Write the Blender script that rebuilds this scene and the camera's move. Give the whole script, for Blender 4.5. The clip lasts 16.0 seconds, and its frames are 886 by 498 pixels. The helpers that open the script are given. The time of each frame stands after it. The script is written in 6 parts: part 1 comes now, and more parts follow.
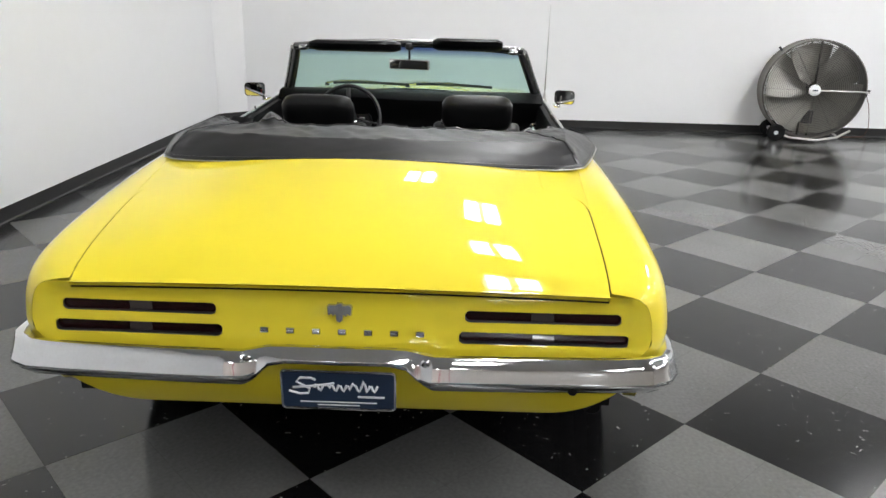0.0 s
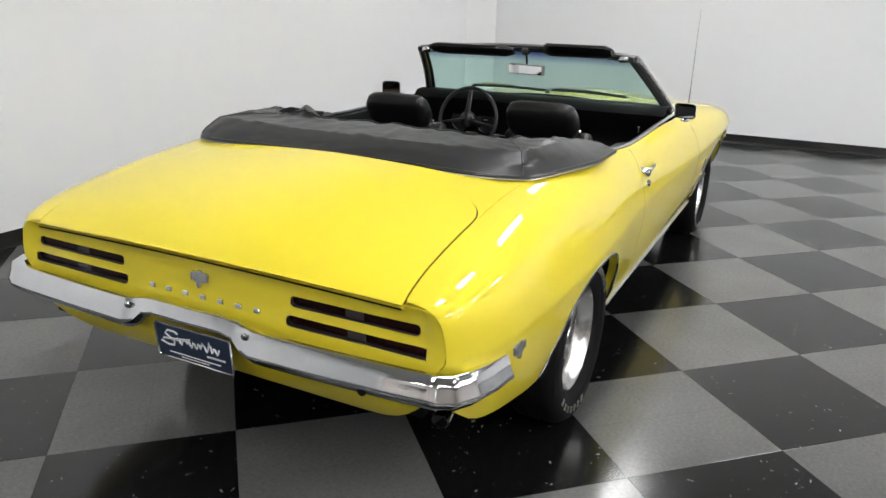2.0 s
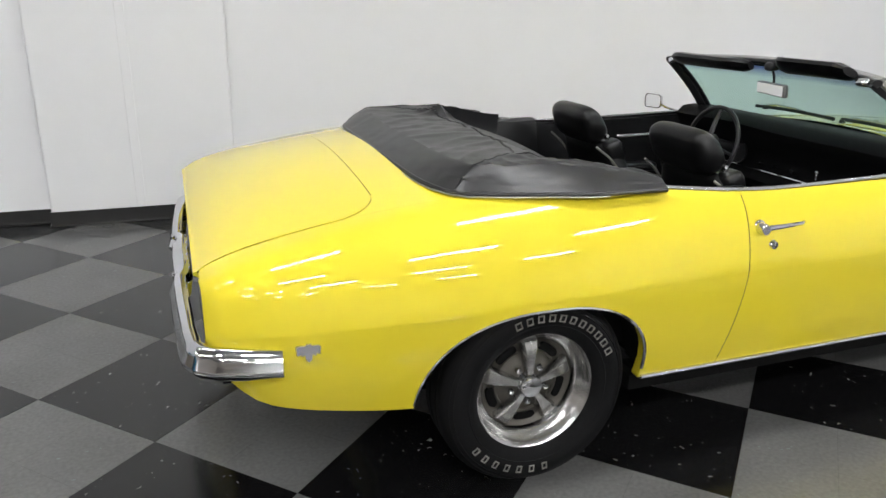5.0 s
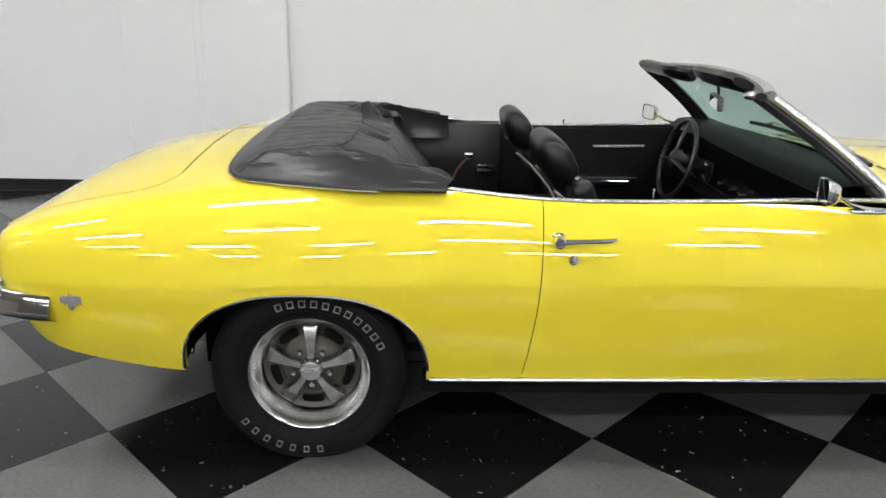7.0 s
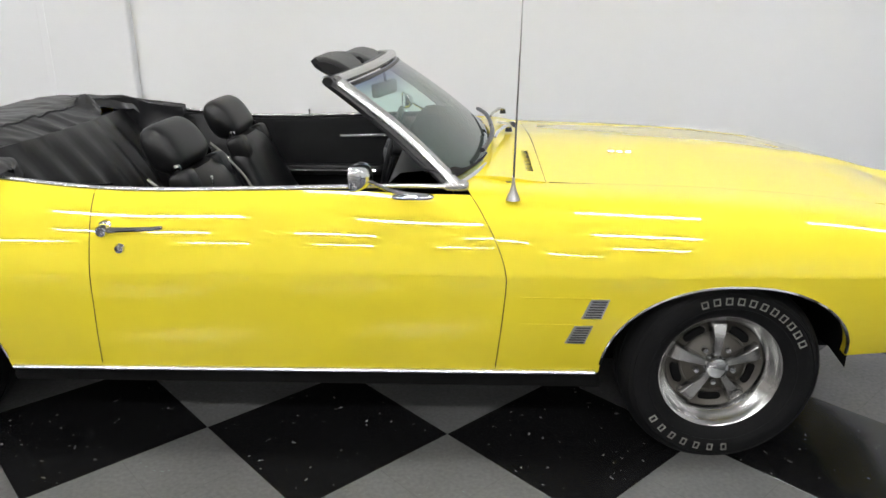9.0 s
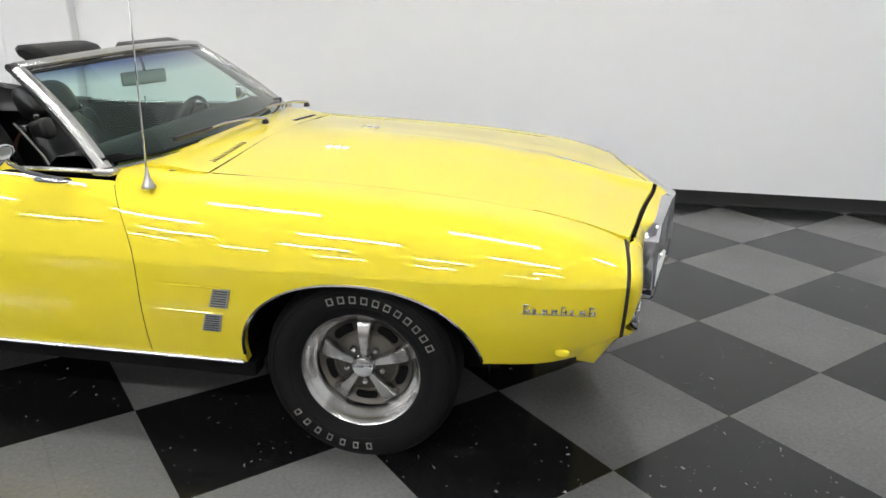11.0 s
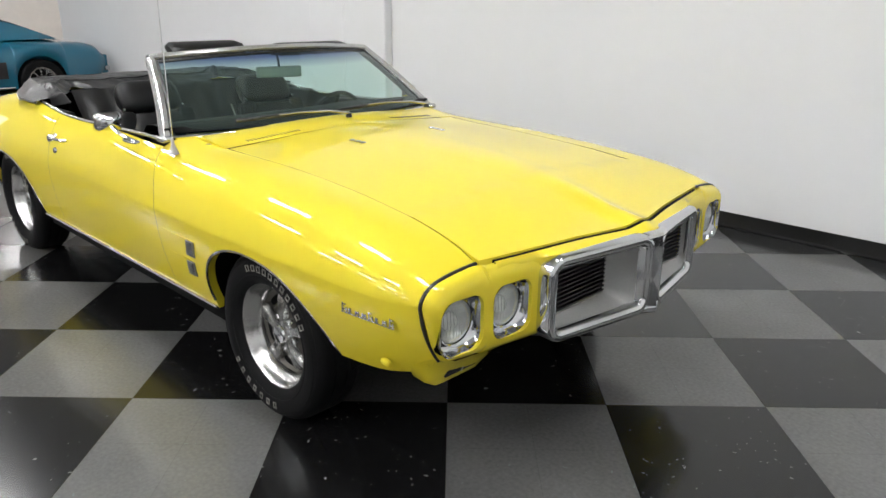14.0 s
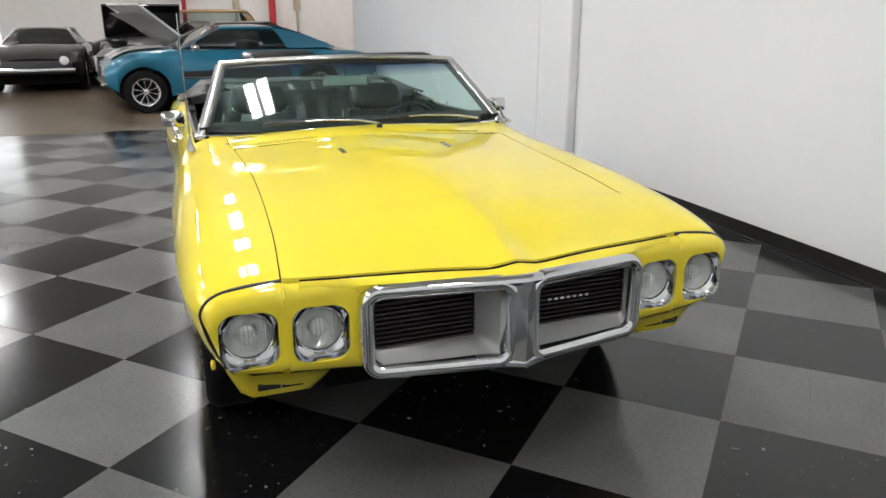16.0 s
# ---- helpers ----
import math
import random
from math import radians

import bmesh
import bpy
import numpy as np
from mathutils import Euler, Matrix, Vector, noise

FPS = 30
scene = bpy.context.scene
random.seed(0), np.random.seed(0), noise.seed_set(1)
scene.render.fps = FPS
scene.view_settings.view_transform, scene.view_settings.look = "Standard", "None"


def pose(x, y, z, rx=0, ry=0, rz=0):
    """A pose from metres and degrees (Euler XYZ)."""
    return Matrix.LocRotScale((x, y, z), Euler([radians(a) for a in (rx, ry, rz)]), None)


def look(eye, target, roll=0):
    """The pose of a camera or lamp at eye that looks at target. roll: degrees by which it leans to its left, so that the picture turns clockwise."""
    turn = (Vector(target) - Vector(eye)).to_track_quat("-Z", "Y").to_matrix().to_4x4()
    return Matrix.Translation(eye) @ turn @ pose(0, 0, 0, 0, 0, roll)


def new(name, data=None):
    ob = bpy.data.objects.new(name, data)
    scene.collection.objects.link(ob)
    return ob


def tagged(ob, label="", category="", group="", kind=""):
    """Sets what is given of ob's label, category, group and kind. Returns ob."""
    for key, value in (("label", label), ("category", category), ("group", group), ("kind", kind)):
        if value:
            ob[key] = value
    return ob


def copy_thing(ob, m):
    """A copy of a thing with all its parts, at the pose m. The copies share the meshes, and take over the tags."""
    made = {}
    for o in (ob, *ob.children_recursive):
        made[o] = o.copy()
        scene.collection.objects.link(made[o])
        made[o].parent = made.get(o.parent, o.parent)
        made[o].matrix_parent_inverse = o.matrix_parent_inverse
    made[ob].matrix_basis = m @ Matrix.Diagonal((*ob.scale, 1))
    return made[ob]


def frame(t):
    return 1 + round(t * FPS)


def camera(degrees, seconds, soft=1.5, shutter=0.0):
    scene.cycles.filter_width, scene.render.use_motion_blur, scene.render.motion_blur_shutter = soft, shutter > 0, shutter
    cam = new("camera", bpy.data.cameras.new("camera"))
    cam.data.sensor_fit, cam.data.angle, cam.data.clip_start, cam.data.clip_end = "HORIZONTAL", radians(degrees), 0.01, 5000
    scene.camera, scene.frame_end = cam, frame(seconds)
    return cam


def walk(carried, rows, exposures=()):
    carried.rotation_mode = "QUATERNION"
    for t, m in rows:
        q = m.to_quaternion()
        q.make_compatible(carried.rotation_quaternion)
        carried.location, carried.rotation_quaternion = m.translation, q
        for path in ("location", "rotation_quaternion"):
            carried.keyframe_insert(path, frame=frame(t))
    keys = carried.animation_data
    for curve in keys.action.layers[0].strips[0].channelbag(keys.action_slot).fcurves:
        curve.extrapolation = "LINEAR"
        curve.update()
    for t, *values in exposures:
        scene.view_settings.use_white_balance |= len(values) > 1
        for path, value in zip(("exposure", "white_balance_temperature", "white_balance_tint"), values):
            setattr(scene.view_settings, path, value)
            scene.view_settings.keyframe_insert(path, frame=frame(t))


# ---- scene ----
cam = camera(62.2, 16.0, 1.5, 0.0)
PATH = [
    (0, (-4.065, -0.326, 1.439), (-2.167, -0.282, 0.809), 1.4),
    (0.5, (-4.04, -0.643, 1.445), (-2.159, -0.39, 0.813), 1.3),
    (1, (-3.973, -0.963, 1.454), (-2.137, -0.486, 0.821), 1.3),
    (1.5, (-3.883, -1.266, 1.46), (-2.112, -0.591, 0.824), 1.3),
    (2, (-3.781, -1.557, 1.456), (-2.094, -0.69, 0.823), 1.3),
    (2.5, (-3.624, -1.829, 1.464), (-2.056, -0.762, 0.83), 1.2),
    (3, (-3.432, -2.072, 1.465), (-2.003, -0.826, 0.829), 1.1),
    (3.5, (-3.217, -2.282, 1.464), (-1.961, -0.863, 0.826), 0.8),
    (3.7, (-3.116, -2.352, 1.459), (-1.938, -0.865, 0.825), 0.7),
    (5.8, (-1.844, -2.848, 1.469), (-1.462, -0.997, 0.817), 1.1),
    (6, (-1.723, -2.875, 1.473), (-1.39, -1.015, 0.817), 1.1),
    (6.5, (-1.382, -2.962, 1.469), (-1.194, -1.08, 0.821), 1.4),
    (7, (-1.015, -3.039, 1.457), (-0.947, -1.14, 0.832), 1.5),
    (7.5, (-0.622, -3.052, 1.438), (-0.586, -1.149, 0.825), 1.2),
    (8, (-0.175, -3.077, 1.44), (-0.214, -1.176, 0.819), 0.2),
    (8.5, (0.215, -3.051, 1.465), (0.141, -1.16, 0.817), -0.3),
    (9, (0.547, -3.027, 1.452), (0.48, -1.134, 0.811), -0.0),
    (9.5, (0.957, -2.975, 1.453), (0.836, -1.088, 0.801), -0.2),
    (10, (1.329, -2.955, 1.462), (1.161, -1.074, 0.804), 0.1),
    (10.2, (1.475, -2.946, 1.466), (1.285, -1.066, 0.809), 0.4),
    (12.3, (2.678, -2.767, 1.466), (2.018, -0.993, 0.818), 0.7),
    (12.5, (2.782, -2.729, 1.462), (2.054, -0.981, 0.818), 0.8),
    (13, (3.061, -2.592, 1.461), (2.116, -0.952, 0.817), 1.0),
    (13.5, (3.311, -2.39, 1.458), (2.174, -0.875, 0.816), 0.8),
    (14, (3.525, -2.145, 1.463), (2.188, -0.802, 0.824), 0.4),
    (14.5, (3.722, -1.877, 1.476), (2.203, -0.741, 0.841), -0.1),
    (15, (3.894, -1.569, 1.477), (2.245, -0.624, 0.851), -0.2),
    (15.5, (4.034, -1.234, 1.47), (2.313, -0.423, 0.853), -0.2),
    (16, (4.164, -0.9, 1.468), (2.377, -0.246, 0.853), -0.0),
]
walk(cam, [(t, look(eye, target, roll)) for t, eye, target, roll in PATH], ((0, 0.10), (1, 0.05), (2.5, -0.03), (7, -0.06), (9.5, 0.06), (12.5, 0.04), (14.5, 0.02), (16, 0.03)))

# ---- light ----
EXPOSURE = 0.0
scene.view_settings.exposure = EXPOSURE
world = bpy.data.worlds.new("world")
scene.world = world
world.use_nodes = True
world.node_tree.nodes["Background"].inputs[0].default_value = (0.75, 0.82, 0.9, 1)
world.node_tree.nodes["Background"].inputs[1].default_value = 0.3
LAMP_STRENGTH = 53.0


# ---- materials ----
def material(name, color, rough=0.5, metal=0.0, vary=0.06, scale=6.0, bump=0.0, bump_scale=60.0, coat=0.0,
             coat_rough=0.03, rough_vary=0.0, spec=0.5, emit=None, strength=0.0):
    """A principled material with colour drift at two scales, fine relief and uneven gloss."""
    m = bpy.data.materials.new(name)
    m.use_nodes = True
    nt = m.node_tree
    p = nt.nodes["Principled BSDF"]
    p.inputs["Base Color"].default_value = (*color, 1)
    p.inputs["Roughness"].default_value = rough
    p.inputs["Metallic"].default_value = metal
    p.inputs["Specular IOR Level"].default_value = spec
    p.inputs["Coat Weight"].default_value = coat
    p.inputs["Coat Roughness"].default_value = coat_rough
    if emit:
        p.inputs["Emission Color"].default_value = (*emit, 1)
        p.inputs["Emission Strength"].default_value = strength
    tc = nt.nodes.new("ShaderNodeTexCoord")
    if vary:
        big = nt.nodes.new("ShaderNodeTexNoise")
        big.inputs["Scale"].default_value = scale
        big.inputs["Detail"].default_value = 3
        small = nt.nodes.new("ShaderNodeTexNoise")
        small.inputs["Scale"].default_value = scale * 14
        small.inputs["Detail"].default_value = 4
        nt.links.new(tc.outputs["Object"], big.inputs["Vector"])
        nt.links.new(tc.outputs["Object"], small.inputs["Vector"])
        add = nt.nodes.new("ShaderNodeMath")
        add.operation = "ADD"
        nt.links.new(big.outputs["Fac"], add.inputs[0])
        nt.links.new(small.outputs["Fac"], add.inputs[1])
        rng = nt.nodes.new("ShaderNodeMapRange")
        rng.inputs["From Min"].default_value = 0.6
        rng.inputs["From Max"].default_value = 1.4
        rng.inputs["To Min"].default_value = 1 - vary
        rng.inputs["To Max"].default_value = 1 + vary
        nt.links.new(add.outputs[0], rng.inputs["Value"])
        mul = nt.nodes.new("ShaderNodeVectorMath")
        mul.operation = "SCALE"
        mul.inputs[0].default_value = color
        nt.links.new(rng.outputs["Result"], mul.inputs["Scale"])
        nt.links.new(mul.outputs["Vector"], p.inputs["Base Color"])
        if rough_vary:
            rr = nt.nodes.new("ShaderNodeMapRange")
            rr.inputs["From Min"].default_value = 0.6
            rr.inputs["From Max"].default_value = 1.4
            rr.inputs["To Min"].default_value = max(0.02, rough - rough_vary)
            rr.inputs["To Max"].default_value = rough + rough_vary
            nt.links.new(add.outputs[0], rr.inputs["Value"])
            nt.links.new(rr.outputs["Result"], p.inputs["Roughness"])
    if bump:
        n = nt.nodes.new("ShaderNodeTexNoise")
        n.inputs["Scale"].default_value = bump_scale
        n.inputs["Detail"].default_value = 5
        nt.links.new(tc.outputs["Object"], n.inputs["Vector"])
        b = nt.nodes.new("ShaderNodeBump")
        b.inputs["Strength"].default_value = bump
        b.inputs["Distance"].default_value = 0.01
        nt.links.new(n.outputs["Fac"], b.inputs["Height"])
        nt.links.new(b.outputs["Normal"], p.inputs["Normal"])
    return m


def glass_material(name, tint, band=None, haze=None):
    """A thin pane: tinted see-through with a mirror gloss; band tints the part above a height. A diffuse colour can be
    mixed in for hazy reflections.
    """
    m = bpy.data.materials.new(name)
    m.use_nodes = True
    nt = m.node_tree
    nt.nodes.remove(nt.nodes["Principled BSDF"])
    out = nt.nodes["Material Output"]
    tr = nt.nodes.new("ShaderNodeBsdfTransparent")
    tr.inputs[0].default_value = (*tint, 1)
    if band:
        tc = nt.nodes.new("ShaderNodeTexCoord")
        sep = nt.nodes.new("ShaderNodeSeparateXYZ")
        nt.links.new(tc.outputs["Object"], sep.inputs[0])
        rng = nt.nodes.new("ShaderNodeMapRange")
        rng.inputs["From Min"].default_value = band[0]
        rng.inputs["From Max"].default_value = band[1]
        nt.links.new(sep.outputs["Z"], rng.inputs["Value"])
        mixc = nt.nodes.new("ShaderNodeMix")
        mixc.data_type = "RGBA"
        mixc.inputs[6].default_value = (*tint, 1)
        mixc.inputs[7].default_value = (*band[2], 1)
        nt.links.new(rng.outputs["Result"], mixc.inputs[0])
        nt.links.new(mixc.outputs[2], tr.inputs[0])
    gl = nt.nodes.new("ShaderNodeBsdfGlossy")
    gl.inputs["Roughness"].default_value = 0.02
    lw = nt.nodes.new("ShaderNodeLayerWeight")
    lw.inputs["Blend"].default_value = 0.5
    pw = nt.nodes.new("ShaderNodeMath")
    pw.operation = "POWER"
    pw.inputs[1].default_value = 4.0
    nt.links.new(lw.outputs["Facing"], pw.inputs[0])
    fr = nt.nodes.new("ShaderNodeMath")
    fr.operation = "MULTIPLY_ADD"
    fr.inputs[1].default_value = 0.9
    fr.inputs[2].default_value = 0.085
    nt.links.new(pw.outputs[0], fr.inputs[0])
    mix = nt.nodes.new("ShaderNodeMixShader")
    nt.links.new(fr.outputs[0], mix.inputs[0])
    nt.links.new(tr.outputs[0], mix.inputs[1])
    nt.links.new(gl.outputs[0], mix.inputs[2])
    last = mix
    if haze:
        # flat diffuse colour stands in for the pale reflected veil on the glass
        veil = nt.nodes.new("ShaderNodeBsdfDiffuse")
        veil.inputs[0].default_value = (*haze[0], 1)
        last = nt.nodes.new("ShaderNodeMixShader")
        last.inputs[0].default_value = haze[1]
        nt.links.new(mix.outputs[0], last.inputs[1])
        nt.links.new(veil.outputs[0], last.inputs[2])
    nt.links.new(last.outputs[0], out.inputs["Surface"])
    return m


def tile_material(name, base, chip, chip_amount, rough):
    """Waxed vinyl tile: mottled, chipped, scuffed, with the joints between its four squares."""
    m = bpy.data.materials.new(name)
    m.use_nodes = True
    nt = m.node_tree
    L = nt.links
    p = nt.nodes["Principled BSDF"]
    tc = nt.nodes.new("ShaderNodeTexCoord")
    info = nt.nodes.new("ShaderNodeObjectInfo")
    n1 = nt.nodes.new("ShaderNodeTexNoise")
    n1.inputs["Scale"].default_value = 2.2
    n1.inputs["Detail"].default_value = 4
    n2 = nt.nodes.new("ShaderNodeTexNoise")
    n2.inputs["Scale"].default_value = 70
    n2.inputs["Detail"].default_value = 4
    geo = nt.nodes.new("ShaderNodeNewGeometry")
    for n in (n1, n2):
        L.new(geo.outputs["Position"], n.inputs["Vector"])

    def math_node(op, a, b=None):
        k = nt.nodes.new("ShaderNodeMath")
        k.operation = op
        for i, v in enumerate((a, b)):
            if v is None:
                continue
            if isinstance(v, (int, float)):
                k.inputs[i].default_value = v
            else:
                L.new(v, k.inputs[i])
        return k.outputs[0]

    s = math_node("ADD", math_node("MULTIPLY", n1.outputs["Fac"], 0.45), math_node("MULTIPLY", n2.outputs["Fac"], 0.55))
    s = math_node("ADD", s, math_node("MULTIPLY", info.outputs["Random"], 0.22))
    s = math_node("ADD", math_node("MULTIPLY", s, 1.1), 0.33)
    col = nt.nodes.new("ShaderNodeVectorMath")
    col.operation = "SCALE"
    col.inputs[0].default_value = base
    L.new(s, col.inputs["Scale"])
    # chips: short flecks thrown in clusters
    stretch = nt.nodes.new("ShaderNodeMapping")
    stretch.inputs["Scale"].default_value = (1.0, 1.0, 1.0)
    L.new(geo.outputs["Position"], stretch.inputs["Vector"])
    warp = nt.nodes.new("ShaderNodeTexNoise")
    warp.inputs["Scale"].default_value = 28
    L.new(stretch.outputs[0], warp.inputs["Vector"])
    wadd = nt.nodes.new("ShaderNodeVectorMath")
    wadd.operation = "MULTIPLY_ADD"
    wadd.inputs[1].default_value = (0.05, 0.05, 0)
    L.new(warp.outputs["Color"], wadd.inputs[0])
    L.new(stretch.outputs[0], wadd.inputs[2])
    vor = nt.nodes.new("ShaderNodeTexVoronoi")
    vor.inputs["Scale"].default_value = 46
    L.new(wadd.outputs[0], vor.inputs["Vector"])
    sepc = nt.nodes.new("ShaderNodeSeparateColor")
    L.new(vor.outputs["Color"], sepc.inputs[0])
    clus = nt.nodes.new("ShaderNodeTexNoise")
    clus.inputs["Scale"].default_value = 5
    L.new(geo.outputs["Position"], clus.inputs["Vector"])
    size = math_node("MULTIPLY", math_node("GREATER_THAN", math_node("ADD", sepc.outputs[0], math_node("MULTIPLY", clus.outputs["Fac"], 0.5)), 1.2 - chip_amount), 0.165)
    size = math_node("MULTIPLY", size, math_node("ADD", sepc.outputs[1], 0.25))
    fleck = math_node("LESS_THAN", vor.outputs["Distance"], size)
    # faint joints of the four squares in a check, in the tile's own axes
    sep = nt.nodes.new("ShaderNodeSeparateXYZ")
    L.new(tc.outputs["Object"], sep.inputs[0])
    jx = math_node("LESS_THAN", math_node("ABSOLUTE", sep.outputs["X"]), 0.0011)
    jy = math_node("LESS_THAN", math_node("ABSOLUTE", sep.outputs["Y"]), 0.0011)
    joint = math_node("MULTIPLY", math_node("MAXIMUM", jx, jy), 0.22)
    mix1 = nt.nodes.new("ShaderNodeMix")
    mix1.data_type = "RGBA"
    L.new(math_node("MULTIPLY", fleck, 0.6), mix1.inputs[0])
    L.new(col.outputs[0], mix1.inputs[6])
    mix1.inputs[7].default_value = (*chip, 1)
    mix2 = nt.nodes.new("ShaderNodeMix")
    mix2.data_type = "RGBA"
    L.new(joint, mix2.inputs[0])
    L.new(mix1.outputs[2], mix2.inputs[6])
    mix2.inputs[7].default_value = (0.02, 0.018, 0.015, 1)
    L.new(mix2.outputs[2], p.inputs["Base Color"])
    wear = nt.nodes.new("ShaderNodeTexNoise")
    wear.inputs["Scale"].default_value = 1.3
    wear.inputs["Detail"].default_value = 6
    L.new(geo.outputs["Position"], wear.inputs["Vector"])
    r = math_node("ADD", math_node("MULTIPLY", wear.outputs["Fac"], 0.08), rough - 0.04)
    L.new(r, p.inputs["Roughness"])
    p.inputs["IOR"].default_value = 1.5
    p.inputs["Specular IOR Level"].default_value = 0.42
    b = nt.nodes.new("ShaderNodeBump")
    b.inputs["Strength"].default_value = 0.035
    b.inputs["Distance"].default_value = 0.01
    wave = nt.nodes.new("ShaderNodeTexNoise")
    wave.inputs["Scale"].default_value = 9
    wave.inputs["Detail"].default_value = 3
    L.new(geo.outputs["Position"], wave.inputs["Vector"])
    L.new(wave.outputs["Fac"], b.inputs["Height"])
    L.new(b.outputs["Normal"], p.inputs["Normal"])
    return m


YELLOW = material("yellow_paint", (0.80, 0.650, 0.035), 0.5, 0, 0.015, 2.0, 0.0, 220, coat=1.0, coat_rough=0.015, spec=0.1)
POLISHED = material("polished_wheel_metal", (0.50, 0.495, 0.485), 0.24, 1.0, 0.10, 14, 0.03, 40)
CHROME = material("chrome", (0.70, 0.71, 0.72), 0.07, 1.0, 0.06, 9, 0.03, 18, rough_vary=0.03)
SATIN = material("satin_metal", (0.45, 0.44, 0.42), 0.38, 0.9, 0.12, 14, 0.05, 90)
ARGENT = material("argent_paint", (0.085, 0.078, 0.066), 0.5, 0.4, 0.15, 14, 0.05, 90)
SILVER = material("silver_paint", (0.36, 0.36, 0.35), 0.4, 0.4, 0.06, 8, 0.02, 120)
RUBBER = material("tyre_rubber", (0.006, 0.006, 0.0064), 0.66, 0, 0.2, 10, 0.12, 140, spec=0.15)
VINYL = material("black_vinyl", (0.004, 0.004, 0.0043), 0.36, 0, 0.10, 5, 0.05, 320, spec=0.36)
BOOT = material("boot_vinyl", (0.017, 0.017, 0.018), 0.36, 0, 0.10, 3, 0.05, 300, spec=0.55)
CARD = material("door_card_vinyl", (0.003, 0.003, 0.0033), 0.5, 0, 0.1, 6, 0.05, 300, spec=0.10)
# black of the underside, also used for shade put into body gaps
DARK = material("black_underside_and_shade", (0.005, 0.005, 0.005), 0.9, 0, 0.2, 5, spec=0.1)
TRIM = material("black_trim", (0.014, 0.014, 0.015), 0.35, 0, 0.15, 9, 0.05, 90)
CARPET = material("black_carpet", (0.012, 0.012, 0.013), 0.95, 0, 0.3, 40, 0.5, 400)
LETTER = material("white_lettering", (0.21, 0.205, 0.18), 0.7, 0, 0.55, 45)
TAIL = material("tail_lens", (0.013, 0.0015, 0.002), 0.25, 0, 0.15, 30, spec=0.3)
TAIL_CLEAR = material("reverse_lens", (0.05, 0.04, 0.04), 0.15, 0, 0.1, 40, coat=0.6)
BEZEL = material("bezel_metal", (0.55, 0.55, 0.54), 0.14, 1.0, 0.12, 20)
BRIGHT = material("brushed_bright_trim", (0.55, 0.55, 0.54), 0.24, 0.8, 0.06, 20, 0.02, 90)
LENS = material("lamp_lens", (0.80, 0.80, 0.79), 0.12, 0.5, 0.2, 25, 0.4, 70, coat=0.8)
AMBER = material("parking_lens", (0.035, 0.033, 0.03), 0.15, 0.3, 0.25, 30, 0.3, 110, coat=0.8)
PLATE = material("plate_blue", (0.012, 0.025, 0.055), 0.3, 0, 0.1, 20)
WHITE = material("white_print", (0.75, 0.76, 0.78), 0.45, 0, 0.05, 30)
RED = material("red_plastic", (0.45, 0.02, 0.02), 0.4, 0, 0.1, 20)
ORANGE = material("orange_webbing", (0.10, 0.045, 0.028), 0.7, 0, 0.2, 40)
MIRROR = material("mirror_glass", (0.9, 0.9, 0.9), 0.02, 1.0, 0.0)
WINDSHIELD = glass_material("green_glass", (0.63, 0.87, 0.80), (1.145, 1.20, (0.08, 0.14, 0.36)), ((0.40, 0.62, 0.57), 0.018))
HEAD_GLASS = glass_material("headlight_glass", (0.92, 0.94, 0.93))
DARK_GLASS = glass_material("grey_glass", (0.72, 0.77, 0.75))

WALL_PAINT = material("white_wall_paint", (0.83, 0.834, 0.843), 0.6, 0, 0.012, 0.5, 0.012, 22, spec=0.3)
CREAM_PAINT = material("cream_wall_paint", (0.86, 0.82, 0.775), 0.6, 0, 0.04, 0.6, 0.05, 30, spec=0.3)
# unseen ceiling; this mid grey sets how much light it bounces and reflects
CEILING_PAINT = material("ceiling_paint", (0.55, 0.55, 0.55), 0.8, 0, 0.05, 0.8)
BASE_BLACK = material("baseboard_vinyl", (0.012, 0.012, 0.012), 0.3, 0, 0.2, 6, 0.05, 40)
CONCRETE = material("polished_concrete", (0.105, 0.078, 0.052), 0.34, 0, 0.35, 1.1, 0.03, 12, spec=0.3)
GROUT = material("tile_bed", (0.03, 0.03, 0.03), 0.7, 0, 0.2, 8)
TILE_GREY = tile_material("grey_tile", (0.108, 0.108, 0.106), (0.15, 0.18, 0.175), 0.10, 0.175)
TILE_BLACK = tile_material("black_tile", (0.0065, 0.0065, 0.0068), (0.30, 0.30, 0.29), 0.31, 0.17)
ALLOY = material("bright_alloy", (0.78, 0.78, 0.77), 0.22, 0.75, 0.08, 20)
TEAL = material("teal_paint", (0.001, 0.135, 0.225), 0.35, 0.2, 0.04, 2, coat=1.0)
WHITE_PAINT = material("white_paint", (0.75, 0.75, 0.74), 0.35, 0, 0.04, 3, coat=0.8)
GREY_PAINT = material("grey_car_paint", (0.042, 0.039, 0.036), 0.35, 0.5, 0.05, 3, coat=1.0)
BLACK_PAINT = material("black_car_paint", (0.012, 0.012, 0.013), 0.3, 0, 0.1, 3, coat=1.0)
TAN = material("tan_canvas", (0.33, 0.21, 0.10), 0.85, 0, 0.15, 12, 0.2, 200)
PALE_GREEN = material("pale_green_paint", (0.25, 0.34, 0.27), 0.4, 0, 0.05, 3, coat=0.8)
BEIGE = material("beige_steel", (0.50, 0.42, 0.30), 0.5, 0, 0.1, 8)
RED_PAINT = material("red_steel_paint", (0.50, 0.03, 0.04), 0.45, 0, 0.1, 6)
FAN_STEEL = material("galvanised_wire", (0.14, 0.132, 0.12), 0.5, 0.6, 0.15, 20)
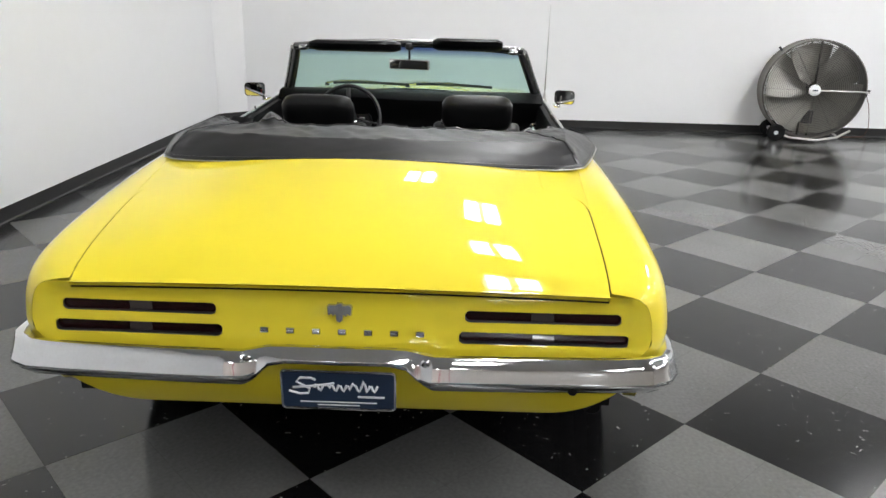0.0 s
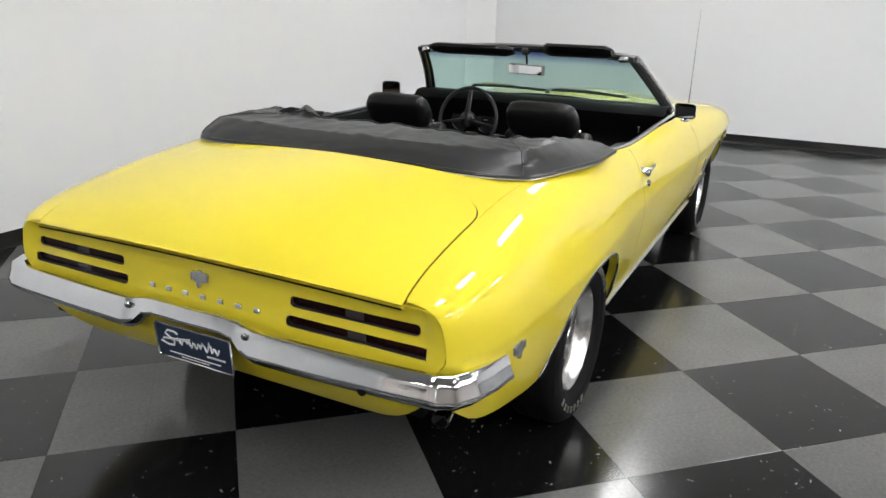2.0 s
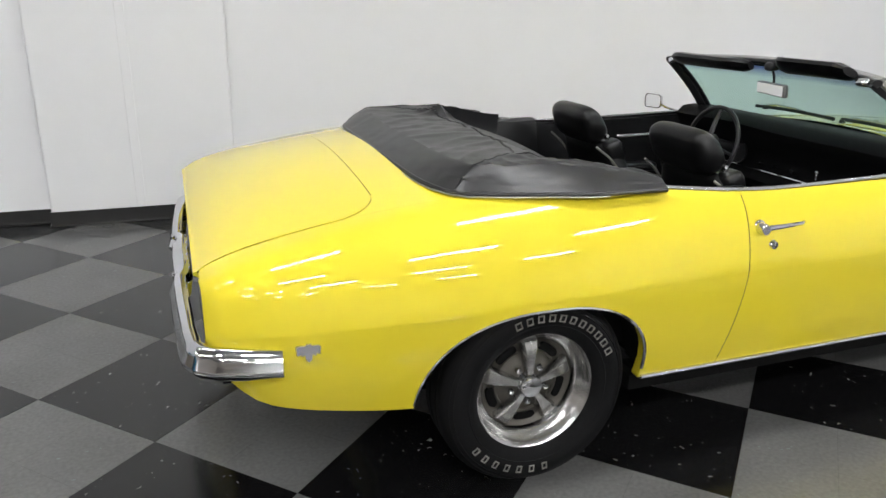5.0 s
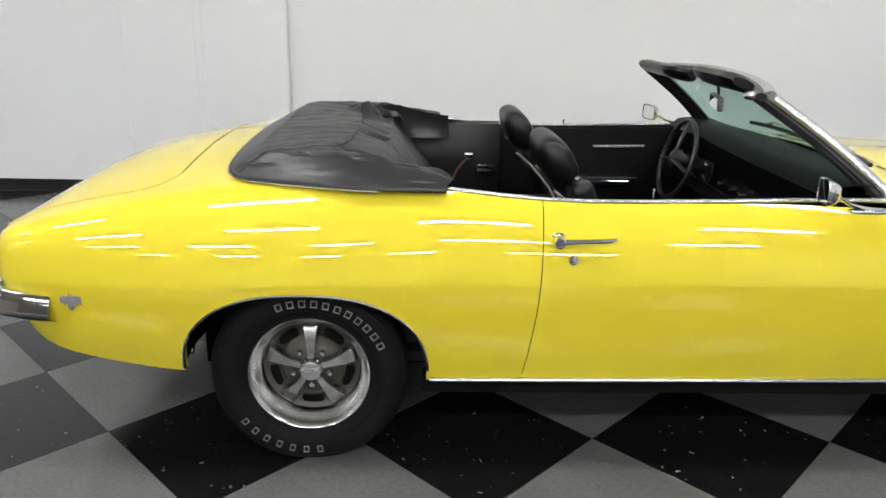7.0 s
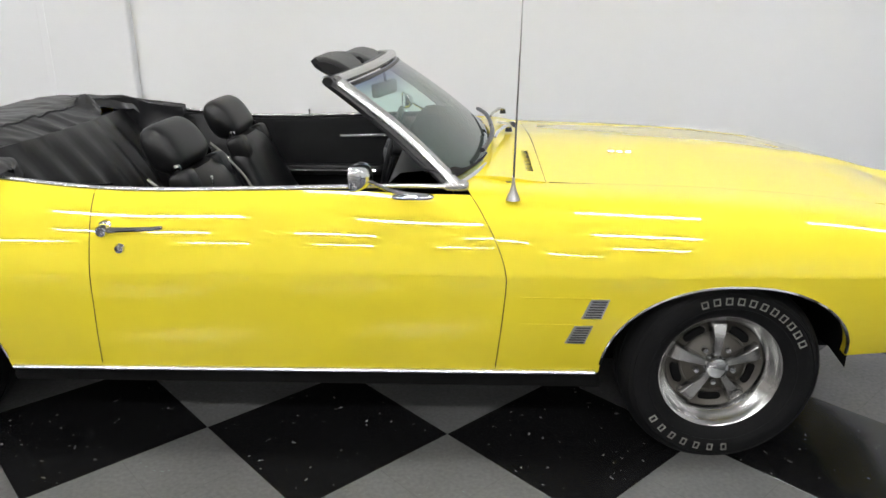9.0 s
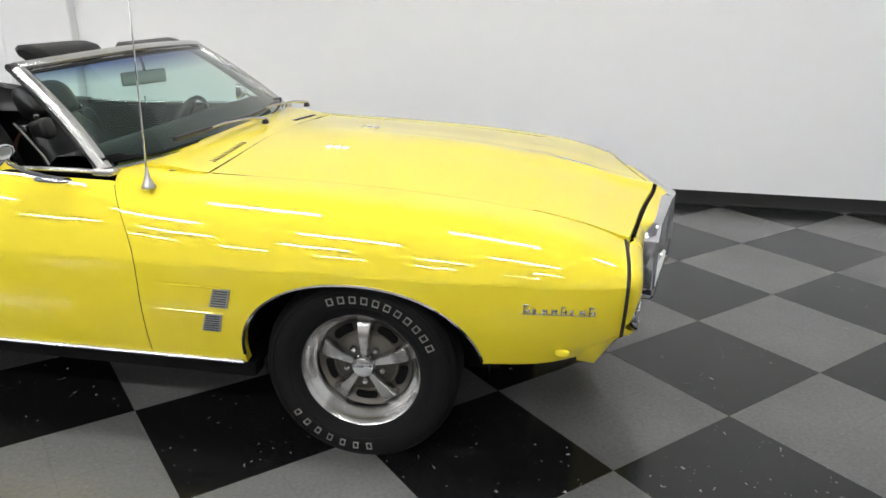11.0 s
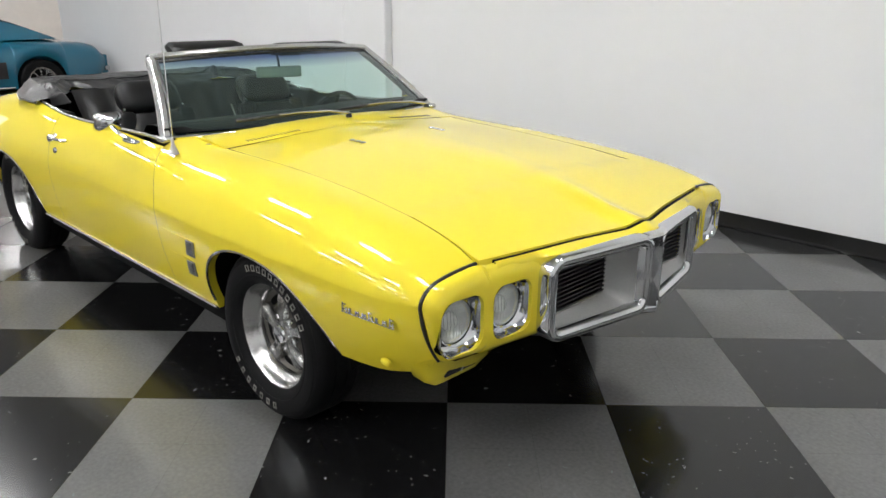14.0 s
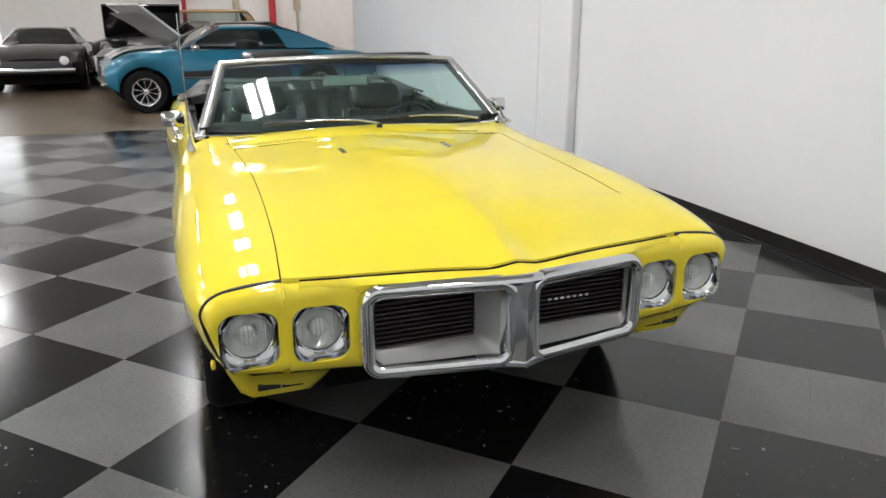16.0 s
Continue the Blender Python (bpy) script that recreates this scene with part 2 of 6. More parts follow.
FAN_BLADE = material("fan_blade_metal", (0.27, 0.26, 0.24), 0.4, 0.6, 0.12, 6)
TUBE = material("lamp_tube", (0.9, 0.9, 0.9), 0.5, 0, 0, emit=(0.985, 0.99, 1.0), strength=LAMP_STRENGTH * 0.74)
DIFFUSER = material("lamp_diffuser", (0.9, 0.9, 0.9), 0.5, 0, 0, emit=(0.985, 0.99, 1.0), strength=LAMP_STRENGTH)
DAYLIGHT = material("window_daylight", (0.9, 0.9, 0.9), 0.5, 0, 0, emit=(0.92, 0.97, 1.0), strength=1.7)


# ---- mesh helpers ----
def link(name, bm, mat, parent=None, label="", smooth=35):
    me = bpy.data.meshes.new(name)
    bm.to_mesh(me)
    bm.free()
    for m in mat if isinstance(mat, (list, tuple)) else (mat,):
        me.materials.append(m)
    if smooth:
        for poly in me.polygons:
            poly.use_smooth = True
        me.set_sharp_from_angle(angle=radians(smooth))
    ob = new(name, me)
    if parent is not None:
        ob.parent = parent
    if label:
        ob["label"] = label
    return ob


def part(name, bm, mat, parent, label="", smooth=35):
    return link(name, bm, mat, parent, label, smooth)


def thing(name, label, category, group="", m=None, kind=""):
    ob = new(name)
    ob.empty_display_size = 0.1
    if m is not None:
        ob.matrix_world = m
    return tagged(ob, label, category, group, kind)


def curve(x, pts):
    """A smooth curve through (x, value) pairs."""
    if x <= pts[0][0]:
        return pts[0][1]
    if x >= pts[-1][0]:
        return pts[-1][1]
    for i in range(len(pts) - 1):
        (x0, y0), (x1, y1) = pts[i], pts[i + 1]
        if x <= x1:
            d = (y1 - y0) / (x1 - x0)
            a = (y1 - pts[i - 1][1]) / (x1 - pts[i - 1][0]) if i > 0 else d
            b = (pts[i + 2][1] - y0) / (pts[i + 2][0] - x0) if i + 2 < len(pts) else d
            if a * d <= 0:
                a = 0
            if b * d <= 0:
                b = 0
            a = math.copysign(min(abs(a), 3 * abs(d)), a)
            b = math.copysign(min(abs(b), 3 * abs(d)), b)
            h = x1 - x0
            t = (x - x0) / h
            return (2 * t**3 - 3 * t**2 + 1) * y0 + (t**3 - 2 * t**2 + t) * h * a + (3 * t**2 - 2 * t**3) * y1 + (t**3 - t**2) * h * b


def soft_curve(x, pts):
    """The same curve, averaged over a short run so that highlights flow along it."""
    h = min(0.34, 0.85 * max(0.0, min(x - pts[0][0], pts[-1][0] - x)))
    if h < 0.004:
        return curve(x, pts)
    total = weight = 0.0
    for k in range(-6, 7):
        w = 1 - abs(k) / 7
        total += w * curve(x + h * k / 6, pts)
        weight += w
    return total / weight


def sheet(cols, close_u=False, close_v=False, bm=None):
    """A quad surface from columns of points."""
    bm = bm or bmesh.new()
    vs = [[bm.verts.new(p) for p in c] for c in cols]
    nu, nv = len(vs), len(vs[0])
    for i in range(nu if close_u else nu - 1):
        for j in range(nv if close_v else nv - 1):
            a, b, c, d = vs[i][j], vs[(i + 1) % nu][j], vs[(i + 1) % nu][(j + 1) % nv], vs[i][(j + 1) % nv]
            if len({a, b, c, d}) == 4:
                bm.faces.new((a, b, c, d))
    return bm


def box(a, b, bevel=0.0, seg=2, bm=None):
    own = bmesh.new()
    bmesh.ops.create_cube(own, size=1)
    for v in own.verts:
        v.co = Vector([(a[i] + b[i]) / 2 + v.co[i] * (b[i] - a[i]) for i in range(3)])
    if bevel:
        bmesh.ops.bevel(own, geom=own.edges[:], offset=bevel, segments=seg, profile=0.6, affect="EDGES")
    if bm is None:
        return own
    me = bpy.data.meshes.new("tmp")
    own.to_mesh(me)
    own.free()
    bm.from_mesh(me)
    bpy.data.meshes.remove(me)
    return bm


def moved(bm, m):
    bmesh.ops.transform(bm, matrix=m, verts=bm.verts[:])
    return bm


def tube(pts, r, n=8, closed=False, bm=None, flat=1.0):
    """A round bar along points; flat squeezes it across its second axis. r may be a list."""
    pts = [Vector(p) for p in pts]
    rings = []
    up = Vector((0, 0, 1))
    last = None
    for i, p in enumerate(pts):
        a = pts[i - 1] if i > 0 or closed else p
        b = pts[(i + 1) % len(pts)] if i + 1 < len(pts) or closed else p
        d = (b - a).normalized()
        side = last - d * last.dot(d) if last is not None else d.cross(up if abs(d.z) < 0.9 else Vector((1, 0, 0)))
        side.normalize()
        last = side
        nor = side.cross(d)
        rr = r[i] if isinstance(r, (list, tuple)) else r
        rings.append([p + side * rr * math.cos(2 * math.pi * k / n) + nor * rr * flat * math.sin(2 * math.pi * k / n) for k in range(n)])
    bm = sheet(rings, close_u=closed, close_v=True, bm=bm)
    if not closed:
        bm.verts.ensure_lookup_table()
        total = len(bm.verts)
        first = [bm.verts[total - len(rings) * n + k] for k in range(n)]
        end = [bm.verts[total - n + k] for k in range(n)]
        bm.faces.new(first[::-1])
        bm.faces.new(end)
    return bm


def lathe(profile, n=32, axis="y", bm=None):
    """Turns (radius, along) pairs about an axis."""
    cols = []
    for k in range(n):
        a = 2 * math.pi * k / n
        c, s = math.cos(a), math.sin(a)
        if axis == "y":
            cols.append([(r * c, h, r * s) for r, h in profile])
        elif axis == "x":
            cols.append([(h, r * c, r * s) for r, h in profile])
        else:
            cols.append([(r * c, r * s, h) for r, h in profile])
    return sheet(cols, close_u=True, bm=bm)


def rounded(cy, cz, hy, hz, r, n=5):
    """Points of a rounded rectangle in two coordinates, anticlockwise."""
    out = []
    for q, (sy, sz) in enumerate(((1, 1), (-1, 1), (-1, -1), (1, -1))):
        for k in range(n + 1):
            a = math.pi / 2 * (q + k / n)
            out.append((cy + sy * (hy - r) + r * math.cos(a), cz + sz * (hz - r) + r * math.sin(a)))
    return out


def pillow(a, b, bulge=0.3, n=6, e=4.0):
    """A soft upholstered block: a superellipsoid that fills the box from a to b."""
    c = [(a[i] + b[i]) / 2 for i in range(3)]
    h = [(b[i] - a[i]) / 2 for i in range(3)]

    def f(w, m):
        return math.copysign(abs(w) ** (2 / m), w)

    cols = []
    for i in range(4 * n):
        u = 2 * math.pi * i / (4 * n)
        col = []
        for j in range(2 * n + 1):
            v = -math.pi / 2 + math.pi * j / (2 * n)
            col.append((c[0] + h[0] * f(math.cos(v), e) * f(math.cos(u), e), c[1] + h[1] * f(math.cos(v), e) * f(math.sin(u), e), c[2] + h[2] * f(math.sin(v), e)))
        cols.append(col)
    bm = sheet(cols, close_u=True)
    bmesh.ops.remove_doubles(bm, verts=bm.verts[:], dist=1e-5)
    return bm


# ---- room ----
WALL_Y, WALL_X, TILE_END, FAR_X, SOUTH_Y, CEIL = 2.70, 5.30, -6.2, -15.5, -19.0, 4.6


def room():
    def wall(name, a, b, mat=WALL_PAINT, label=""):
        return tagged(link(name, box(a, b), mat, smooth=0), label or "smooth white painted showroom wall", "wall", kind="structure")

    wall("wall_north", (-10.9, WALL_Y, 0), (WALL_X + 0.2, WALL_Y + 0.2, CEIL))
    wall("wall_east", (WALL_X, SOUTH_Y, 0), (WALL_X + 0.2, WALL_Y, CEIL))
    wall("wall_south", (FAR_X, SOUTH_Y - 0.2, 0), (WALL_X + 0.2, SOUTH_Y, CEIL), CREAM_PAINT, "plain cream painted wall of the hall")
    wall("wall_return", (-10.9, WALL_Y + 0.2, 0), (-10.7, 7.0, CEIL), CREAM_PAINT, "plain cream painted return wall")
    wall("wall_end", (FAR_X, 7.0, 0), (-10.7, 7.2, CEIL), CREAM_PAINT, "plain cream painted end wall")
    # far wall with a tall bright doorway
    bm = box((FAR_X - 0.2, SOUTH_Y, 0), (FAR_X, -5.1, CEIL))
    box((FAR_X - 0.2, -4.35, 0), (FAR_X, 7.0, CEIL), bm=bm)
    box((FAR_X - 0.2, -5.1, 2.7), (FAR_X, -4.35, CEIL), bm=bm)
    tagged(link("wall_west", bm, CREAM_PAINT, smooth=0), "cream painted far wall with a bright doorway", "wall", kind="structure")
    tagged(link("backdrop", box((FAR_X - 1.4, -8.6, 0), (FAR_X - 1.3, -2.2, 4.2)), DAYLIGHT, smooth=0), "bright daylight outside the doorway", "backdrop", kind="structure")
    tagged(link("ceiling", box((FAR_X - 0.2, SOUTH_Y - 0.2, CEIL), (WALL_X + 0.2, 7.2, CEIL + 0.2)), CEILING_PAINT, smooth=0), "plain grey hall ceiling out of view above the lights", "ceiling", kind="structure")
    tagged(link("ground", box((FAR_X - 1.5, SOUTH_Y - 0.2, -0.3), (WALL_X + 0.2, 7.2, -0.012)), GROUT, smooth=0), "dark bed under the floor finishes", "ground", kind="structure")
    tagged(link("concrete_floor", box((FAR_X - 1.5, SOUTH_Y, -0.011), (TILE_END - 0.004, 7.0, -0.001)), CONCRETE, smooth=0), "polished brown stained concrete floor", "floor", kind="structure")
    # shallow box on the north wall and slight panel seams
    tagged(link("wall_box", box((-3.21, WALL_Y - 0.10, 0), (-2.0, WALL_Y - 0.001, CEIL - 0.01), 0.022, 4), WALL_PAINT), "white boxed-out section of the wall", "wall", kind="structure")
    tagged(link("wall_seam", box((-2.675, WALL_Y - 0.107, 0.1), (-2.615, WALL_Y - 0.1005, CEIL - 0.02), 0.003, 1), WALL_PAINT), "thin white joint strip on the wall", "trim", kind="structure")
    bm = bmesh.new()
    for z in (0, CEIL - 0.01):
        for p in ((5.0, WALL_Y - 0.001), (WALL_X - 0.001, 2.42), (WALL_X - 0.001, WALL_Y - 0.001)):
            bm.verts.new((*p, z))
    bm.verts.ensure_lookup_table()
    v = bm.verts
    for f in ((0, 1, 4, 3), (1, 2, 5, 4), (2, 0, 3, 5), (0, 2, 1), (3, 4, 5)):
        bm.faces.new([v[i] for i in f])
    tagged(link("corner_panel", bm, WALL_PAINT, smooth=0), "white boxed corner of the showroom", "wall", kind="structure")

    # black vinyl cove base, with its turned-out toe
    def base(name, pts):
        prof = ((0.0, 0.1), (0.005, 0.1), (0.006, 0.03), (0.010, 0.012), (0.022, 0.002), (0.0, 0.002))
        cols = []
        for i, (x, y) in enumerate(pts):
            p = Vector((x, y))
            d0 = (p - Vector(pts[i - 1])).normalized() if i else None
            d1 = (Vector(pts[i + 1]) - p).normalized() if i + 1 < len(pts) else None
            d = ((d0 or d1) + (d1 or d0)).normalized()
            nrm = Vector((d.y, -d.x))
            cols.append([(x + nrm.x * o, y + nrm.y * o, z) for o, z in prof])
        tagged(link(name, sheet(cols, close_v=True), BASE_BLACK, smooth=20), "glossy black vinyl baseboard", "baseboard", kind="structure")

    base("baseboard_north", [(-10.9, WALL_Y), (-3.21, WALL_Y)])
    base("baseboard_box", [(-3.211, WALL_Y), (-3.211, WALL_Y - 0.101), (-1.999, WALL_Y - 0.101), (-1.999, WALL_Y)])
    base("baseboard_corner", [(-1.999, WALL_Y), (5.0, WALL_Y), (WALL_X, 2.42), (WALL_X, SOUTH_Y)])


def lamps():
    """Rows of twin-tube strip lights under the ceiling, and a few added as fill."""
    fix = thing("ceiling_light", "white twin-tube strip light on the ceiling", "lamp", "ceiling lights", pose(0, 0, CEIL - 0.4))
    part("housing", box((-0.53, -0.26, 0.03), (0.53, 0.26, 0.10), 0.01, 1), WHITE_PAINT, fix)
    for y in (-0.120, 0.120):
        part("tube", box((-0.50, y - 0.085, 0.0), (0.50, y + 0.085, 0.028), 0.01, 1), TUBE, fix, "glowing white lamp tube")
    for x in (-0.3, 0.3):
        part("hanger", tube([(x, 0, 0.10), (x, 0, 0.40)], 0.006, 6), SATIN, fix)
    panel = thing("panel_light", "white square panel light hung under the ceiling", "lamp", "panel lights", pose(0, 0, CEIL - 0.4))
    part("housing", box((-0.66, -0.26, 0.03), (0.66, 0.26, 0.10), 0.01, 1), WHITE_PAINT, panel)
    part("diffuser", box((-0.62, -0.20, 0.0), (0.62, 0.20, 0.028), 0.01, 1), DIFFUSER, panel, "glowing white diffuser")
    for x in (-0.3, 0.3):
        part("hanger", tube([(x, 0, 0.10), (x, 0, 0.40)], 0.006, 6), SATIN, panel)
    for kind, y, step, east in ((fix, -0.85, 2.2, 1.95), (panel, -5.0, 2.5, 2.4), (panel, -9.0, 2.5, 3.2), (panel, -13.4, 2.5, 2.4)):
        x = east
        first = y > -6.0
        while x > (-8.0 if y > -4.0 else -6.0 if y > -7.0 else -9.0):
            if first:
                kind.matrix_world = pose(x, y, CEIL - 0.4)
                first = False
            else:
                copy_thing(kind, pose(x, y, CEIL - 0.4))
            x -= step
    # after the first, unseen fixtures added to brighten the car's nose and far hall
    for x, y in ((-12.3, -0.85), (-12.6, 4.2), (4.0, 0.0), (-11.6, -4.6), (-9.4, -4.6), (-13.4, 2.0)):
        copy_thing(fix, pose(x, y, CEIL - 0.4))


room()
lamps()


# ---- the convertible: x ahead, y to its left, z up ----
AXLE_F, AXLE_R, HUB_Z, TYRE_R = 1.3685, -1.3685, 0.305, 0.322
CREASE_Y = ((-2.34, 0.80), (-2.30, 0.845), (-2.20, 0.885), (-2.05, 0.912), (-1.37, 0.935), (-0.6, 0.905), (0.1, 0.915), (0.93, 0.938), (1.5, 0.942), (1.9, 0.935), (2.08, 0.918), (2.185, 0.885))
TOP_Z = ((-2.345, 0.752), (-2.31, 0.775), (-2.2, 0.815), (-2.05, 0.848), (-1.81, 0.893), (-1.56, 0.920), (-1.2, 0.928), (-0.95, 0.925), (-0.785, 0.898), (-0.62, 0.880), (0.0, 0.892), (0.49, 0.906), (0.80, 0.884), (1.14, 0.876), (1.51, 0.858), (1.88, 0.826), (2.1, 0.778), (2.19, 0.742))
TOP_Y = ((-2.345, 0.69), (-1.7, 0.69), (-1.3, 0.74), (-0.95, 0.80), (-0.6, 0.80), (0.45, 0.805), (0.72, 0.805))
FENDER_Y = ((0.40, 0.668), (0.80, 0.655), (1.2, 0.63), (1.9, 0.645), (2.19, 0.665))
SILL_Z = ((-2.345, 0.60), (-2.30, 0.49), (-2.25, 0.43), (-2.18, 0.385), (-2.0, 0.345), (-1.77, 0.315), (-1.0, 0.285), (0.95, 0.292), (1.76, 0.365), (1.95, 0.378), (2.06, 0.405), (2.13, 0.445), (2.185, 0.495))
SILL_Y = ((-2.34, 0.76), (-2.2, 0.82), (-1.8, 0.85), (-1.0, 0.845), (1.0, 0.845), (1.8, 0.85), (2.06, 0.80), (2.185, 0.815))
SHOULDER = ((-2.345, 2.6), (-2.0, 1.75), (-1.2, 1.3), (0.25, 1.3), (1.1, 1.7), (2.1, 1.5))
LEAN = ((-2.345, 4.0), (-1.9, 9.5), (-1.2, 11.0), (0.4, 11.0), (1.2, 13.0), (2.18, 13.0))
CREASE_SOFT = ((-2.345, 0.007), (-1.6, 0.008), (-1.0, 0.034), (-0.3, 0.034), (0.3, 0.016), (0.7, 0.007), (2.18, 0.006))


def crease_z(x):
    return 0.622 + (x + 2.2) * 0.0115


def arch(x):
    """The height of the wheel opening's edge over x, or 0."""
    for cx, a, b, cz, n in ((-1.376, 0.394, 0.312, 0.30, 2.4), (1.372, 0.396, 0.322, 0.312, 2.2)):
        d = abs(x - cx) / a
        if d < 1:
            return cz + b * (1 - d**n) ** (1 / n)
    return 0.0


def low_y(x, z):
    z0, zc = curve(x, SILL_Z), crease_z(x)
    s = min(1.0, max(0.0, (z - z0) / max(zc - z0, 1e-4)))
    y0, yc = soft_curve(x, SILL_Y), soft_curve(x, CREASE_Y) - 0.0012
    return y0 + (yc - y0) * (0.72 * (1 - (1 - s) ** 2.1) + 0.28 * s)


def cowl_lift(x):
    """How far the cowl's side stands over the belt line, fading out at the hood."""
    k = max(0.0, min(1.0, (0.80 - x) / 0.16))
    return 0.012 * k * k * (3 - 2 * k)


def arc_points(p0, p1, p2, w, n, stop=None):
    """Points along a rational curve, cut off where it comes in to a given half width."""
    def at(t):
        k0, k1, k2 = (1 - t) ** 2, 2 * w * t * (1 - t), t * t
        k = k0 + k1 + k2
        return (k0 * p0[0] + k1 * p1[0] + k2 * p2[0]) / k, (k0 * p0[1] + k1 * p1[1] + k2 * p2[1]) / k

    end = 1.0
    if stop is not None:
        lo, hi = 0.3, 1.0
        for _ in range(24):
            mid = (lo + hi) / 2
            if at(mid)[0] > stop:
                lo = mid
            else:
                hi = mid
        end = lo
    return [at(end * (i / (n - 1)) ** 1.25) for i in range(n)]


def column(x, sx, n1=16, n2=26, inset=0.0):
    """One station of the body side, from its lower edge up to the line where hood, door sill or trunk lid begins."""
    zc, zt = crease_z(x), soft_curve(x, TOP_Z)
    zt = max(zt, zc + 0.04)
    zb = max(curve(x, SILL_Z), arch(x))
    zb = min(zb, zc - 0.012)
    fender = x >= 0.64
    yc, yt, w = soft_curve(x, CREASE_Y), soft_curve(x, FENDER_Y if fender else TOP_Y), soft_curve(x, SHOULDER)
    lean = math.tan(radians(soft_curve(x, LEAN)))
    if fender:
        zt += cowl_lift(x)
        upper = arc_points((yc, zc), (max(yt + 0.012, yc - lean * (zt - 0.006 - zc)), zt - 0.006), (yt, zt), w, n2)
    else:
        # one flowing section that runs on over the deck, cut off at the belt or deck line
        yv = soft_curve(x, ((-2.345, 0.60), (-1.0, 0.62), (-0.2, 0.662), (0.7, 0.662)))
        zv = zt + 0.012
        k = max(0.0, min(1.0, (x + 0.4) / 0.9))
        k = k * k * (3 - 2 * k)
        for _ in range(5):
            upper = arc_points((yc, zc), (max(yv + 0.03, yc - lean * (zv - 0.006 - zc)), zv - 0.006), (yv, zv), w, n2, yt)
            zv += (zt - upper[-1][1]) * (1 - k)
    # rows gather towards the crease, which is rounded off by an amount of its own along the car
    low = [(low_y(x, zb + (zc - 0.002 - zb) * (1 - (1 - i / (n1 - 1)) ** 1.7)), zb + (zc - 0.002 - zb) * (1 - (1 - i / (n1 - 1)) ** 1.7)) for i in range(n1)]
    line = low + upper
    keep = [p for i, p in enumerate(line) if i == 0 or p[1] > line[i - 1][1] + 1e-6]
    ys, zs = [p[0] for p in keep], [p[1] for p in keep]
    h = soft_curve(x, CREASE_SOFT)
    body_line = []
    for y, z in line:
        fade = max(0.0, 1 - abs(z - zc) / (2.5 * h))
        if fade > 0:
            mean = sum((5 - abs(k)) * float(np.interp(z + h * k / 3, zs, ys)) for k in range(-4, 5)) / 25
            y += (mean - y) * min(1.0, fade * 2)
        body_line.append((y, z))
    pts = [(low_y(x, zb) - 0.035, zb + 0.004)] + body_line
    pts.append((upper[-1][0] - 0.002, upper[-1][1] - 0.014))
    return [(x, sx * (y - inset), z - inset * 0.5) for y, z in pts]


def side_y(x, z):
    """The half width of the body side at a height."""
    c = [p for p in column(x, 1)[1:-1]]
    return float(np.interp(z, [p[2] for p in c], [p[1] for p in c]))


def stations(x0, x1, step=0.04):
    xs = list(np.linspace(x0, x1, max(2, int((x1 - x0) / step) + 1)))
    for cx, a in ((-1.376, 0.394), (1.372, 0.396)):
        for k in range(25):
            xs.append(cx - a * 1.0005 * math.cos(math.pi * k / 24))
    for e in (-2.33, -2.31, -2.28, -2.25, 2.12, 2.15, 2.17):
        xs.append(e)
    return sorted({round(float(v), 5) for v in xs if x0 - 1e-6 <= v <= x1 + 1e-6})


def side_panel(name, x0, x1, sx, parent, lean0=None, lean1=None, mat=YELLOW, label=""):
    """A body panel between two cut lines; lean0 and lean1 move the cuts with height."""
    cols = []
    for x in stations(x0, x1):
        c = column(x, sx)
        w0 = max(0.0, 1 - (x - x0) / 0.42)
        w1 = max(0.0, 1 - (x1 - x) / 0.42)
        w0, w1 = w0 * w0 * (3 - 2 * w0), w1 * w1 * (3 - 2 * w1)
        col = []
        for p in c:
            dx = (lean0(p[2]) * w0 if lean0 else 0) + (lean1(p[2]) * w1 if lean1 else 0)
            col.append((p[0] + dx, p[1], p[2]))
        cols.append(col)
    return part(name, sheet(cols), mat, parent, label, smooth=28)


DOOR_CUT = ((0.30, 0.635), (0.51, 0.652), (0.645, 0.660), (0.74, 0.635), (0.85, 0.575), (0.915, 0.515))


def front_cut(z):
    return curve(z, DOOR_CUT) - 0.64


def rear_cut(z):
    return curve(z, ((0.28, -0.042), (0.40, -0.026), (0.55, -0.010), (0.70, -0.002), (0.91, 0.002)))


def top_z(x, y, gap, crown):
    """The height of hood, cowl or trunk lid over the line at its side."""
    s = min(1.0, abs(y) / gap)
    return soft_curve(x, TOP_Z) + crown * (1 - s**2.0)


def crown_shape(s):
    """Cross crown of hood and cowl: full at the middle, level at the sides."""
    return 0.35 * (1 - s**2.2) + 0.325 * (1 + math.cos(math.pi * s))


def hood_edge(y):
    """Where the hood ends ahead, over the width."""
    s = abs(y)
    return curve(s, ((0.0, 2.338), (0.06, 2.325), (0.30, 2.27), (0.652, 2.205), (0.86, 2.16)))


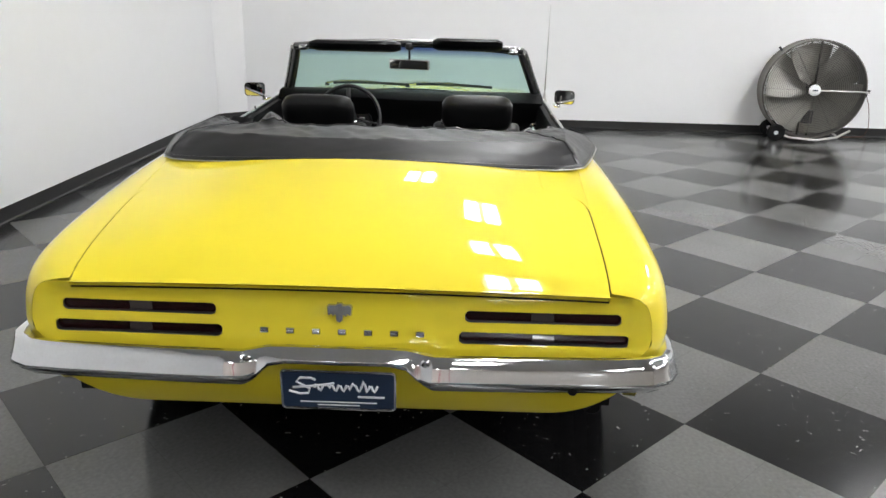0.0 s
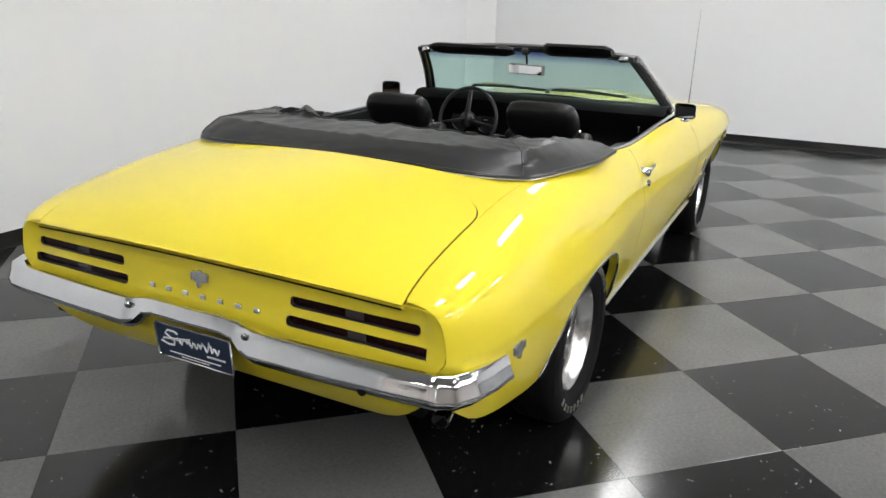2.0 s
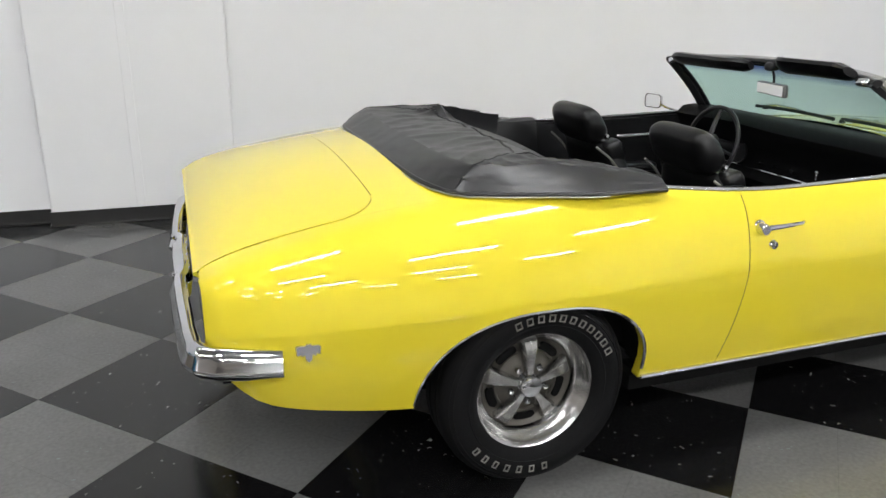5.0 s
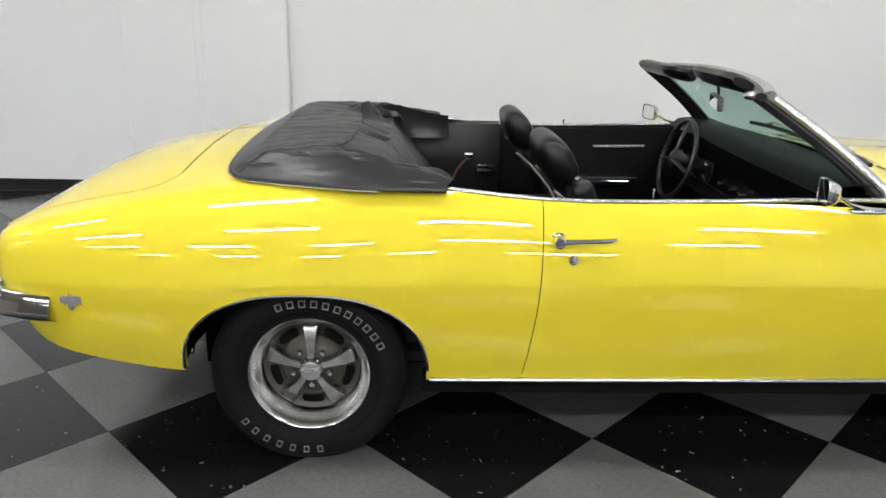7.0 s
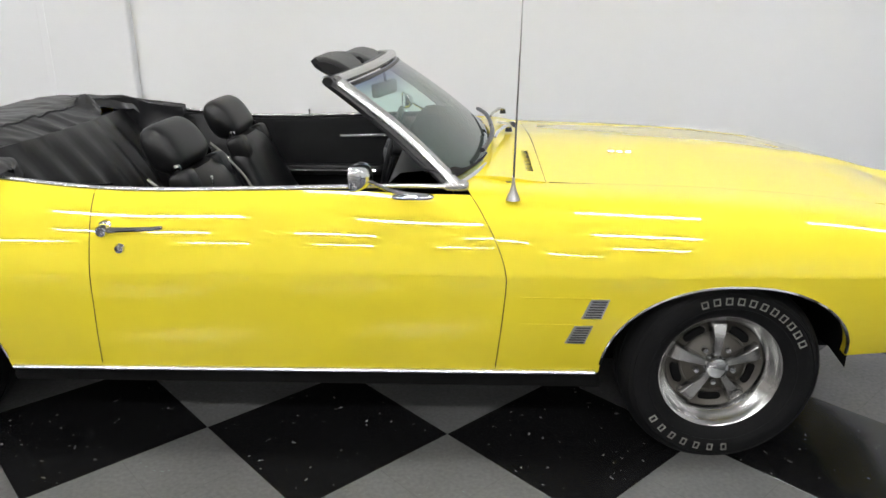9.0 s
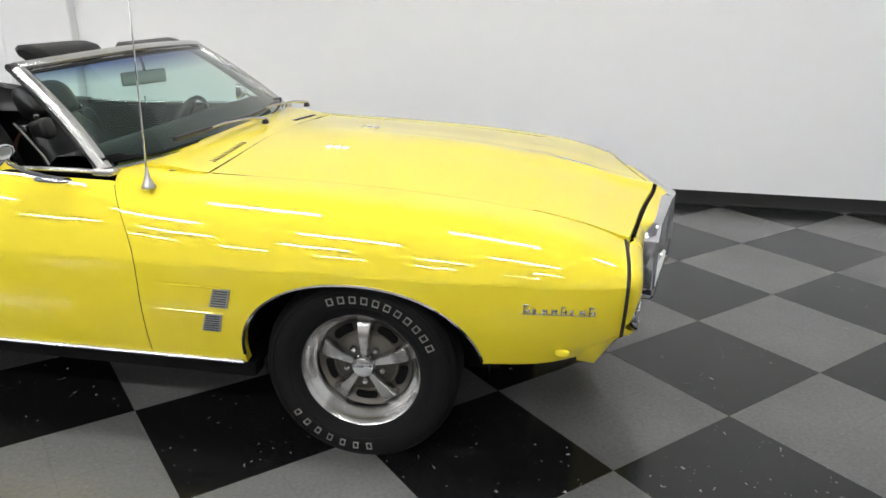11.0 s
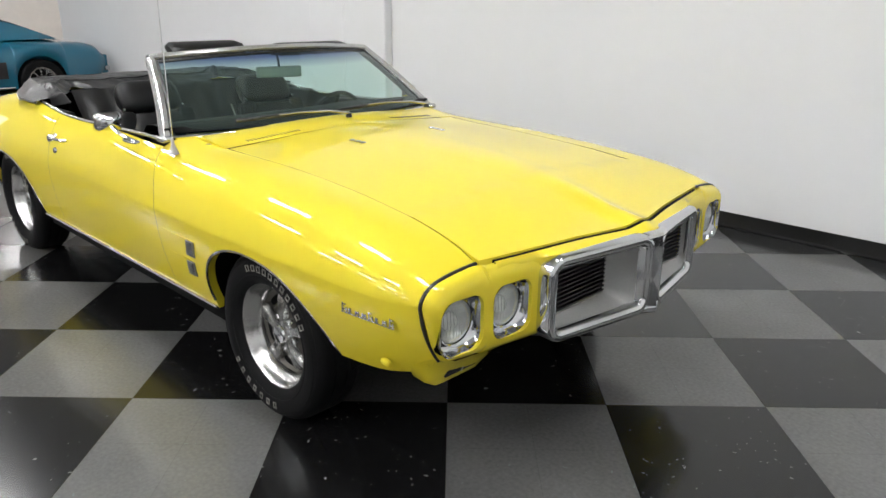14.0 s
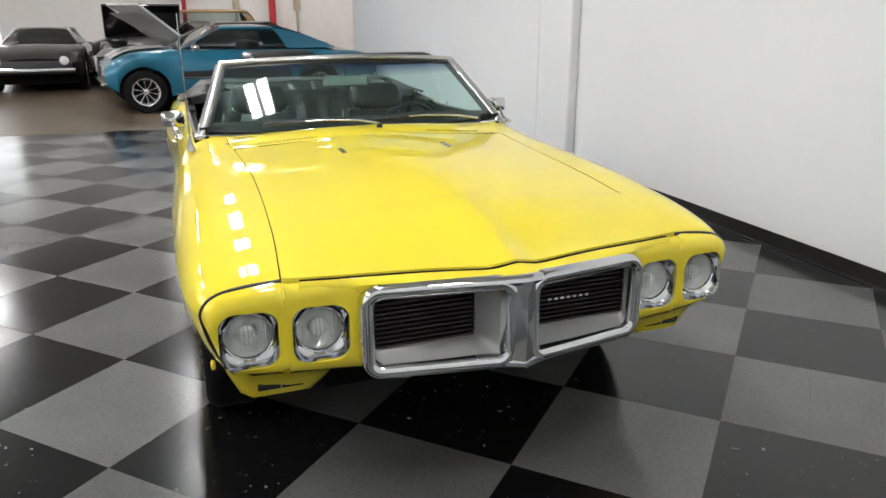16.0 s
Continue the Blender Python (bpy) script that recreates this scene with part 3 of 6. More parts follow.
def hood_z(x, y):
    crown = curve(x, ((0.7, 0.030), (1.1, 0.040), (1.6, 0.040), (2.0, 0.032), (2.34, 0.020)))
    base = soft_curve(min(x, 2.19), TOP_Z)
    if x > 1.88:
        base = curve(x, ((1.88, 0.826), (2.05, 0.795), (2.2, 0.757), (2.34, 0.738)))
    s = min(1.0, abs(y) / 0.66)
    w = 0.030 + max(0.0, 2.30 - x) * 0.10
    ridge = (0.014 - 0.0125 * min(1.0, max(0.0, (2.3 - x) / 1.25))) / (1 + math.exp((abs(y) - w) / 0.026))
    nose = 0.010 * max(0.0, 1 - abs(y) / 0.07) * max(0.0, min(1.0, (x - 1.9) / 0.3))
    return base - 0.002 + crown * crown_shape(s) + ridge + nose


def strip_bars(parent, name, spots, size, mat, m):
    """Small raised blocks in a row, in a frame of their own."""
    for u, v in spots:
        bm = box((u - size[0] / 2, -0.0, v - size[1] / 2), (u + size[0] / 2, size[2], v + size[1] / 2), min(size) * 0.25, 1)
        part(name, moved(bm, m), mat, parent)


def bird(m, s=1.0):
    """A bird-shaped badge: wings, tail and head as one raised outline."""
    half = ((0, 0.5), (0.10, 0.52), (0.12, 0.42), (0.42, 0.42), (0.5, 0.30), (0.46, -0.12), (0.32, -0.02), (0.28, -0.18), (0.16, -0.06), (0.12, -0.38), (0, -0.5))
    pts = list(half) + [(-x, y) for x, y in half[-2:0:-1]]
    bm = bmesh.new()
    lo = [bm.verts.new((x * s, 0, y * s * 0.8)) for x, y in pts]
    hi = [bm.verts.new((x * s * 0.9, 0.008, y * s * 0.72)) for x, y in pts]
    bm.faces.new(hi)
    for i in range(len(pts)):
        k = (i + 1) % len(pts)
        bm.faces.new((lo[i], lo[k], hi[k], hi[i]))
    return moved(bm, m)


def grille_ring(ring, slant, sx):
    """A boxy chrome moulding swept round the grille opening."""
    section = ((0.016, -0.055), (0.0205, -0.050), (0.0215, -0.012), (0.018, -0.002), (0.010, 0.003), (-0.008, 0.001), (-0.017, -0.006), (-0.020, -0.020), (-0.016, -0.050))
    cols = []
    n = len(ring)
    for i, (y, z) in enumerate(ring):
        a, b = Vector(ring[i - 1]), Vector(ring[(i + 1) % n])
        d = (b - a).normalized()
        out = Vector((d.y, -d.x))
        if out.dot(Vector((y - 0.238, z - 0.608))) < 0:
            out = -out
        cols.append([(slant(y) + 0.012 + dx, sx * (y + out.x * o), z + out.y * o - 0.012 * (y / 0.45)) for o, dx in section])
    return sheet(cols, close_u=True, close_v=True)


def body(car):
    for sx in (-1, 1):
        side = "passenger" if sx < 0 else "driver"
        side_panel("front_fender", 0.6425, 2.178, sx, car, lean0=front_cut)
        door = side_panel("door", -0.6310, 0.6395, sx, car, lean0=rear_cut, lean1=front_cut)
        side_panel("quarter_panel", -2.336, -0.6340, sx, car, lean1=rear_cut)
        # door handle with its push button, and the lock
        hy = side_y(-0.55, 0.78) - 0.002
        bm = tube([(-0.575, sx * (hy + 0.020), 0.780), (-0.52, sx * (hy + 0.026), 0.784), (-0.43, sx * (hy + 0.020), 0.786), (-0.405, sx * (hy + 0.004), 0.786)], [0.010, 0.008, 0.007, 0.006], 8)
        part("door_handle", bm, CHROME, door, "chrome pull handle")
        part("handle_button", moved(lathe([(0, 0.034), (0.016, 0.034), (0.020, 0.026), (0.020, 0.0), (0.026, -0.004)], 20), pose(-0.585, sx * hy, 0.779) @ Matrix.Diagonal((1, sx, 1, 1))), CHROME, door, "chrome push button")
        part("door_lock", moved(lathe([(0, 0.012), (0.013, 0.010), (0.017, 0.0)], 18), pose(-0.538, sx * (side_y(-0.538, 0.722) - 0.001), 0.722) @ Matrix.Diagonal((1, sx, 1, 1))), CHROME, door, "chrome key lock")
        part("lock_pin", lathe([(0, 0.03), (0.005, 0.03), (0.006, 0.024), (0.003, 0.018), (0.003, 0.0)], 10, "z"), CHROME, door).location = (-0.27, sx * 0.762, 0.895)
        # bright sill moulding and the black rocker under it
        pts = [(x, sx * 0.850, 0.288 + (x + 1) * 0.004) for x in np.linspace(-0.975, 0.965, 12)]
        part("sill_moulding", tube(pts, 0.0095, 8, flat=0.8), BRIGHT, car, "bright metal strip along the sill")
        part("rocker_panel", box((-1.0, min(sx * 0.74, sx * 0.822), 0.222), (0.99, max(sx * 0.74, sx * 0.822), 0.284), 0.012), DARK, car, "black painted rocker panel")
        # bright edging of the wheel openings
        for cx, a, b, cz, n in ((-1.376, 0.394, 0.312, 0.30, 2.4), (1.372, 0.396, 0.322, 0.312, 2.2)):
            pts = []
            for k in range(41):
                x = cx - a * 0.999 * math.cos(math.pi * k / 40)
                d = abs(x - cx) / a
                z = cz + b * (1 - d**n) ** (1 / n)
                if z > curve(x, SILL_Z) + 0.01:
                    pts.append((x, sx * (low_y(x, z) - 0.001), z))
            part("arch_moulding", tube(pts, 0.0055, 6), CHROME, car, "thin bright wheel arch moulding")
            # liner of the wheel house
            cols = []
            for k in range(25):
                t = math.pi * k / 24
                x = cx - (a + 0.015) * math.cos(t)
                z = cz + (b + 0.02) * math.sin(t) ** 0.8
                if k in (0, 24):
                    z = 0.31
                yo = min(0.895, low_y(x, max(z, 0.3)) - 0.02)
                cols.append([(x, sx * yo, z), (x, sx * 0.70, z + 0.02), (x, sx * 0.52, z)])
            part("wheel_house", sheet(cols), DARK, car)
            part("wheel_house_wall", box((cx - 0.42, min(sx * 0.50, sx * 0.52), 0.18), (cx + 0.42, max(sx * 0.50, sx * 0.52), 0.62)), DARK, car, smooth=0)
        # inner skin that closes the shut lines, black in place of their shade
        for x0, x1 in ((-0.76, -0.57), (0.47, 0.70)):
            cols = [column(x, sx, inset=0.022)[2:-1] for x in np.linspace(x0, x1, 8)]
            part("door_jamb", sheet(cols), TRIM, car)
        # door top rail, inner trim
        cols = []
        for x in np.linspace(-0.93, 0.47, 24):
            z, y = soft_curve(x, TOP_Z), soft_curve(x, TOP_Y)
            cols.append([(x, sx * (y - 0.003), z - 0.004), (x, sx * (y - 0.006), z + 0.003), (x, sx * (y - 0.018), z + 0.004), (x, sx * (y - 0.022), z - 0.006), (x, sx * (y - 0.045), z - 0.008), (x, sx * (y - 0.055), z - 0.03), (x, sx * (y - 0.06), z - 0.12), (x, sx * (y - 0.072), z - 0.14), (x, sx * (y - 0.06), 0.36)])
        panel = part("interior_door_panel", sheet(cols), CARD, car, "black vinyl inner door trim")
        part("window_rail", tube([(x, sx * (soft_curve(x, TOP_Y) - 0.010), soft_curve(x, TOP_Z) + 0.004) for x in np.linspace(-0.95, 0.47, 26)], 0.0075, 8), BRIGHT, car, "bright beltline moulding")
        part("armrest", box((-0.42, min(sx * 0.66, sx * 0.735), 0.600), (0.12, max(sx * 0.66, sx * 0.735), 0.650), 0.02, 3), VINYL, panel)
        part("armrest_trim", tube([(-0.40, sx * 0.655, 0.628), (0.08, sx * 0.655, 0.628)], 0.006, 8), CHROME, panel)
        part("pull_handle", tube([(-0.11, sx * 0.725, 0.795), (-0.10, sx * 0.705, 0.797), (0.14, sx * 0.705, 0.803), (0.15, sx * 0.725, 0.803)], 0.009, 8), BRIGHT, panel, "chrome inner pull handle")
        # bird badge on the quarter, script on the fender, twin vents behind the front wheel
        part("side_badge", bird(pose(-2.08, sx * (side_y(-2.08, 0.57) - 0.001), 0.570, 0, 0, 3 * sx) @ Matrix.Diagonal((1, sx, 1, 1)), 0.072), BRIGHT, car, "chrome bird badge")
        base = pose(1.985, sx * (side_y(1.985, 0.597) - 0.002), 0.597, 0, 0, -6.0 * sx) @ Matrix.Diagonal((1, sx, 1, 1))
        bm = box((-0.106, 0, -0.0135), (0.100, 0.004, -0.0105), 0.001, 1)
        for k, (tall, wide) in enumerate(((0.033, 0.016), (0.019, 0.005), (0.018, 0.012), (0.018, 0.013), (0.031, 0.013), (0.019, 0.005), (0.018, 0.012), (0.031, 0.013))):
            u = -0.098 + k * 0.0272
            for e in (0.0, wide):
                box((u + e - 0.0022, 0, -0.012), (u + e + 0.0022, 0.006, -0.012 + (tall if e == 0 else 0.018)), 0.001, 1, bm)
            box((u - 0.001, 0, -0.012 + tall * 0.9 - 0.004), (u + wide, 0.006, -0.012 + tall * 0.9), bm=bm)
            box((u - 0.001, 0, -0.004), (u + wide, 0.005, -0.0005), bm=bm)
        part("fender_script", moved(bm, base), BRIGHT, car, "chrome script nameplate, drawn as plain strokes")
        for zc, xc in ((0.553, 0.936), (0.457, 0.893)):
            y = low_y(xc, zc)
            bm = bmesh.new()
            vs = []
            for dx, dz in ((-0.040, -0.034), (0.022, -0.034), (0.042, 0.034), (-0.014, 0.034)):
                vs.append(((xc + dx), low_y(xc + dx, zc + dz), zc + dz))
            top = [bm.verts.new((x, sx * (yy + 0.006), z)) for x, yy, z in vs]
            low = [bm.verts.new((x, sx * (yy - 0.01), z)) for x, yy, z in vs]
            bm.faces.new(top)
            for i in range(4):
                bm.faces.new((low[i], low[(i + 1) % 4], top[(i + 1) % 4], top[i]))
            vent = part("fender_vent", bm, SILVER, car, "grey grid fender vent", smooth=0)
            for k in range(7):
                z = zc - 0.028 + k * 0.0093
                f = (z - zc + 0.034) / 0.068
                xa, xb = xc - 0.040 + 0.026 * f + 0.006, xc + 0.022 + 0.020 * f - 0.006
                part("vent_slat", tube([(xa, sx * (low_y(xa, z) + 0.0075), z), (xb, sx * (low_y(xb, z) + 0.0075), z)], 0.0022, 5), TRIM, vent)
            # raised spear ahead of each vent
            pts = [(x, sx * (low_y(x, zc + 0.036) - 0.001), zc + 0.036) for x in np.linspace(0.705, xc + 0.01, 12)]
            part("vent_spear", tube(pts, [0.001 + 0.0045 * i / 11 for i in range(12)], 8, flat=0.6), YELLOW, car)
        # door-mounted mirror on a chrome arm
        mir = part("side_mirror", tube([(0.42, sx * 0.868, 0.893), (0.36, sx * 0.872, 0.897), (0.30, sx * 0.885, 0.915), (0.245, sx * 0.895, 0.945)], [0.010, 0.012, 0.009, 0.008], 10, flat=0.7), CHROME, car, "chrome door mirror on a curved arm")
        part("mirror_foot", pillow((0.31, sx * 0.868 - 0.020, 0.880), (0.44, sx * 0.868 + 0.020, 0.898), e=3), CHROME, mir)
        bm = bmesh.new()
        cols = []
        for k in range(5):
            f = (0.0, 0.35, 0.7, 0.93, 1.0)[k]
            sc = (0.92, 0.88, 0.68, 0.40, 0.12)[k]
            cols.append([(0.205 + 0.050 * f, sx * 0.895 + y * sc, 0.955 + z * sc) for y, z in rounded(0, 0, 0.062, 0.042, 0.022, 4)])
        bm = sheet(cols, close_v=True)
        bm.faces.new(list(bm.verts)[-len(cols[0]):])
        part("mirror_shell", moved(bm, Matrix.Translation((0.23, sx * 0.895, 0.955)) @ pose(0, 0, 0, 0, 0, 14 * sx) @ Matrix.Translation((-0.23, -sx * 0.895, -0.955))), CHROME, mir)
        bm = bmesh.new()
        bm.faces.new([bm.verts.new((0.2075, sx * 0.895 + y, 0.955 + z)) for y, z in rounded(0, 0, 0.053, 0.0345, 0.02, 4)])
        part("mirror_glass", moved(bm, Matrix.Translation((0.23, sx * 0.895, 0.955)) @ pose(0, 0, 0, 0, 0, 14 * sx) @ Matrix.Translation((-0.23, -sx * 0.895, -0.955))), MIRROR, mir, smooth=0)

    # hood
    cols = []
    ys = [-1 + 2 * i / 56 for i in range(57)]
    for i in range(44):
        f = i / 43
        col = []
        for s in ys:
            y0 = s * 0.66
            x1 = hood_edge(y0) - 0.014
            x = 0.80 + (x1 - 0.80) * f
            gap = soft_curve(min(x, 2.19), FENDER_Y) - 0.003
            y = s * gap
            x = 0.80 + (hood_edge(y) - 0.014 - 0.80) * f
            col.append((x, y, hood_z(x, y)))
        (xa, ya, za), (xb, yb, zb) = col[0], col[-1]
        cols.append([(xa, ya + 0.001, za - 0.016)] + col + [(xb, yb - 0.001, zb - 0.016)])
    tip = [(x + 0.002, y, z - 0.018) for x, y, z in cols[-1]]
    hood = part("hood", sheet(cols + [tip]), YELLOW, car, smooth=50)
    for sx in (-1, 1):
        for k in range(3):
            x0, y0 = 1.085 + k * 0.033, sx * 0.232
            bm = box((x0 - 0.011, y0 - 0.011, hood_z(x0, y0) - 0.004), (x0 + 0.011, y0 + 0.011, hood_z(x0, y0) + 0.005), 0.002, 1)
            part("hood_badge", bm, CHROME, hood, "small chrome number badge, drawn as blocks")
    # cowl between hood and windshield, with its louvres
    cols = []
    for i in range(10):
        f = i / 9
        col = []
        for s in ys:
            yb = s * 0.79
            x0 = base_x(yb) - 0.02
            x = x0 + (0.7972 - x0) * f
            gap = soft_curve(x, FENDER_Y) + 0.004
            y = s * gap
            col.append((x, y, 0.0008 + cowl_lift(max(x, 0.64)) + soft_curve(max(x, 0.62), TOP_Z) + 0.030 * crown_shape(abs(s)) ))
        cols.append(col)
    cols = [[(c[0][0], c[0][1], c[0][2] - 0.016)] + c + [(c[-1][0], c[-1][1], c[-1][2] - 0.016)] for c in cols]
    cowl = part("cowl_panel", sheet(cols), YELLOW, car, smooth=50)
    for sx in (-1, 1):
        for k in range(15):
            y = sx * (0.275 + k * 0.0185)
            z = 0.0023 + cowl_lift(0.735) + soft_curve(0.735, TOP_Z) + 0.030 * crown_shape(abs(y) / 0.655)
            part("cowl_louvre", box((0.708, y - 0.0016, z - 0.006), (0.766, y + 0.0016, z - 0.0019), 0.0004, 1), TRIM, cowl)
    # black bar puts the shade of the hood's front gap into the colour
    gap_line = [(hood_edge(y) - 0.006, y, hood_z(hood_edge(y) - 0.014, y) - 0.013) for y in np.linspace(-0.615, 0.615, 33)]
    part("hood_edge_shade", tube(gap_line, 0.0085, 6), DARK, car, "black bar standing in for shade under the hood's front edge")
    for sx in (-1, 1):
        # black line down each side gap, in place of its shade
        gap = [(x, sx * (soft_curve(x, FENDER_Y) - 0.0015), soft_curve(x, TOP_Z) + cowl_lift(x) - 0.0022) for x in np.linspace(0.81, 2.16, 40)]
        part("hood_gap_shade", tube(gap, 0.0022, 6), DARK, car, "black line standing in for shade beside the hood")
    # closing sheet under hood and cowl, dark to stand in for shade in their gaps
    cols = [[(x, s * 0.66, hood_z(x, s * 0.66) - 0.03) for s in ys[::4]] for x in np.linspace(0.62, 2.18, 14)]
    part("under_hood", sheet(cols), DARK, car)

    # trunk lid with rounded front corners, and the deck it sits in
    def lid_half(x):
        return 0.684 if x < -1.95 else 0.684 - 0.13 * (1 - math.sqrt(max(0.0, 1 - ((x + 1.95) / 0.13) ** 2)))

    def deck_z(x, y):
        return top_z(x, y, 0.69, curve(x, ((-2.345, 0.008), (-2.2, 0.034), (-1.9, 0.046), (-1.5, 0.044))))

    xs = [-2.352, -2.350, -2.345, -2.335, -2.32, -2.30, -2.27] + list(np.linspace(-2.23, -1.96, 12)) + [-1.95 + 0.13 * math.sin(math.pi / 2 * k / 10) for k in range(1, 11)]
    cols = []
    for x in xs:
        w = max(lid_half(x), 0.02) if x < -1.8201 else 0.55
        cols.append([(x, s * w, deck_z(x, s * w) + 0.0012) for s in ys])
    lip = [(-2.330, p[1], p[2] - 0.014) for p in cols[0]]
    cols = [[(c[0][0], c[0][1] + 0.001, c[0][2] - 0.009)] + c + [(c[-1][0], c[-1][1] - 0.001, c[-1][2] - 0.009)] for c in [lip] + cols]
    cols.append([(p[0] - 0.001, p[1], p[2] - 0.009) for p in cols[-1]])
    lid = part("trunk_lid", sheet(cols), YELLOW, car, smooth=40)
    # thin black tube paints the shadow line under the lid's lip
    gap_line = [(-2.3478, y, deck_z(-2.352, y) - 0.0125) for y in np.linspace(-0.682, 0.682, 40)]
    part("lid_edge_shade", tube(gap_line, 0.0024, 6), DARK, car, "black line standing in for shade under the trunk lid's edge")
    # another black tube darkens the lid's gap where shade would fall
    gap = [(x, lid_half(x) + 0.0021) for x in np.linspace(-2.34, -1.96, 12)] + [(-1.95 + 0.13 * math.sin(math.pi / 2 * k / 12), lid_half(-1.95 + 0.13 * math.sin(math.pi / 2 * k / 12)) + 0.0021) for k in range(12)]
    gap += [(-1.8181, y) for y in np.linspace(0.54, 0.0, 12)]
    loop = [(x, y, deck_z(x, y) - 0.0030) for x, y in gap]
    part("lid_gap_shade", tube(loop + [(x, -y, z) for x, y, z in loop[-2::-1]], 0.0021, 6), DARK, car, "black line standing in for shade in the gap round the trunk lid")
    # deck with a channel all round the lid
    cols = []
    for x in sorted(list(np.linspace(-2.33, -1.96, 16)) + [-1.95 + 0.13 * math.sin(math.pi / 2 * k / 12) for k in range(13)] + [-1.8162, -1.816, -1.78, -1.74, -1.70, -1.66, -1.62, -1.55, -1.45, -1.40]):
        low = 0.009 if x < -1.8161 else 0.0005
        w = (lid_half(min(x, -1.8201)) + 0.0042) if x < -1.8161 else 0.557
        edge = soft_curve(x, TOP_Y) - 0.0005
        half = [(edge, soft_curve(x, TOP_Z)), ((edge + w) / 2, deck_z(x, (edge + w) / 2)), (w, deck_z(x, w)), (w - 0.0004, deck_z(x, w) - low)]
        half += [(w * f, deck_z(x, w * f) - low) for f in (0.8, 0.6, 0.4, 0.2)]
        cols.append([(x, -y, z) for y, z in half] + [(x, 0, deck_z(x, 0) - low)] + [(x, y, z) for y, z in half[::-1]])
    part("rear_deck", sheet(cols), YELLOW, car, smooth=40)

    # rear panel with four lamp slots
    def rear_x(y, z):
        s = abs(y) / 0.81
        plan = -2.346 + 0.012 * s**7
        return plan + curve(z, ((0.36, 0.085), (0.42, 0.04), (0.50, 0.008), (0.60, 0.010), (0.66, 0.018), (0.715, 0.018), (0.735, 0.012), (0.75, 0.002)))

    def rear_half(z):
        c = [(abs(p[1]), p[2]) for p in column(-2.336, 1)[1:-1]]
        for (ya, za), (yb, zb) in zip(c, c[1:]):
            if za <= z <= zb:
                return ya + (yb - ya) * (z - za) / max(zb - za, 1e-6) - 0.0005
        return 0.80 if z < 0.6 else 0.70

    slots = [(sy * (a + b) / 2, (b - a) / 2, z) for sy in (-1, 1) for a, b, z in ((0.322, 0.724, 0.682), (0.308, 0.748, 0.624))]
    yl = sorted({round(v, 4) for v in list(np.linspace(-0.81, 0.81, 49)) + [c + d * h for c, h, z in slots for d in (-1, 1)]})
    zl = [0.355, 0.365, 0.38, 0.40, 0.43, 0.46, 0.50, 0.55, 0.59, 0.609, 0.639, 0.652, 0.667, 0.697, 0.715, 0.735, 0.748]
    bm = bmesh.new()
    low_edge = lambda y: 0.375 + 0.20 * max(0.0, (abs(y) - 0.55) / 0.26) ** 2  # noqa: E731
    vs = {}
    for i, y in enumerate(yl):
        for j, z in enumerate(zl):
            zz = max(z, low_edge(y) + j * 0.001)
            yy = y
            if abs(y) > 0.725:
                yy = math.copysign(0.725 + (abs(y) - 0.725) * (rear_half(zz) - 0.725) / 0.085, y)
            xx = rear_x(yy, zz)
            if abs(y) > 0.725:
                f = min(1.0, (abs(y) - 0.725) / 0.085)
                f = f * f * (3 - 2 * f)
                xx = xx * (1 - f) - 2.3365 * f - 0.005 * math.sin(math.pi * f)
            vs[i, j] = bm.verts.new((xx, yy, zz))
    # flanges that turn in at the sides and under the lid
    for i in (0, len(yl) - 1):
        fl = [bm.verts.new(vs[i, j].co + Vector((0.03, -0.002 if i else 0.002, 0))) for j in range(len(zl))]
        for j in range(len(zl) - 1):
            bm.faces.new((vs[i, j], vs[i, j + 1], fl[j + 1], fl[j]))
    fl = [bm.verts.new(vs[i, len(zl) - 1].co + Vector((0.03, 0, 0.0))) for i in range(len(yl))]
    for i in range(len(yl) - 1):
        bm.faces.new((vs[i, len(zl) - 1], vs[i + 1, len(zl) - 1], fl[i + 1], fl[i]))
    for i in range(len(yl) - 1):
        for j in range(len(zl) - 1):
            cy, cz = (yl[i] + yl[i + 1]) / 2, (zl[j] + zl[j + 1]) / 2
            if any(abs(cy - c) < h and abs(cz - z) < 0.015 for c, h, z in slots):
                continue
            bm.faces.new((vs[i, j], vs[i + 1, j], vs[i + 1, j + 1], vs[i, j + 1]))
    rear = part("rear_panel", bm, YELLOW, car, smooth=40)
    for c, h, z in slots:
        ring = rounded(c, z, h, 0.015, 0.0145, 5)
        corner = [(c + sy * h, z + sz * 0.015) for sy, sz in ((1, 1), (-1, 1), (-1, -1), (1, -1)) for _ in range(6)]
        lamp = part("tail_light", sheet([[(rear_x(y, zz) + d, y, zz) for y, zz in ring] for d in (0.0, 0.03)], close_v=True), TRIM, rear, "dark red slot tail light with a bright lower rim")
        part("slot_corner", sheet([[(rear_x(y, zz), y, zz) for y, zz in corner], [(rear_x(y, zz) + 0.0015, y, zz) for y, zz in ring]], close_v=True), YELLOW, lamp)
        low = [p for p in ring if p[1] < z - 0.004]
        part("lamp_rim", tube([(rear_x(y, zz) - 0.001, y, zz) for y, zz in low], 0.0016, 6), ARGENT, lamp, "thin bright lower rim")
        part("lens", box((-2.316, c - h - 0.005, z - 0.018), (-2.302, c + h + 0.005, z + 0.018), 0.003, 1), TAIL, lamp)
        part("reverse_lens", box((-2.3185, c - 0.030, z - 0.016), (-2.313, c + 0.030, z + 0.016), 0.002, 1), TAIL_CLEAR, lamp, "pale reversing lens")
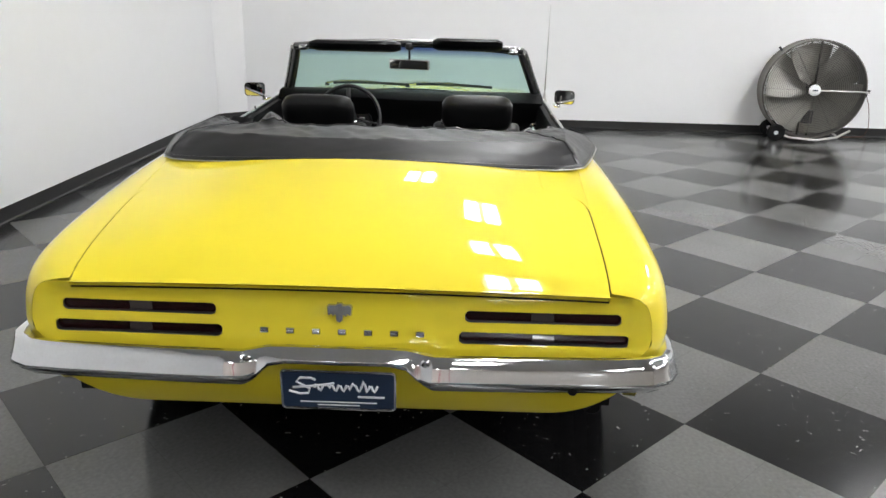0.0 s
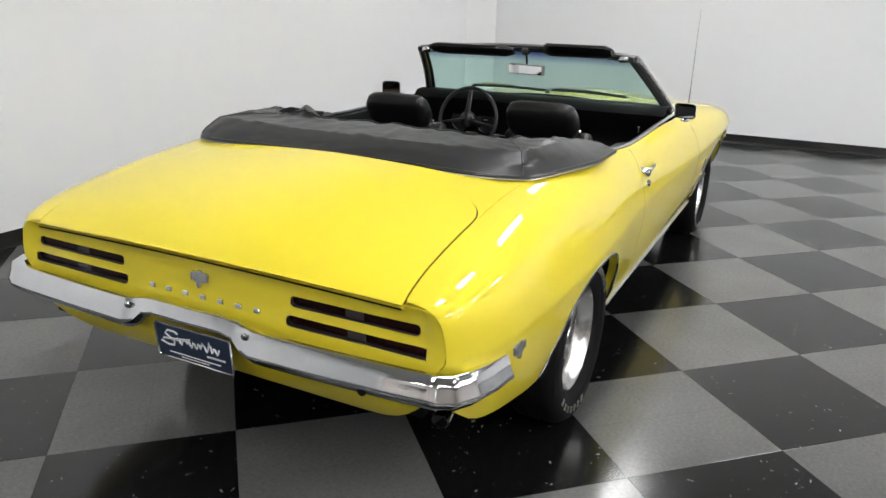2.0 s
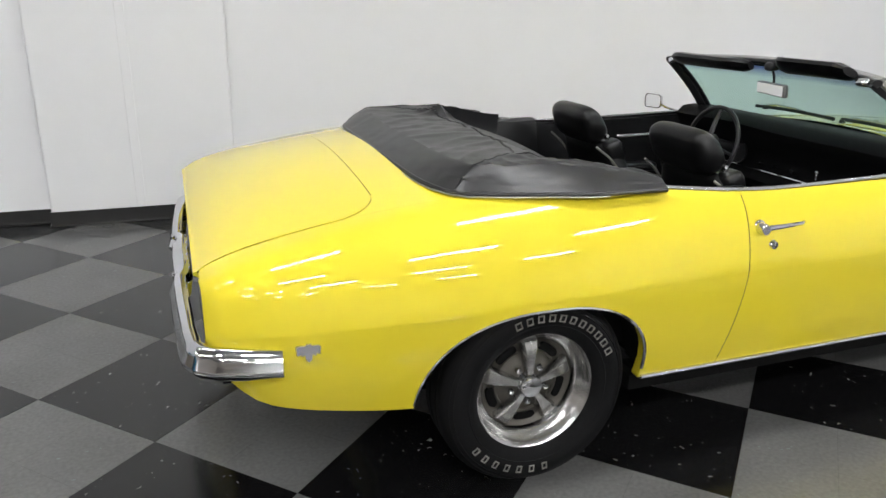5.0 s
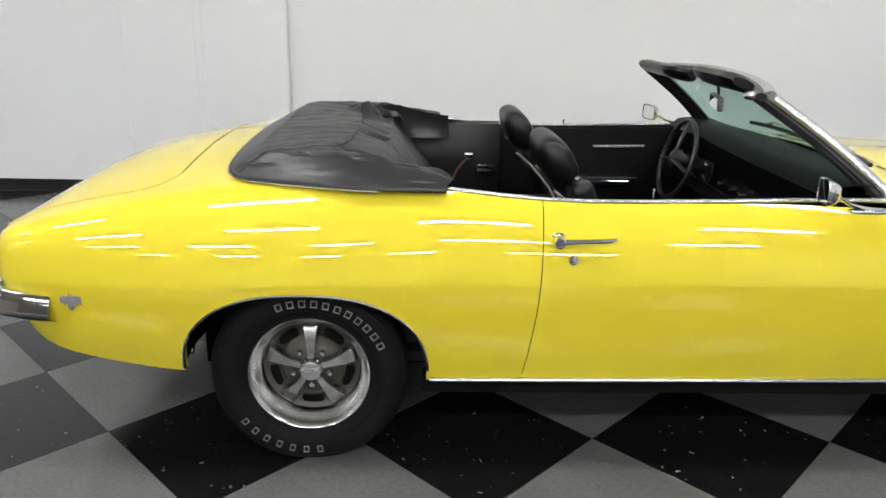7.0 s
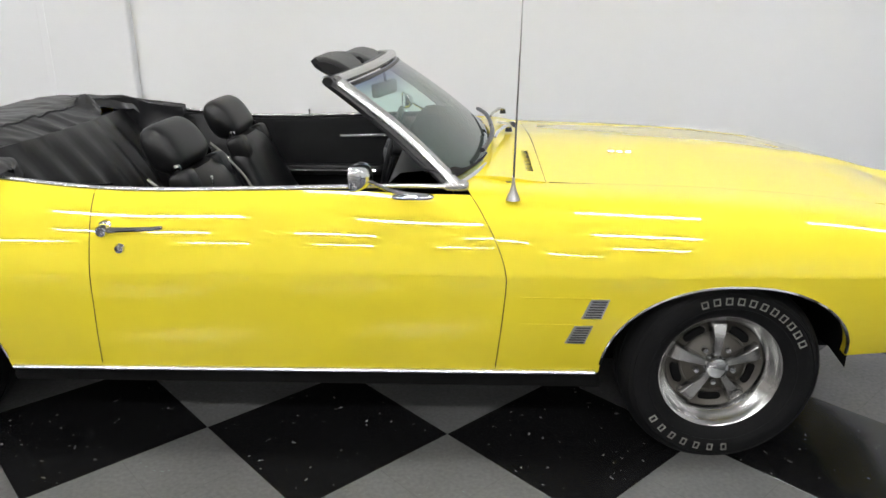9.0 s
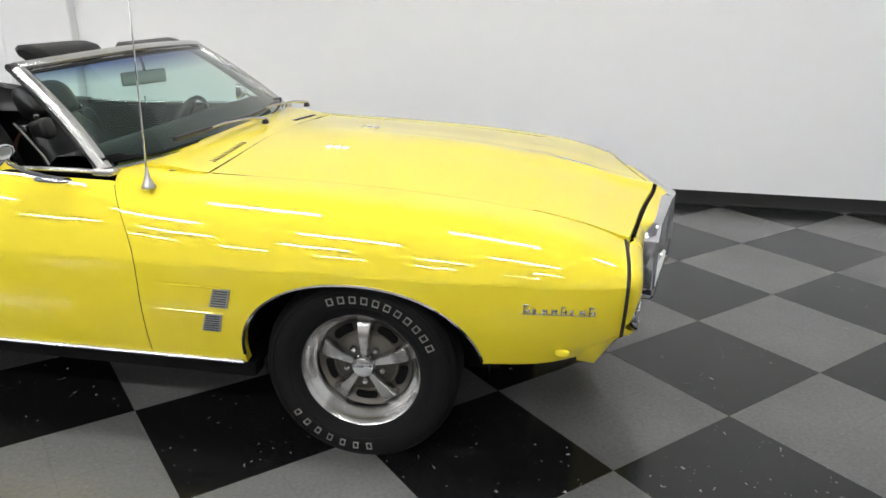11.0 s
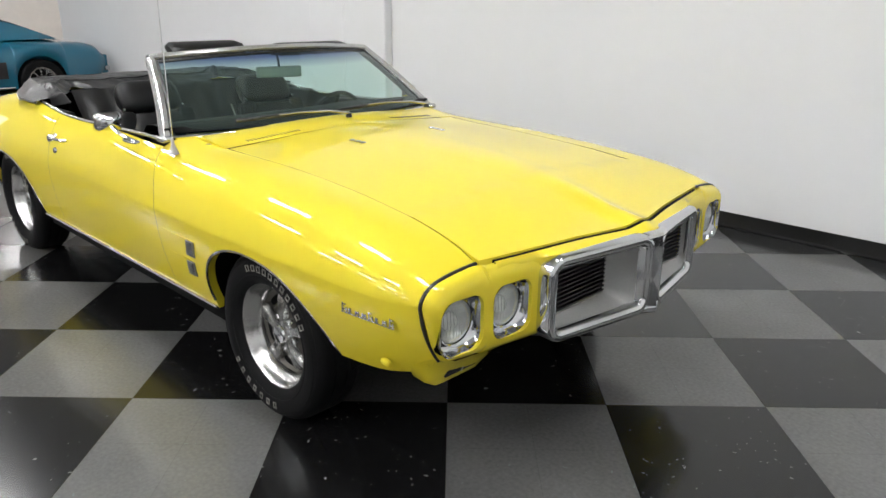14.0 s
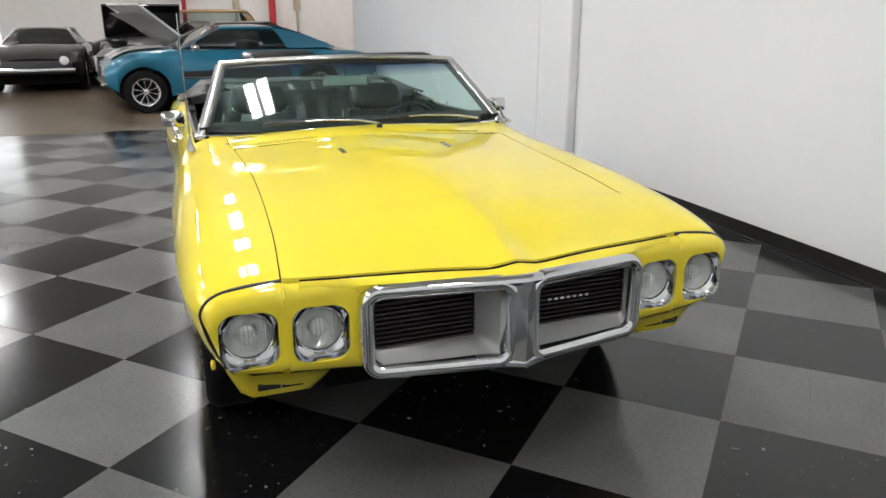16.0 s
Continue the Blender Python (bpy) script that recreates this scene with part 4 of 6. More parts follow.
    part("rear_badge", bird(pose(-2.347 + 0.012, 0.0, 0.684, -6, 0, -90) @ Matrix.Diagonal((1, -1, 1, 1)), 0.068), BRIGHT, rear, "chrome bird badge")
    for k in range(7):
        y = 0.198 - k * 0.0675
        part("letter_block", box((rear_x(y, 0.628) - 0.006, y - 0.011, 0.621), (rear_x(y, 0.628) + 0.003, y + 0.011, 0.637), 0.002, 1), CHROME, rear, "chrome letter, drawn as a plain block")

    # rear bumper: a folded blade that dips behind the plate and wraps round the corners
    plan = [(-2.150, 0.914), (-2.24, 0.906), (-2.32, 0.888), (-2.375, 0.855), (-2.402, 0.80), (-2.412, 0.70), (-2.424, 0.45), (-2.430, 0.245), (-2.418, 0.205), (-2.412, 0.175), (-2.416, 0.0)]
    path = [(x, -y) for x, y in plan] + [(x, y) for x, y in plan[-2::-1]]
    fine = []
    for i in range(len(path) - 1):
        for k in range(4):
            f = k / 4
            fine.append((path[i][0] * (1 - f) + path[i + 1][0] * f, path[i][1] * (1 - f) + path[i + 1][1] * f))
    fine.append(path[-1])
    cols = []
    for i, (x, y) in enumerate(fine):
        a, b = fine[max(0, i - 2)], fine[min(len(fine) - 1, i + 2)]
        d = Vector((b[0] - a[0], b[1] - a[1])).normalized()
        nrm = Vector((-d.y, d.x))
        if nrm.dot(Vector((x + 1.2, y))) < 0:
            nrm = -nrm
        mid = 1 / (1 + math.exp((abs(y) - 0.19) / 0.012))
        tip = max(0.0, (x + 2.32) / 0.17)
        zt = 0.600 + 0.010 * mid - 0.016 * tip
        zb = 0.500 + 0.062 * mid - 0.006 * tip
        ze = zb + (zt - zb) * 0.34
        prof = ((-0.055, zt - 0.008), (-0.040, zt - 0.001), (-0.028, zt), (-0.021, zt - 0.004), (-0.012, zt - (zt - ze) * 0.50), (-0.003, ze + 0.008), (0.0, ze), (-0.003, ze - 0.006), (-0.024, zb + 0.006), (-0.036, zb), (-0.06, zb + 0.01))
        cols.append([(x + nrm.x * o, y + nrm.y * o, z) for o, z in prof])
    bumper = part("rear_bumper", sheet(cols), CHROME, car, "chrome rear bumper with a raised middle", smooth=50)
    for y in (-0.235, 0.235):
        part("bumper_bolt", moved(lathe([(0, 0.006), (0.009, 0.004), (0.012, 0.0)], 14, "x"), pose(-2.412, y * 0.96, 0.585, 0, 0, 180)), CHROME, bumper)
    part("bumper_bolt", moved(lathe([(0, 0.006), (0.011, 0.004), (0.013, 0.0)], 14, "x"), pose(-2.405, -0.60, 0.518, 0, 0, 180)), DARK, bumper)
    # plate under the raised middle
    tilt = pose(-2.380, 0.0, 0.486, 0, -4, 0)
    plate = part("license_plate", moved(box((-0.003, -0.146, -0.055), (0.003, 0.146, 0.055), 0.002, 1), tilt), PLATE, car, "dark blue dealer plate with white strokes")
    loop = [tilt @ Vector((-0.004, y, z)) for y, z in rounded(0, 0, 0.147, 0.056, 0.010, 4)]
    part("plate_frame", tube(loop, 0.0035, 6, closed=True), CHROME, plate, "thin bright plate frame")
    script = [[(0.128, -0.004), (0.10, -0.012), (0.078, -0.010), (0.074, 0.004), (0.092, 0.014), (0.108, 0.024), (0.098, 0.036), (0.070, 0.036), (0.058, 0.030)], [(0.118, 0.006), (0.07, 0.012), (0.03, 0.018), (0.01, 0.022)]]
    script.append([(0.062 - 0.004 * k, 0.008 + 0.010 * math.sin(k * 1.25) + (0.016 if k in (8, 9, 24, 25, 32, 33) else 0)) for k in range(42)])
    for line in script:
        part("plate_stroke", moved(tube([(-0.0042, y, z) for y, z in line], 0.0032, 6), tilt), WHITE, plate, "white flourish, drawn as plain strokes")
    for y, z, w, h in ((-0.085, -0.018, 0.07, 0.006), (0.0, -0.036, 0.20, 0.003), (0.0, -0.045, 0.11, 0.003)):
        part("plate_bar", moved(box((-0.0052, y - w / 2, z - h / 2), (-0.0022, y + w / 2, z + h / 2), 0.0008, 1), tilt), WHITE, plate)

    # nose: yellow lamp surrounds, whose outer edge follows the end of the fender
    end = [(abs(p[1]), p[2]) for p in column(2.178, 1)[1:-1]][::-1]
    outline = [(0.44, 0.750)] + [(0.44 + 0.025 * k, 0.750 - 0.0008 * k) for k in range(1, 9)] + end + [(0.80 - 0.03 * k, 0.478 - 0.0008 * k) for k in range(13)]
    outline = [p for i, p in enumerate(outline) if i == 0 or (Vector(p) - Vector(outline[i - 1])).length > 1e-4]
    segs = [(Vector(p), Vector(q)) for p, q in zip(outline, outline[1:])]

    def edge_gap(y, z):
        p = Vector((y, z))
        best = 9.0
        for a_, b_ in segs:
            d = b_ - a_
            t = max(0.0, min(1.0, (p - a_).dot(d) / d.length_squared))
            best = min(best, (a_ + d * t - p).length)
        return best

    def face_x(y, z):
        x = curve(abs(y), ((0.43, 2.262), (0.57, 2.244), (0.76, 2.231), (0.90, 2.220)))
        r = 0.046
        d = min(r, edge_gap(abs(y), z))
        return x - (r - math.sqrt(max(0.0, r * r - (r - d) ** 2))) * (1.0 if abs(y) > 0.66 else 0.7)

    def reach(cy, cz, dy, dz, y0, y1):
        """How far a ray runs inside the outline and between two upright cuts."""
        best = 9.0
        for cut in (y0, y1):
            if abs(dy) > 1e-6 and (cut - cy) / dy > 0:
                best = min(best, (cut - cy) / dy)
        for a_, b_ in segs:
            e = b_ - a_
            det = dy * e.y - dz * e.x
            if abs(det) < 1e-12:
                continue
            t = ((a_.x - cy) * e.y - (a_.y - cz) * e.x) / det
            u = ((a_.x - cy) * dz - (a_.y - cz) * dy) / det
            if t > 0 and -1e-6 <= u <= 1 + 1e-6:
                best = min(best, t)
        return best

    for sx in (-1, 1):
        bm = bmesh.new()
        for y0, y1, cy in ((0.440, 0.6655, 0.566), (0.6655, 2.0, 0.765)):
            hole = rounded(cy, 0.594, 0.0805, 0.086, 0.045, 7)
            if y0 < 0.5:
                corners = ((y1, 0.75), (y0, 0.75), (y0, 0.47), (y1, 0.47))
            else:
                corners = ((y0, 0.75), (y0, 0.47))
            spokes = []
            for hy, hz in hole:
                dy, dz = hy - cy, hz - 0.594
                spokes.append([dy, dz, reach(cy, 0.594, dy, dz, y0, y1)])
            for ky, kz in corners:
                ang = math.atan2(kz - 0.594, ky - cy)
                i = min(range(len(spokes)), key=lambda q: abs((math.atan2(spokes[q][1], spokes[q][0]) - ang + math.pi) % (2 * math.pi) - math.pi))
                spokes[i].append((ky, kz))
            rings = []
            for k in range(11):
                f = (k / 10) ** 0.8
                ring = []
                for sp in spokes:
                    dy, dz, t = sp[:3]
                    ey, ez = (cy + dy * t, 0.594 + dz * t) if len(sp) == 3 else sp[3]
                    y, z = (cy + dy) * (1 - f) + ey * f, (0.594 + dz) * (1 - f) + ez * f
                    ring.append((face_x(y, z), sx * y, z))
                rings.append(ring)
            inner = [(x - 0.014, y, z) for x, y, z in rings[0]]
            sheet([inner] + rings, close_v=True, bm=bm)
        part("nose_panel", bm, YELLOW, car, "body-coloured flexible lamp surround", smooth=45)
        for cy, xf in ((0.566, 2.243), (0.765, 2.226)):
            # chrome bezel dished behind the opening, dark gap, ring, fluted lens over a bright reflector
            out = rounded(cy, 0.594, 0.0815, 0.087, 0.045, 7)
            zc_ = 0.600
            circ = [(cy + 0.0765 * math.cos(a), zc_ + 0.0765 * math.sin(a)) for a in (math.atan2(z - zc_, y - cy) for y, z in out)]
            rings = []
            for f, d in ((0.0, 0.002), (0.12, 0.013), (0.35, 0.026), (0.7, 0.034), (1.0, 0.036)):
                rings.append([(xf - d, sx * (y + (p - y) * f), z + (q - z) * f) for (y, z), (p, q) in zip(out, circ)])
            rings.append([(xf - 0.052, sx * y, z) for y, z in circ])
            head = part("headlight", sheet(rings, close_v=True), CHROME, car, "round headlight in a dished chrome bezel", smooth=50)
            at_lamp = pose(xf - 0.026, sx * cy, zc_)
            # black ring puts the shade between lamp and bezel into the colour
            part("lamp_gap_shade", moved(lathe([(0.0775, -0.016), (0.070, -0.020)], 32, "x"), at_lamp), DARK, head, "black ring for the shade in the gap round the lamp")
            part("lamp_ring", moved(lathe([(0.066, 0.003), (0.0695, 0.006), (0.0725, 0.002), (0.073, -0.02)], 32, "x"), at_lamp), CHROME, head)
            prof = [(0.0, 0.018), (0.03, 0.0155), (0.052, 0.009), (0.064, 0.0), (0.067, -0.006)]
            pane = part("lens", moved(lathe(prof, 32, "x"), at_lamp), HEAD_GLASS, head, "clear headlight lens")
            pane.visible_shadow = False
            # flutes moulded behind the lens
            for k in range(9):
                u = -0.048 + 0.012 * k
                w = math.sqrt(max(0.0, 0.060**2 - u * u)) * 0.86
                part("lens_flute", moved(tube([(0.002 - 2.2 * u * u, u, -w), (0.006 - 2.2 * u * u, u, 0), (0.002 - 2.2 * u * u, u, w)], 0.0011, 5), at_lamp), LENS, pane)
            part("reflector", moved(lathe([(0.066, -0.004), (0.062, -0.014), (0.045, -0.030), (0.020, -0.040), (0.0, -0.042)], 32, "x"), at_lamp), LENS, head, "bright reflector bowl")
            # white paint on the shield imitates the bright spot in the lens
            part("bulb_shield", moved(lathe([(0.0, 0.010), (0.020, 0.007), (0.027, -0.002), (0.027, -0.012)], 18, "x"), pose(xf - 0.046, sx * cy, zc_ - 0.006)), WHITE_PAINT, head, "bulb shield, white for the lens's bright middle")
        # black gasket between nose and fender
        pts = [(2.180, sx * (y - 0.001), z - 0.001) for y, z in end]
        part("nose_gasket", tube(pts, 0.0060, 8), TRIM, car, "black rubber gasket round the nose")
        # lower valance with the parking lamp pod
        cols = []
        for k in range(25):
            y = 0.83 * k / 24
            zb = curve(y, ((0.0, 0.432), (0.50, 0.432), (0.585, 0.362), (0.77, 0.362), (0.81, 0.40), (0.83, 0.45)))
            xt = (face_x(max(y, 0.44), 0.480) if y < 0.78 else 2.19) - 0.004 if y > 0.3 else 2.27
            zt = 0.474 + 0.40 * max(0.0, y - 0.76)
            xb = 2.118 - 0.04 * max(0.0, (y - 0.75) / 0.14) + 0.04 * max(0.0, 1 - y / 0.5)
            cols.append([(xt + (xb - xt) * f**0.8, sx * y, zt + (zb - zt) * f) for f in (0, 0.2, 0.4, 0.6, 0.8, 1.0)] + [(xb - 0.05, sx * y, zb + 0.004)])
        val = part("front_valance", sheet(cols), YELLOW, car, smooth=50)
        lampm = pose(2.142, sx * 0.678, 0.413, 0, 22, 0)
        pk = part("parking_lamp", moved(box((-0.02, -0.070, -0.021), (0.009, 0.070, 0.021), 0.006), lampm), AMBER, car, "smoked parking lamp in the valance")
        part("parking_lamp_rib", moved(box((0.0, -0.002, -0.020), (0.0110, 0.002, 0.020), 0.001, 1), lampm), SATIN, pk)
        part("marker_lamp", pillow((1.985, sx * 0.862 - 0.008, 0.424), (2.030, sx * 0.862 + 0.008, 0.450), e=2.5), YELLOW, car, "painted-over side marker")
        # grille: rounded chrome frame, silver tunnel, dark slatted insert
        def slant(y, z=0.6):
            return 2.392 - 0.098 * min(1.0, abs(y) / 0.455)

        ring = rounded(0.238, 0.608, 0.205, 0.122, 0.040, 6)
        frame_ = part("grille_surround", grille_ring(ring, slant, sx), CHROME, car, "chrome grille surround", smooth=40)
        rim = rounded(0.243, 0.606, 0.208, 0.130, 0.042, 6)
        part("grille_collar", sheet([[(slant(y) - 0.014, sx * y, z - 0.010 * (y / 0.45)) for y, z in rim], [(2.225, sx * (y + 0.004), z) for y, z in rim]], close_v=True), YELLOW, car, smooth=50)
        hole = rounded(0.238, 0.606, 0.186, 0.104, 0.030, 6)
        back = rounded(0.262, 0.610, 0.160, 0.083, 0.022, 6)
        part("grille_tunnel", sheet([[(slant(y) - 0.012, sx * y, z - 0.008) for y, z in hole], [(2.262, sx * y, z) for y, z in back]], close_v=True), SILVER, frame_, "silver-painted grille tunnel")
        bm = bmesh.new()
        bm.faces.new([bm.verts.new((2.246, sx * y, z)) for y, z in rounded(0.262, 0.610, 0.165, 0.088, 0.022, 6)])
        insert = part("grille_insert", bm, DARK, frame_, smooth=0)
        part("insert_rim", tube([(2.264, sx * y, z) for y, z in back], 0.004, 6, closed=True), SATIN, frame_)
        bm = bmesh.new()
        for k in range(11):
            z = 0.536 + k * 0.0148
            box((2.248, min(sx * 0.105, sx * 0.42), z - 0.0026), (2.268, max(sx * 0.105, sx * 0.42), z + 0.0026), bm=bm)
        for k in range(21):
            y = sx * (0.112 + k * 0.0151)
            box((2.247, y - 0.0010, 0.530), (2.254, y + 0.0010, 0.690), bm=bm)
        part("grille_mesh", bm, TRIM, frame_, "fine black grille bars", smooth=0)["kind"] = "stuff"
        if sx > 0:
            for k in range(7):
                y = 0.150 + k * 0.022
                part("letter_block", box((2.268, y - 0.006, 0.606), (2.271, y + 0.006, 0.614), 0.001, 1), WHITE, frame_, "pale letter, drawn as a plain block")
    # middle beak of the grille surround
    cols = []
    for z in np.linspace(0.476, 0.738, 12):
        sw = 0.012 * math.sin(math.pi * (z - 0.476) / 0.262)
        cols.append([(2.362, -0.062, z), (2.384, -0.052, z), (2.400 + sw * 0.3, -0.026, z), (2.412 + sw * 0.3, 0.0, z), (2.400 + sw * 0.3, 0.026, z), (2.384, 0.052, z), (2.362, 0.062, z)])
    beak = sheet(cols)
    bm = beak
    part("grille_beak", bm, CHROME, car, "chrome pointed beak between the grilles", smooth=25)
    part("beak_cap", tube([(2.376, -0.055, 0.733), (2.395, 0, 0.738), (2.376, 0.055, 0.733)], 0.018, 10), CHROME, car)
    part("beak_foot", tube([(2.376, -0.055, 0.480), (2.398, 0, 0.476), (2.376, 0.055, 0.480)], 0.018, 10), CHROME, car)
    # yellow strip between hood edge and grille surround
    cols = []
    for s in np.linspace(-1, 1, 57):
        y = s * 0.62
        xh = hood_edge(y) + 0.003
        zh = hood_z(hood_edge(y) - 0.01, y) - 0.006
        k = max(0.0, min(1.0, (abs(y) - 0.43) / 0.05))
        xf_ = (2.392 - 0.098 * min(1.0, abs(y) / 0.455) - 0.012) * (1 - k) + (face_x(max(0.45, abs(y)), 0.728) - 0.001) * k
        zf = 0.742 * (1 - k) + 0.729 * k
        xf_ = max(xf_, xh + 0.012)
        cols.append([(xh - 0.012, y, zh - 0.02), (xh, y, zh), ((xh + xf_) / 2, y, (zh + zf) / 2 + 0.004), (xf_, y, zf), (xf_ - 0.01, y, zf - 0.03)])
    part("nose_cap", sheet(cols), YELLOW, car, smooth=50)
    part("nose_filler", box((2.03, -0.76, 0.49), (2.125, 0.76, 0.72)), DARK, car, smooth=0)
    part("grille_filler", box((2.10, -0.46, 0.48), (2.24, 0.46, 0.73)), DARK, car, smooth=0)

    # floor pan, tub, tailpipes
    part("floor_pan", box((-1.75, -0.50, 0.235), (1.9, 0.50, 0.31)), DARK, car, smooth=0)
    part("rear_pan", box((-2.30, -0.72, 0.42), (-1.80, 0.72, 0.60)), DARK, car, smooth=0)
    for sx in (-1, 1):
        part("side_pan", box((-0.97, min(sx * 0.5, sx * 0.78), 0.22), (0.96, max(sx * 0.5, sx * 0.78), 0.30)), DARK, car, smooth=0)
        py = 0.70 if sx < 0 else 0.60
        pipe = tube([(-1.8, sx * (py - 0.05), 0.30), (-2.06, sx * (py - 0.02), 0.325), (-2.13, sx * py, 0.338), (-2.165, sx * (py + 0.005), 0.333)], 0.028, 14, flat=0.8)
        tip = part("tailpipe", pipe, CHROME if sx < 0 else DARK, car, "oval metal tailpipe")
        part("pipe_mouth", tube([(-2.1652, sx * (py + 0.005), 0.333), (-2.166, sx * (py + 0.005), 0.333)], 0.023, 14, flat=0.8), DARK, tip)


def base_x(y):
    """The foot of the windshield over the width."""
    return 0.650 - 0.155 * (abs(y) / 0.80) ** 2.4


def windshield(car):
    def glass(u, v):
        yb, yt = u * 0.775, u * 0.632
        b = Vector((base_x(yb), yb, 0.912 - 0.006 * abs(u)))
        t = Vector((0.232 - 0.100 * abs(u) ** 2.4, yt, 1.230 - 0.028 * abs(u) ** 2))
        p = b.lerp(t, v)
        p.x += 0.020 * math.sin(math.pi * v)
        return p

    us = [-1 + 2 * i / 24 for i in range(25)]
    frame_ = part("windshield_frame", tube([glass(u, 1.0) + Vector((-0.012, 0, 0.008)) for u in us], 0.022, 10, flat=0.75), BRIGHT, car, "bright windshield header")
    pane = part("windshield", sheet([[glass(u, 0.01 + 0.97 * j / 10) for j in range(11)] for u in us]), WINDSHIELD, car, "green-tinted windshield with a blue shade band", smooth=60)
    pane.visible_shadow = False
    for sx in (-1, 1):
        col = [glass(sx, j / 8) for j in range(9)]
        part("pillar_trim", tube([p + Vector((0.0, sx * 0.002, 0.0)) for p in col], 0.024, 10, flat=0.7), BRIGHT, frame_, "bright windshield pillar trim")
        part("pillar", tube([p + Vector((-0.028, -sx * 0.014, -0.006)) for p in col], 0.018, 8, flat=0.9), TRIM, frame_, "black inner pillar")
        part("pillar_inner", tube([p + Vector((-0.050, -sx * 0.020, -0.002)) for p in col[1:]], 0.012, 8), TRIM, frame_)
        part("pillar_foot", pillow((0.462, sx * 0.780 - 0.026, 0.890), (0.545, sx * 0.780 + 0.026, 0.918), e=4), BRIGHT, frame_)
        part("header_latch", pillow((0.06, sx * 0.575 - 0.028, 1.188), (0.13, sx * 0.575 + 0.028, 1.220), e=3), CHROME, frame_, "chrome roof latch")
    part("header_trim", tube([glass(u, 1.0) + Vector((-0.042, 0, 0.004)) for u in us], 0.020, 8, flat=0.7), TRIM, frame_, "black header trim")
    part("lower_trim", tube([glass(u, 0.0) + Vector((0.004, 0, 0.002)) for u in us], 0.008, 6), CHROME, frame_)
    part("glass_gasket", tube([glass(u, 0.955) + Vector((-0.010, 0, 0.0)) for u in us], 0.012, 6, flat=0.6), TRIM, frame_, "black gasket round the glass")
    for sx in (-1, 1):
        part("glass_gasket", tube([glass(sx * 0.962, j / 8) + Vector((-0.010, 0, 0.0)) for j in range(9)], 0.011, 6, flat=0.6), TRIM, frame_)
    # visors swung back over the header
    for y0, y1 in ((-0.515, -0.135), (0.04, 0.535)):
        mid_z, tilt_z = (1.236, 0.022) if y0 < 0 else (1.218, 0.014)
        cols = []
        n = 12
        for i in range(n + 1):
            f = i / n
            y = y0 + (y1 - y0) * f
            inner = f if y0 < 0 else 1 - f
            trim_ = 0.040 * max(0.0, (inner - 0.8) / 0.2) ** 1.5
            ring = []
            for k in range(10):
                a = 2 * math.pi * k / 10
                w = 0.070 - trim_
                ring.append(Vector((0.078 + trim_ * 0.6 - w * math.cos(a), y, mid_z + tilt_z * math.cos(a) + 0.029 * math.sin(a))))
            if i in (0, n):
                c = sum(ring, Vector()) / 10
                ring = [c + (p - c) * 0.6 for p in ring]
            cols.append(ring)
        bm = sheet(cols, close_v=True)
        vv = list(bm.verts)
        bm.faces.new(vv[:10])
        bm.faces.new(vv[-10:])
        part("sun_visor", bm, VINYL, car, "black padded sun visor")
    mir = part("rearview_mirror", moved(box((-0.012, -0.118, -0.028), (0.012, 0.118, 0.028), 0.010, 3), pose(0.205, 0.0, 1.116, 0, -3, -14)), SATIN, car, "metal-backed interior mirror on a stalk")
    part("mirror_glass", moved(box((-0.0142, -0.112, -0.023), (-0.0125, 0.112, 0.023), 0.0005, 1), pose(0.205, 0.0, 1.116, 0, -3, -14)), MIRROR, mir, smooth=0)
    part("mirror_stalk", tube([(0.210, 0, 1.128), (0.205, 0, 1.172), (0.185, 0, 1.215)], 0.006, 8), TRIM, mir)
    part("mirror_mount", pillow((0.150, -0.022, 1.196), (0.218, 0.022, 1.236), e=3), TRIM, mir)
    # wipers parked low on the glass
    for y0, y1 in ((0.045, -0.43), (0.56, 0.09)):
        arm = part("wiper", tube([(0.712, y0, 0.955), (0.690, y0 - 0.10, 0.972), (0.655, y0 + (y1 - y0) * 0.55, 0.976), (0.642, y0 + (y1 - y0) * 0.72, 0.972)], [0.012, 0.010, 0.007, 0.006], 8, flat=0.6), BRIGHT, car, "satin metal wiper arm")
        blade = [(base_x(y) - 0.010, y, 0.962 + 0.006 * math.sin((y - y1) * 6)) for y in np.linspace(y1 - 0.06, y0 - 0.06, 10)]
        part("wiper_blade", tube(blade, 0.009, 6), TRIM, arm)
        part("wiper_pivot", moved(lathe([(0, 0.02), (0.012, 0.018), (0.016, 0.0)], 12, "z"), pose(0.712, y0, 0.936)), TRIM, arm)
    ant = part("antenna", tube([(0.680, -0.828, 0.925), (0.684, -0.829, 1.15), (0.690, -0.830, 1.46)], [0.0038, 0.0028, 0.0018], 8), CHROME, car, "thin chrome whip antenna")
    part("antenna_base", moved(lathe([(0.004, 0.07), (0.006, 0.05), (0.010, 0.03), (0.018, 0.012), (0.022, 0.0)], 16, "z"), pose(0.680, -0.828, 0.872)), SATIN, ant)


